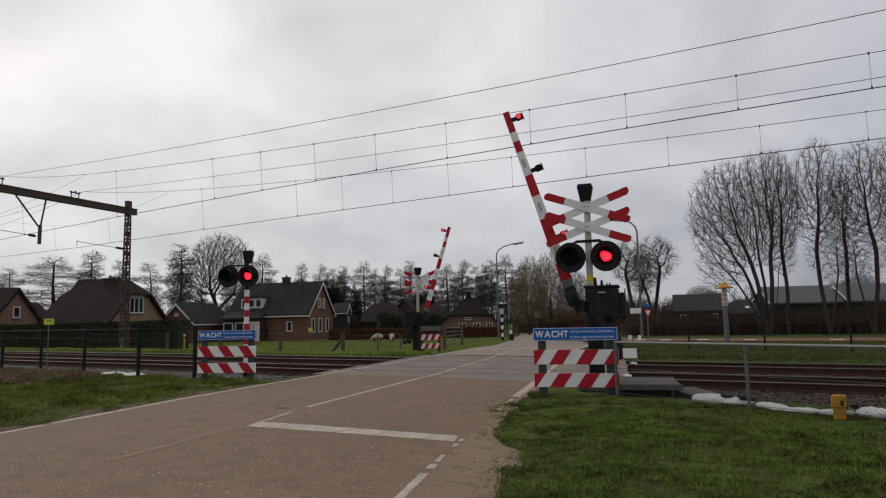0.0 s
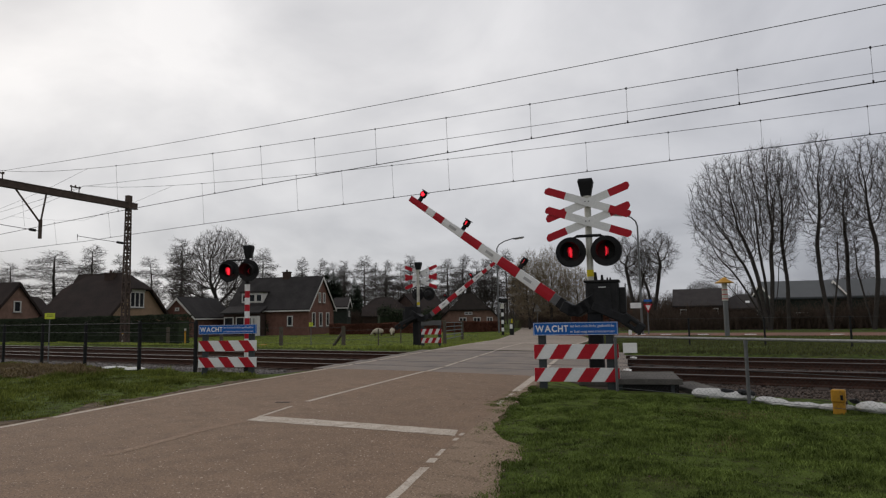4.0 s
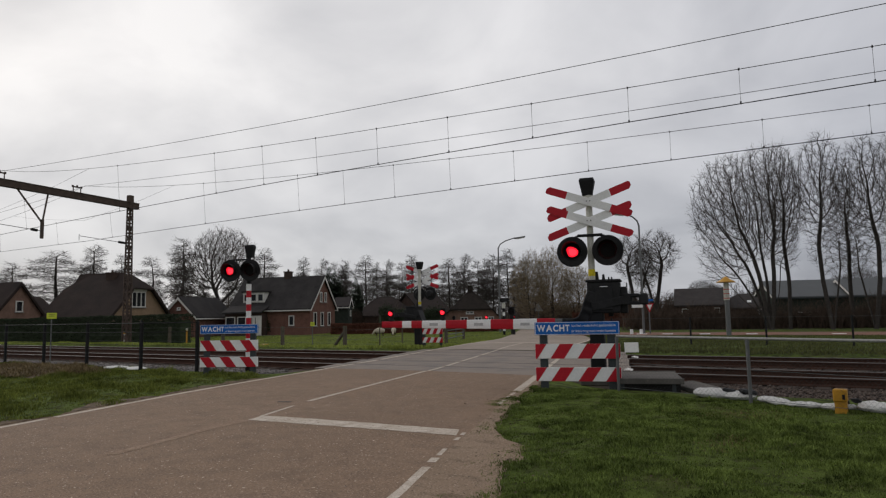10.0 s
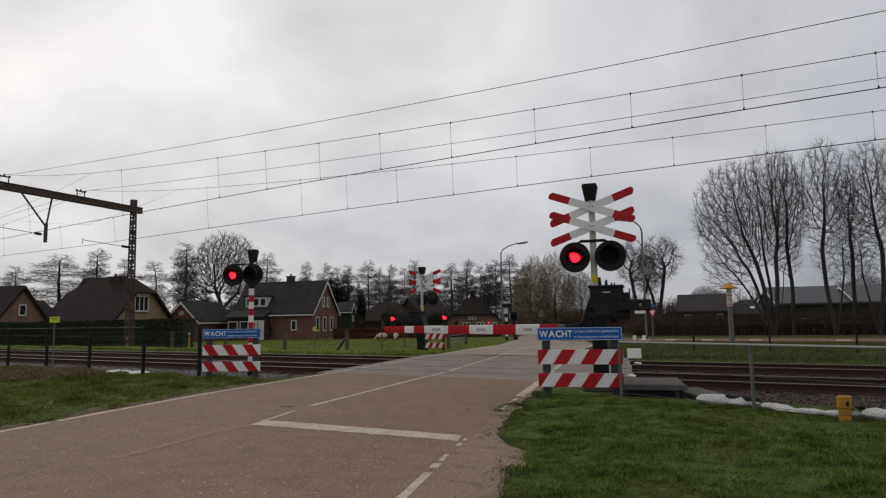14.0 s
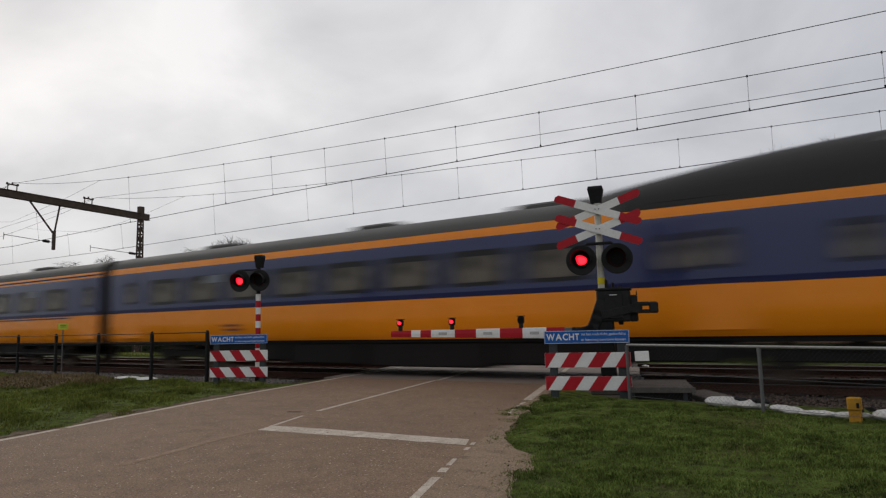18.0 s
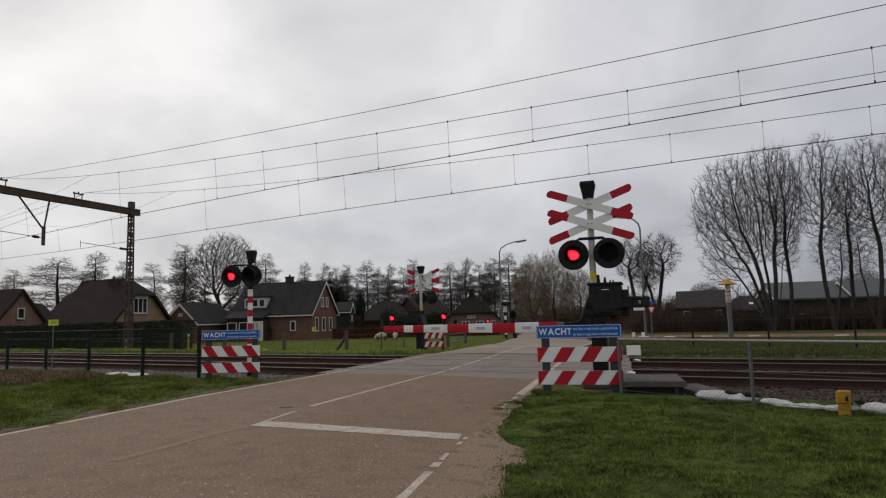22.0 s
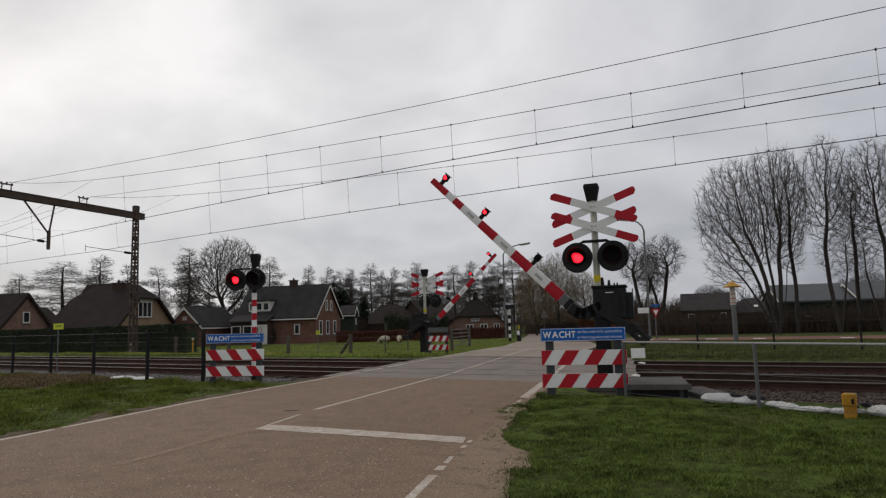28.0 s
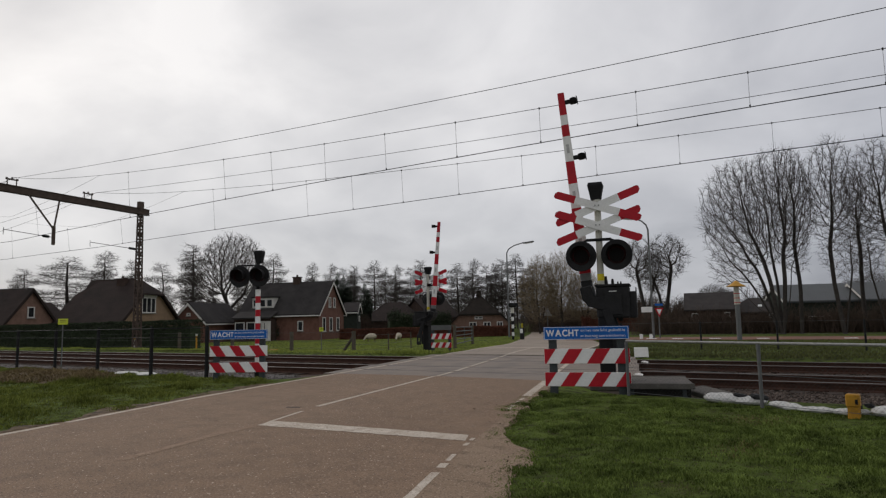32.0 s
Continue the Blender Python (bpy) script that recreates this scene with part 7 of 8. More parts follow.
# ---------------------------------------------------------------- the train
def car_shell(length, nose):
    """A lofted body, x from -length/2 to length/2; with a nose the front end is shaped as a raised driving cab."""
    m = Mesh()
    X1 = length / 2
    if nose:
        ds = [length, length * 0.8, 14, 11, 9.5, 8.5, 7.5, 6.5, 5.6, 4.8, 4.1, 3.5, 3.0, 2.8, 2.6, 2.45, 2.3, 2.1, 1.9, 1.7, 1.5, 1.3, 1.1, 0.75, 0.4, 0.15, 0.0]
    else:
        ds = [length, length * 0.75, length * 0.5, length * 0.25, 0.0]

    def roof(d):
        if not nose:
            return 3.95
        return float(np.interp(d, [0, 0.15, 0.4, 0.75, 1.1, 1.5, 1.9, 2.3, 2.6, 3.0, 3.5, 4.1, 4.8, 5.6, 6.5, 7.5, 8.5, 9.5, 40],
                               [3.44, 3.52, 3.58, 3.65, 3.71, 3.82, 4.04, 4.33, 4.53, 4.63, 4.64, 4.62, 4.58, 4.52, 4.43, 4.30, 4.15, 3.97, 3.95]))

    def halfw(d):
        if not nose:
            return 1.40
        return float(np.interp(d, [0, 0.15, 0.4, 0.75, 1.5, 3.0, 40], [0.98, 1.14, 1.24, 1.31, 1.37, 1.40, 1.40]))
    rings = []
    for d in ds:
        w, top = halfw(d), roof(d)
        side = [(w - 0.10, 0.92), (w - 0.01, 1.04), (w, 1.50), (w, 1.90), (w, 2.02), (w, 2.2), (w, 2.45), (w, 2.75), (w, 3.0), (w - 0.005, 3.16), (w - 0.01, 3.28), (w - 0.035, 3.48)]
        arc = []
        for i in range(1, 7):
            t = i / 6 * math.pi / 2
            arc.append(((w - 0.035) * math.cos(t) ** 0.75, 3.48 + (top - 3.48) * math.sin(t) ** 0.9))
        pts = side + arc
        full = [(-y, z) for y, z in pts] + [(y, z) for y, z in reversed(pts[:-1])]
        s = max(0.0, 1 - d / 3.2) if nose else 0
        ring = [(X1 - d - s * 0.55 * max(0.0, (z - 1.6) / 1.9) ** 1.4 + s * 0.0, y, z) for y, z in full]
        rings.append(ring)
    n = len(rings[0])
    for r in rings:
        m.v += r
    half_n = n // 2

    def band(k, d):
        left = k < half_n
        k = k if left else n - 2 - k
        if k >= 11:
            return 5 if nose and d < 9.0 else 2
        if k == 10:
            return 1
        if k >= 3:
            zm = (1.96, 2.11, 2.32, 2.6, 2.87, 3.08, 3.22)[k - 3]
            if nose and d < (1.45 + 1.1 * (abs(zm - 2.58) / 0.68) ** 2.4 if left else 0.35):
                return 1
            return 0 if k != 3 else 3
        return 1
    for i in range(len(ds) - 1):
        dm = (ds[i] + ds[i + 1]) / 2
        for k in range(n - 1):
            m.face((i * n + k, i * n + k + 1, (i + 1) * n + k + 1, (i + 1) * n + k), band(k, dm))
        m.face((i * n + n - 1, i * n, (i + 1) * n, (i + 1) * n + n - 1), 4)
    o = (len(ds) - 1) * n
    low = [k for k in range(n) if rings[-1][k][2] <= 3.29]
    m.face([o + k for k in range(n)], 1 if nose else 4)
    m.face([k for k in reversed(range(n))], 4)
    return m


M_T_LINE = mat("train_dark_blue_line", (0.012, 0.016, 0.075), 0.4, vary=0.08, scale=2, fine=20, bump=0.0)
M_T_PANE = mat("cab_window_glass", (0.16, 0.16, 0.165), 0.2, vary=0.2, scale=2, fine=8, bump=0.0, spec=0.5)
M_T_DOME = mat("cab_roof_dark_grey", (0.032, 0.031, 0.030), 0.6, vary=0.2, scale=1.5, fine=20, bump=0.06)
CAB, MID = 26.75, 25.8


def window_mesh(w, h):
    m = Mesh()
    pts = []
    r = 0.12
    for cx, cz, a0 in ((w / 2 - r, h / 2 - r, 0), (-w / 2 + r, h / 2 - r, 90), (-w / 2 + r, -h / 2 + r, 180), (w / 2 - r, -h / 2 + r, 270)):
        for k in range(4):
            t = radians(a0 + k * 30)
            pts.append((cx + r * math.cos(t), 0, cz + r * math.sin(t)))
    m.prism(pts, (0, 0.012, 0))
    return m


M_T_SEAL = mat("black_window_rubber", (0.018, 0.018, 0.020), 0.4, vary=0.2, scale=3, fine=30, bump=0.0, spec=0.3)


def framed_window(w, h):
    """A pane in its black rubber surround, seen from the side of the car."""
    m = window_mesh(w, h)
    inner = window_mesh(w * 0.80, h * 0.72)
    o = len(m.v)
    m.v += [(x, y - 0.006, z - 0.03) for x, y, z in inner.v]
    m.f += [tuple(i + o for i in f) for f in inner.f]
    m.m += [1] * len(inner.f)
    return m


WINDOW = framed_window(1.65, 0.84).data("train_window", [M_T_SEAL, M_T_GLASS])
SMALLWIN = framed_window(0.62, 0.76).data("door_window", [M_T_SEAL, M_T_GLASS])
VENTWIN = Mesh().box((0, 0, 0), (0.78, 0.012, 0.24), bevel=0.004).data("vent_pane", mat("vent_pane_grey", (0.20, 0.22, 0.25), 0.35, vary=0.1, bump=0))


def build_car(kind):
    nose = kind != "mid"
    L = CAB if nose else MID
    lab = {"cab": "yellow and blue train driving car with a raised black-roofed cab", "power": "yellow and blue train driving car with roof gear and pantograph",
           "mid": "yellow and blue train middle car"}[kind]
    c = thing("train_car", lab, "train", None, "cars of the passing train")
    shell = part("body_shell", car_shell(L, nose), [M_T_BLUE, M_T_YEL, M_T_GREY, M_T_LINE, M_T_DARK, M_T_DOME], c, "blue and yellow painted body shell", smooth=True)
    x0, x1 = -L / 2, L / 2 - (6.6 if nose else 0)
    n = 8 if nose else 10
    for side in (-1, 1):
        R = Matrix.Rotation(0 if side < 0 else math.pi, 4, "Z")
        for i in range(n):
            x = x0 + 3.1 + (x1 - x0 - 6.2) * i / (n - 1)
            o = part("window", WINDOW, None, shell)
            o.matrix_basis = Matrix.Translation((x, side * 1.409, 2.56)) @ R
        for x in ((x0 + 1.25, x1 - 0.75) if not nose else (x0 + 1.25, x1 + 0.1)):
            d = Mesh()
            d.box((x, side * 1.402, 1.48), (1.15, 0.03, 0.86), slot=1)
            d.box((x, side * 1.402, 2.62), (1.15, 0.03, 1.20), slot=0)
            door = part("door", d, [M_T_BLUE, M_T_YEL], shell, "plug door in body colours")
            o = part("door_window", SMALLWIN, None, shell)
            o.matrix_basis = Matrix.Translation((x, side * 1.422, 2.58)) @ R
        if nose:
            for d in (4.1, 7.2):
                o = part("door_window", SMALLWIN, None, shell)
                o.matrix_basis = Matrix.Translation((L / 2 - d, side * 1.412, 2.56)) @ R
        back = {("cab", -1): (21.1,), ("cab", 1): (21.0, 9.0), ("power", -1): (21.1,), ("power", 1): (21.0, 9.0), ("mid", -1): (4.85, 17.3), ("mid", 1): (8.5, 20.45)}[(kind, side)]
        for b in back:
            v = part("vent_pane", VENTWIN, None, shell)
            v.matrix_basis = Matrix.Translation((L / 2 - b, side * 1.424, 2.84)) @ R
        if kind == "mid":
            part("stripe_line", Mesh().box((5.5, side * 1.392, 3.375), (14.6, 0.012, 0.05)), M_T_LINE, shell, "thin dark line in the upper stripe")
            part("stripe_line", Mesh().box((4.7, side * 1.404, 1.84), (12.4, 0.012, 0.045)), M_T_LINE, shell)
        if (kind != "power" and side > 0) or (kind == "power" and side < 0):
            g = Mesh()
            g.box((L / 2 - (14.1 if kind == "mid" else 14.3 if kind == "cab" else 15.9), side * 1.408, 1.40), (0.95, 0.012, 0.32))
            part("grille", g, M_T_DARK, shell, "dark louvre in the yellow band")
        lg = Mesh()
        bx = L / 2 - (19.5 if kind == "mid" else 20.3 if side < 0 else 10.0)
        for k in range(2):
            lg.prism([(bx - 0.35 + 0.1 * k, side * 1.409, 1.42 - 0.13 * k), (bx + 0.25 + 0.1 * k, side * 1.409, 1.42 - 0.13 * k), (bx + 0.35 + 0.1 * k, side * 1.409, 1.36 - 0.13 * k),
                      (bx - 0.25 + 0.1 * k, side * 1.409, 1.36 - 0.13 * k)], (0, side * 0.006, 0))
        part("blue_emblem", lg, M_T_LINE, shell, "plain blue emblem bars")
    u = Mesh()
    u.box((0 if not nose else -0.3, 0, 0.88), (L - 0.6, 2.5, 0.14))
    part("underframe", u, M_T_DARK, c)
    for x, w, h in ((-6.2, 2.6, 0.52), (-3.4, 2.7, 0.60), (0.0, 3.8, 0.64), (3.6, 3.1, 0.56), (6.2, 1.8, 0.46)):
        e = Mesh()
        e.box((x, 0, 0.88 - h / 2), (w, 2.5, h), bevel=0.04)
        part("equipment_box", e, M_T_DARK, c)
    for bx in (-L / 2 + 4.0, L / 2 - 4.3):
        b = Mesh()
        for s in (-1, 1):
            b.box((bx, s * 1.02, 0.55), (3.4, 0.14, 0.24), bevel=0.03)
            b.box((bx, s * 1.04, 0.74), (0.9, 0.2, 0.24), bevel=0.03)
            for wx in (-1.25, 1.25):
                b.box((bx + wx, s * 1.04, 0.48), (0.42, 0.2, 0.36), bevel=0.04)
        b.box((bx, 0, 0.60), (1.2, 1.9, 0.2))
        bogie = part("bogie", b, M_T_DARK, c, "sooty bogie frame")
        for wx in (-1.25, 1.25):
            w = Mesh()
            for s in (-1, 1):
                w.lathe([(0.0, s * 0.69), (0.40, s * 0.69), (0.47, s * 0.68), (0.45, s * 0.82), (0.0, s * 0.82)], (bx + wx, 0, 0.455), "y", 20)
            w.cyl((bx + wx, -0.7, 0.455), (bx + wx, 0.7, 0.455), 0.08, seg=8)
            part("wheelset", w, M_T_STEEL, bogie)
    ga = Mesh()
    ga.box((-L / 2 - 0.16, 0, 2.27), (0.5, 2.55, 2.75), bevel=0.12)
    part("gangway", ga, M_T_DARK, c, "black rubber gangway bellows")
    if not nose:
        ga = Mesh()
        ga.box((L / 2 + 0.16, 0, 2.27), (0.5, 2.55, 2.75), bevel=0.12)
        part("gangway", ga, M_T_DARK, c)
    for x in ((-7, 0, 7) if not nose else (-8.5, -2.0, 3.0)):
        a = Mesh()
        a.box((x, 0, 3.98), (1.5, 1.3, 0.16), bevel=0.05)
        part("roof_ventilator", a, M_T_GREY, c)
    if nose:
        f = Mesh()
        f.prism([(L / 2 - 3.4, -1.22, 0.86), (L / 2 - 0.1, -1.22, 0.95), (L / 2 + 0.12, -1.22, 0.62), (L / 2 - 0.15, -1.22, 0.22), (L / 2 - 1.6, -1.22, 0.20)], (0, 2.44, 0))
        f.box((L / 2 + 0.15, 0, 0.62), (0.5, 0.4, 0.35), bevel=0.05)
        part("coupler_skirt", f, M_T_DARK, c, "black coupler and snow plough")
        for s in (-1, 1):
            h = Mesh()
            h.lathe([(0.0, 0.03), (0.10, 0.02), (0.11, -0.05)], (L / 2 - 0.02, s * 0.72, 1.32), "x", 14)
            part("headlight", h, M_WHITE, c)
            k = Mesh()
            k.box((L / 2 - 1.25, s * 1.352, 1.34), (0.5, 0.04, 0.36))
            part("step_recess", k, M_T_DARK, c)
            part("cab_vent", Mesh().box((L / 2 - 1.2, s * 1.345, 3.02), (0.36, 0.05, 0.20)), M_T_DARK, c)
            wv = Mesh()
            xn = L / 2
            wv.prism([(xn - 2.45, s * 1.13, 4.00), (xn - 2.60, s * 0.98, 4.30), (xn - 3.3, s * 0.98, 4.36), (xn - 4.3, s * 1.13, 4.04)], (0, s * 0.06, 0.02))
            part("cab_side_window", wv, M_T_PANE, c, "pale cab side window")
            lv = Mesh()
            for i in range(6):
                lv.box((xn - 6.6, s * (1.33 - 0.02 * i), 3.60 + 0.05 * i), (1.7, 0.04, 0.022))
            part("louvre", lv, M_T_DARK, c)
        ws = Mesh()
        ws.box((L / 2 - 1.95, 0, 4.12), (0.04, 1.7, 0.42), Matrix.Rotation(radians(-52), 3, "Y"), bevel=0.01)
        part("windscreen", ws, M_T_GLASS, c, "raked cab windscreen")
        fd = Mesh()
        fd.box((L / 2 - 0.03, 0, 2.15), (0.04, 0.9, 2.0), Matrix.Rotation(radians(-9), 3, "Y"), bevel=0.015)
        part("front_door", fd, M_T_YEL, c)
    if kind == "power":
        xj = -L / 2
        e = Mesh()
        for x, w, h in ((4.4, 1.0, 0.26), (5.6, 1.1, 0.18), (6.6, 0.9, 0.34), (7.6, 0.8, 0.26)):
            e.box((xj + x, 0, 3.95 + h / 2), (w, 1.5, h), bevel=0.05)
        for x in (3.2, 4.0, 5.0, 6.2, 7.3):
            for s in (-0.6, 0.6):
                e.cyl((xj + x, s, 3.9), (xj + x, s, 4.28), 0.05, 0.03, seg=8)
        part("roof_gear", e, M_T_DARK, c, "black high-voltage roof gear")
        p = Mesh()
        base, knee, head = (xj + 4.1, 4.22), (xj + 2.2, 4.80), (xj + 3.7, 5.44)
        for s in (-0.35, 0.35):
            p.cyl((base[0], s, base[1]), (knee[0], s * 0.8, knee[1]), 0.035, seg=6)
            p.cyl((knee[0], s * 0.8, knee[1]), (head[0], s * 0.5, head[1]), 0.028, seg=6)
        p.box((xj + 3.7, 0, 4.14), (1.6, 1.1, 0.06))
        pan = part("pantograph", p, M_T_DARK, c, "raised single-arm pantograph")
        hd = Mesh()
        for dx in (-0.2, 0.2):
            hd.tube([(head[0] + dx, -0.85, 5.36), (head[0] + dx, -0.55, 5.50), (head[0] + dx, 0.55, 5.50), (head[0] + dx, 0.85, 5.36)], 0.025, 6)
        part("contact_strip", hd, M_T_DARK, pan)
    return c


TRAIN = []           # car, distance of its middle behind the leading nose, facing backwards
car_cab, car_power, car_mid = build_car("cab"), build_car("power"), build_car("mid")
for ob, back, turned in ((car_cab, CAB / 2, 0), (car_mid, 27.1 + 13.25, 0), (car_power, 80.7 - CAB / 2, 1)):
    TRAIN.append((ob, back, turned))
for src, back, turned in ((car_power, 80.7 + CAB / 2, 0), (car_mid, 80.7 + 40.35, 1), (car_cab, 161.4 - CAB / 2, 1)):
    TRAIN.append((copy_thing(src, pose(-700 - back, 14.68, 0)), back, turned))
NOSE = [(0, -719.0), (17.0, -36.0), (17.5, -16.1), (18.0, 4.1), (18.5, 24.3), (19.0, 44.7), (19.5, 64.6), (20.0, 83.5), (20.5, 103.9), (21.0, 123.6),
        (21.5, 144.2), (22.0, 164.4), (32.0, 566.0)]

# ---------------------------------------------------------------- grass and litter
OUTER = [(-5, 0.3), (0, -0.95), (2.5, -1.55), (3.6, -2.05), (4.2, -2.34), (4.75, -2.50), (5.2, -2.62), (5.9, -2.86), (6.25, -3.30), (6.65, -3.64), (7.5, -3.97), (8.5, -4.31), (9.8, -4.70), (10.6, -4.85)]


def blades(name, label, x, y, z, height, width, seed, material, lean=0.5):
    rng = np.random.default_rng(seed)
    n = len(x)
    a = rng.uniform(0, 6.283, n)
    k = rng.uniform(0.15, 1.0, n) * lean * height
    dx, dy = np.cos(a) * k, np.sin(a) * k
    b = rng.uniform(0, 6.283, n)
    wx, wy = np.cos(b) * width, np.sin(b) * width
    p = np.stack([x, y, z - 0.01], -1)
    w = np.stack([wx, wy, 0 * wx], -1)
    mid = p + np.stack([dx * 0.32, dy * 0.32, height * 0.6], -1)
    tip = p + np.stack([dx, dy, height * (1 - 0.25 * (k / np.maximum(height, 1e-3)))], -1)
    v = np.stack([p - w, p + w, mid - w * 0.75, mid + w * 0.75, tip], 1)
    f = np.array([(0, 1, 3), (0, 3, 2), (2, 3, 4)])
    faces = f[None] + (np.arange(n) * 5)[:, None, None]
    ob = new(name, raw_mesh(name, v.reshape(-1, 3), faces.reshape(-1, 3), material))
    return tagged(ob, label, "grass", kind="stuff")


def scatter(n, x0, x1, y0, y1, seed, power=1.0):
    rng = np.random.default_rng(seed)
    y = y0 + (y1 - y0) * rng.random(n) ** power
    return rng.uniform(x0, x1, n), y, rng


def zs(x, y):
    return np.array([ground_z(a, b) for a, b in zip(x, y)])


def lawns():
    # verge in front of the fence: short, lush, tufted
    x, y, rng = scatter(330000, -4.9, 1.6, 2.6, 10.7, 1, 1.15)
    edge = np.interp(y, [p[0] for p in OUTER], [p[1] for p in OUTER]) + 0.35 * (vnoise(x, y, 2.0, 41) - 0.5) + 0.25 * (vnoise(x, y, 9.0, 42) - 0.5) - 0.18
    clump = vnoise(x, y, 2.2, 3) * 0.6 + vnoise(x, y, 6.5, 4) * 0.4
    fade = np.clip((x - edge) / 0.5, 0, 1)
    bare = np.clip((vnoise(x, y, 0.8, 43) - 0.80) / 0.1, 0, 1)
    keep = (x > edge) & (rng.random(len(x)) < (0.30 + 0.7 * fade) * (0.35 + 0.85 * clump) * (1 - 0.6 * bare))
    keep &= ~((y > 10.0) & (x > -3.2))
    x, y, clump, fade = x[keep], y[keep], clump[keep], fade[keep]
    h = (0.018 + 0.080 * clump ** 2.2) * (0.5 + 0.5 * fade) * np.random.default_rng(5).uniform(0.6, 1.35, len(x))
    z = np.where(fade < 0.75, np.maximum(zs(x, y), 0.0), zs(x, y))
    brown = vnoise(x, y, 0.9, 8) + 0.35 * np.random.default_rng(6).random(len(x))
    s = brown > 1.17
    blades("verge_grass", "lush tufted green grass of the near verge", x[~s], y[~s], z[~s], h[~s], 0.0030 + 0.0006 * y[~s] / 4, 11, M_GRASS, 1.1)
    blades("verge_straw", "dry straw among the verge grass", x[s], y[s], z[s], h[s] * 0.8, 0.0032 + 0.0005 * y[s] / 4, 12, M_STRAW, 0.9)
    # left verge between the road and the fence
    x, y, rng = scatter(240000, -33, -8.6, 3.4, 11.2, 2, 0.9)
    lim = np.interp(y, [p[0] for p in ROAD_LEFT], [p[1] for p in ROAD_LEFT]) - 0.16 + 0.06 * np.sin(y * 5.1 + x)
    clump = vnoise(x, y, 1.6, 13) * 0.6 + vnoise(x, y, 5.0, 14) * 0.4
    back = 10.62 + 0.035 * np.clip(-14 - x, 0, 12) + 0.5 * (vnoise(x, y, 1.2, 45) - 0.5)
    keep = (x < lim - 0.08 - 0.32 * vnoise(x, y, 3.0, 44)) & (y < back) & (x > -2.5 * y - 3) & (rng.random(len(x)) < 0.35 + 1.0 * clump)
    x, y, clump, lim = x[keep], y[keep], clump[keep], lim[keep]
    d = np.clip((lim - x) / 1.2, 0, 1)
    h = (0.026 + 0.20 * clump ** 3.0) * (0.35 + 0.65 * d) * np.random.default_rng(15).uniform(0.6, 1.3, len(x))
    z = zs(x, y)
    heap = np.exp(-(((x + 18.2) / 2.6) ** 2 + ((y - 9.0) / 0.95) ** 2)) * 1.3 + 0.8 * np.clip((y - 9.7) / 0.8, 0, 1) * np.clip((-17.5 - x) / 2, 0, 1) * (vnoise(x, y, 0.7, 19) > 0.55)
    s = heap + 0.25 * np.random.default_rng(16).random(len(x)) > 0.62
    blades("verge_grass", "rough green grass beside the far lane", x[~s], y[~s], z[~s], h[~s], 0.0062, 17, M_LEFTGRASS, 0.9)
    blades("verge_straw", "withered brown grass and reeds by the fence", x[s], y[s], z[s] + 0.16 * np.clip(heap[s], 0, 1) * np.random.default_rng(46).random(int(s.sum())), h[s] * 1.0, 0.0065, 18, M_STRAW, 1.3)
    # beyond the tracks
    x, y, rng = scatter(120000, -62, -14.5, 21.2, 58, 21, 1.4)
    lim = np.interp(y, [p[0] for p in ROAD_LEFT], [p[1] for p in ROAD_LEFT]) - 0.3
    clump = vnoise(x, y, 0.5, 23) * 0.5 + vnoise(x, y, 2.0, 24) * 0.5
    keep = (x < lim) & (x > -2.4 * y) & (rng.random(len(x)) < 0.3 + 0.8 * clump)
    x, y, clump = x[keep], y[keep], clump[keep]
    blades("pasture_grass", "short green pasture grass beyond the railway", x, y, zs(x, y), (0.03 + 0.06 * clump) * (1 + 1.4 * (y < 25)), 0.018, 25, M_PASTURE)
    x, y, rng = scatter(70000, -19, 3.5, 21.2, 48.5, 31, 1.5)
    lim = np.interp(y, [p[0] for p in ROAD_RIGHT], [p[1] for p in ROAD_RIGHT]) + 0.3
    clump = vnoise(x, y, 0.5, 33) * 0.5 + vnoise(x, y, 2.0, 34) * 0.5
    keep = (x > lim) & (rng.random(len(x)) < 0.3 + 0.8 * clump)
    x, y, clump = x[keep], y[keep], clump[keep]
    blades("far_verge_grass", "rough green verge between tracks and side road", x, y, zs(x, y), 0.05 + 0.11 * clump, 0.015, 35, M_GRASSFAR)


lawns()


def litter():
    """Dead leaves and grit strewn over shoulder and verge."""
    rng = np.random.default_rng(77)
    n = 600
    y = rng.uniform(3, 10, n)
    edge = np.interp(y, [p[0] for p in OUTER], [p[1] for p in OUTER])
    x = edge + rng.normal(-0.05, 0.35, n)
    near = rng.random(n) < 0.35
    x = np.where(near, edge + rng.uniform(0, 3.2, n), x)
    c = np.stack([x, y, np.full(n, 0.018) + near * 0.02], -1)
    a = rng.normal(size=(n, 3)) * np.array([1, 1, 0.25])
    b = rng.normal(size=(n, 3)) * np.array([1, 1, 0.25])
    s = rng.uniform(0.006, 0.015, n)[:, None]
    a *= s / np.linalg.norm(a, axis=1, keepdims=True)
    b *= s * 0.7 / np.linalg.norm(b, axis=1, keepdims=True)
    v = np.stack([c - a, c + b, c + a, c - b], 1)
    ob = new("leaf_litter", raw_mesh("leaf_litter", v.reshape(-1, 3), np.arange(n * 4).reshape(-1, 4), M_SHRUB))
    tagged(ob, "dead brown leaves and grit on the shoulder", "leaf litter", kind="stuff")


litter()


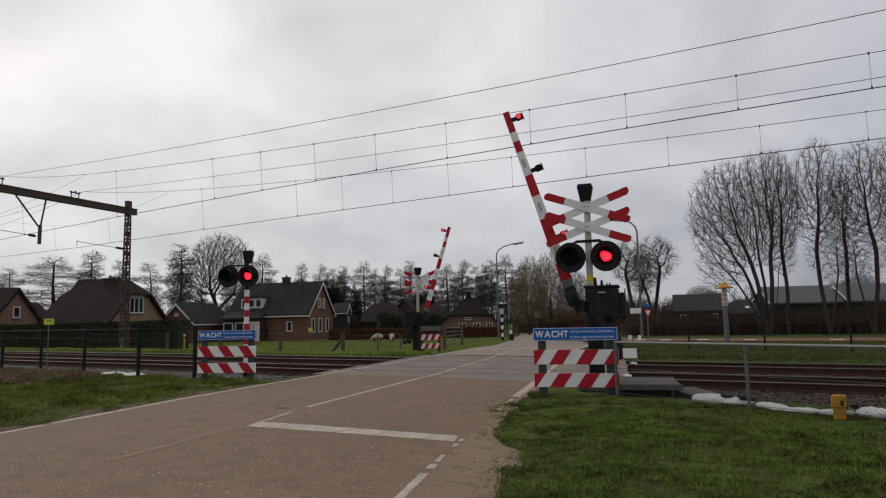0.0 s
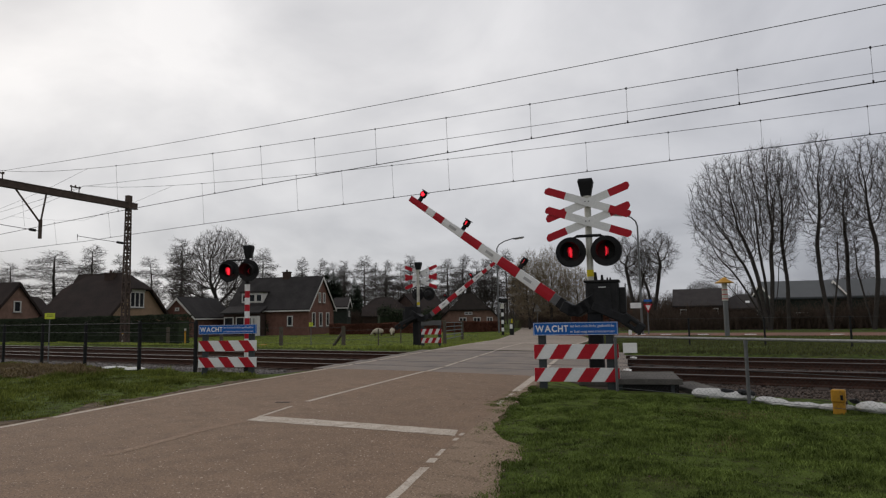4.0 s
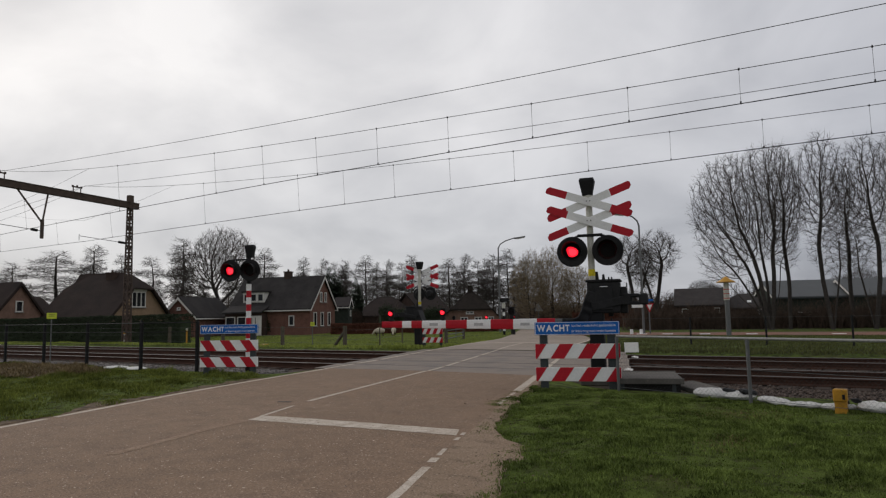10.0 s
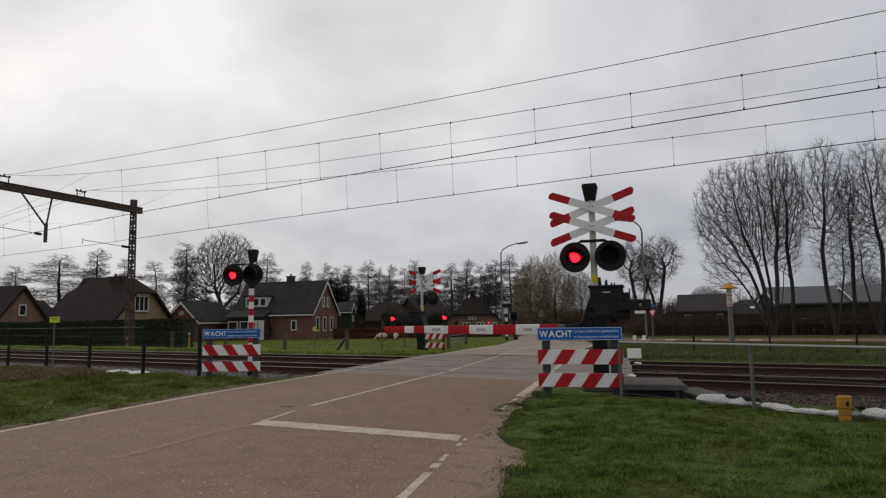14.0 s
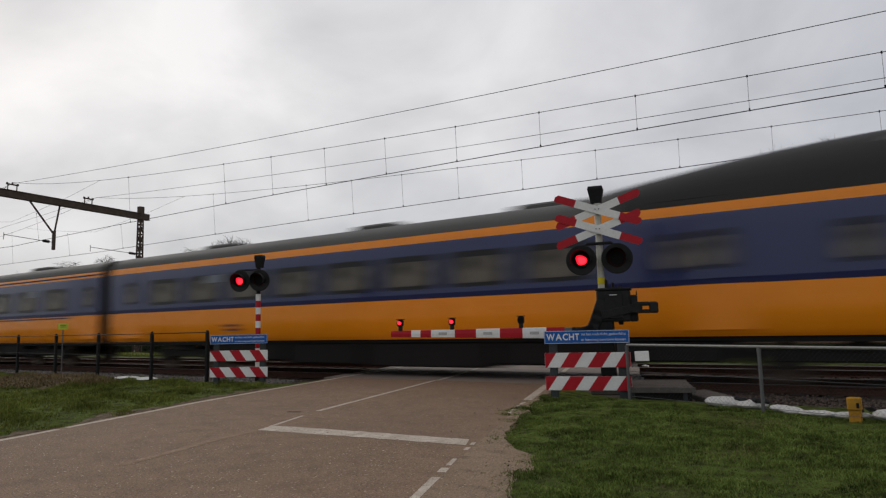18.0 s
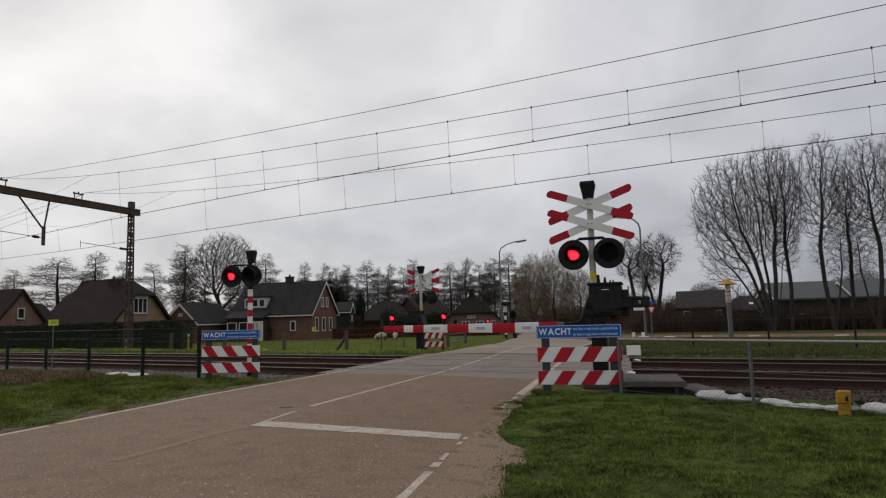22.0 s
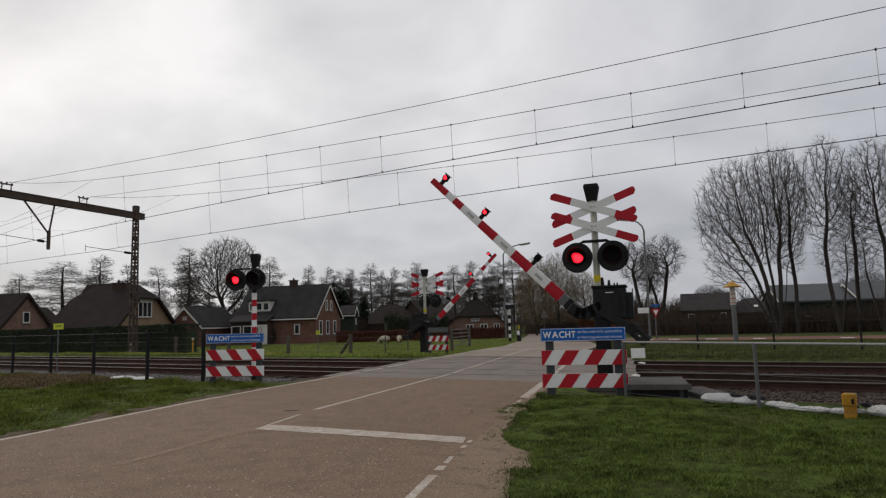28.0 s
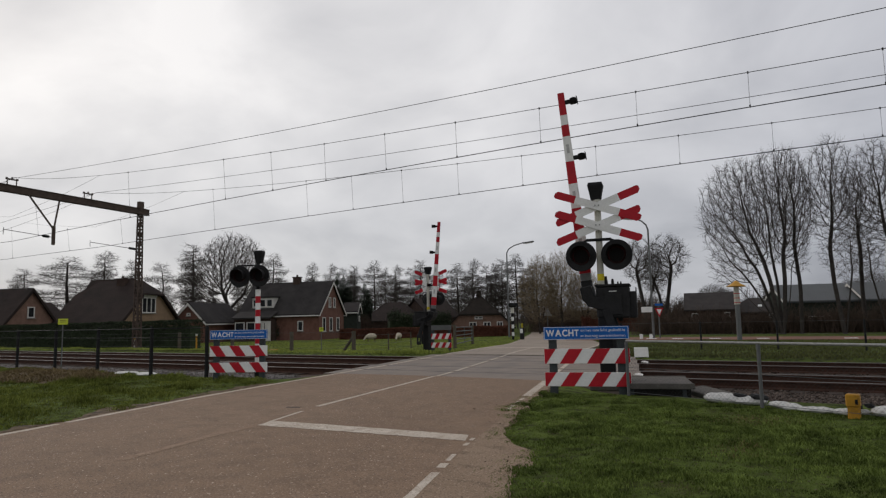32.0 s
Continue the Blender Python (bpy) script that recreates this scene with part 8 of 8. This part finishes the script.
def soil_strip(name, label, table, side, y0, y1, width, seed):
    """Bare brown soil where the verge meets the carriageway, following the ground."""
    m = Mesh()
    N = int((y1 - y0) / 0.09)
    for i in range(N + 1):
        y = y0 + (y1 - y0) * i / N
        a = float(np.interp(y, [p[0] for p in table], [p[1] for p in table]))
        w = width * (0.65 + 0.8 * noise.noise((y * 0.9, seed, 0)) + 0.5 * noise.noise((y * 3.7, seed, 5)))
        for k in range(6):
            x = a + side * (-0.12 + (0.12 + max(0.08, w)) * k / 5)
            m.v.append((x, y, ground_z(x, y) + (0.012 if 0 < k < 5 else -0.02)))
    for i in range(N):
        for k in range(5):
            o = i * 6 + k
            m.face((o, o + 1, o + 7, o + 6))
    solo(name, m, M_DIRT, label, "soil", kind="structure", smooth=True)


soil_strip("verge_soil", "bare brown soil beside the worn edge line", [(y, x - 0.12) for y, x in ROAD_LEFT], -1, 2.5, 10.8, 0.75, 9)


def compost_heap():
    """A low mat of brown withered stalks on the verge."""
    m = Mesh()
    n, k = 22, 12
    for i in range(n + 1):
        for j in range(k + 1):
            u, v = i / n * 2 - 1, j / k * 2 - 1
            x, y = -17.9 + 1.9 * u - 0.25 * v, 8.75 + 0.85 * v
            q = max(0.0, 1 - u * u) * max(0.0, 1 - v * v)
            m.v.append((x, y, ground_z(x, y) - 0.03 + 0.15 * q ** 0.6 + 0.09 * noise.noise((x * 3, y * 3, 1)) * q ** 0.4))
    for i in range(n):
        for j in range(k):
            o = i * (k + 1) + j
            m.face((o, o + k + 1, o + k + 2, o + 1))
    solo("withered_mound", m, M_DIRT, "low brown heap of withered stalks on the verge", "heap", smooth=True)
    rng = np.random.default_rng(91)
    k = 5200
    u, v = rng.uniform(-1, 1, k), rng.uniform(-1, 1, k)
    ok = u * u + v * v < 1
    u, v = u[ok], v[ok]
    x, y = -17.9 + 2.0 * u - 0.25 * v, 8.75 + 0.95 * v
    q = np.clip(1 - u * u, 0, 1) * np.clip(1 - v * v, 0, 1)
    blades("mound_stalks", "matted brown stalks lying on the mound", x, y, zs(x, y) - 0.03 + 0.15 * q ** 0.6, rng.uniform(0.03, 0.12, len(x)), 0.008, 92, M_STRAW, 2.2)


compost_heap()

# ---------------------------------------------------------------- what moves
GATE_ROWS = [(0, 72.4), (0.5, 67.3), (1, 62.8), (1.5, 58.0), (2, 53.7), (2.5, 49.5), (3, 45.3), (3.5, 40.9), (4.5, 32.2), (5.5, 23.9), (6, 20.4), (6.5, 15.9), (7, 12.0),
             (7.5, 8.5), (8, 5.0), (8.5, 2.3), (9, 0.8), (9.5, 0.6), (12, 0.6), (25.0, 0.6), (25.4, 1.4), (26.0, 9.0), (27.0, 27.5), (27.5, 36.0), (28, 44.7), (28.3, 48.8), (28.6, 53.8),
             (29, 59.7), (29.5, 67.0), (30, 75.6), (30.3, 80.0), (30.6, 83.4), (31, 84.8), (32, 84.8)]
PERIOD, R_MID, R_HALF, L_DARK, DARK_AT = 0.6715, 0.08, 0.128, (-0.11, 0.08), 30.42


def lit(phase, t):
    if t > DARK_AT:
        return False
    if phase < 0:
        return True
    dt = (t - R_MID + PERIOD / 2) % PERIOD - PERIOD / 2
    return abs(dt) < R_HALF if phase == 1 else not L_DARK[0] < dt < L_DARK[1]


def motions():
    walk(near_gate, [(t, gate_pose(NEAR_PIVOT, 193.8, a)) for t, a in GATE_ROWS])
    walk(far_gate, [(t, gate_pose(FAR_PIVOT, 13.8, a)) for t, a in GATE_ROWS])
    # one sheep ambles along the pasture as the gates open
    for ob, rows in ((flock[0], ((0, -36.6, 47.55, 205), (27.5, -36.6, 47.55, 205), (29.5, -37.1, 47.1, 212), (32, -37.8, 46.6, 214))),
                     (flock[1], ((0, -35.6, 48.3, 300), (28, -35.6, 48.3, 300), (32, -35.85, 48.1, 285)))):
        walk(ob, [(t, pose(x, y, -0.5, 0, 0, rz)) for t, x, y, rz in rows])
    for ob, back, turned in TRAIN:
        walk(ob, [(t, pose(x - back, 14.68, 0, 0, 0, 180 * turned)) for t, x in NOSE])
    # flashing lamps: the lens disc turns its lit face out and in again
    for ob, base, phase in FLASH:
        if ob.parent.parent is far_signal or (ob.parent.parent and ob.parent.parent is far_signal):
            ob.matrix_basis = base @ Matrix.Rotation(math.pi, 4, "Z")
            continue
        on = lit(phase, 0.0)
        angle = 0 if on else 180
        rows = [(0.0, angle)]
        for f in range(2, 32 * FPS - 2):
            now = lit(phase, f / FPS)
            if now != on:
                on = now
                g = max(f - 1, round(rows[-1][0] * FPS) + 1)
                rows += [((g + k) / FPS, angle + turn) for k, turn in enumerate((0, 88, 176, 180))]
                angle += 180
        rows.append((32.0, angle))
        walk(ob, [(t, base @ Matrix.Rotation(radians(a), 4, "Z")) for t, a in rows])


motions()
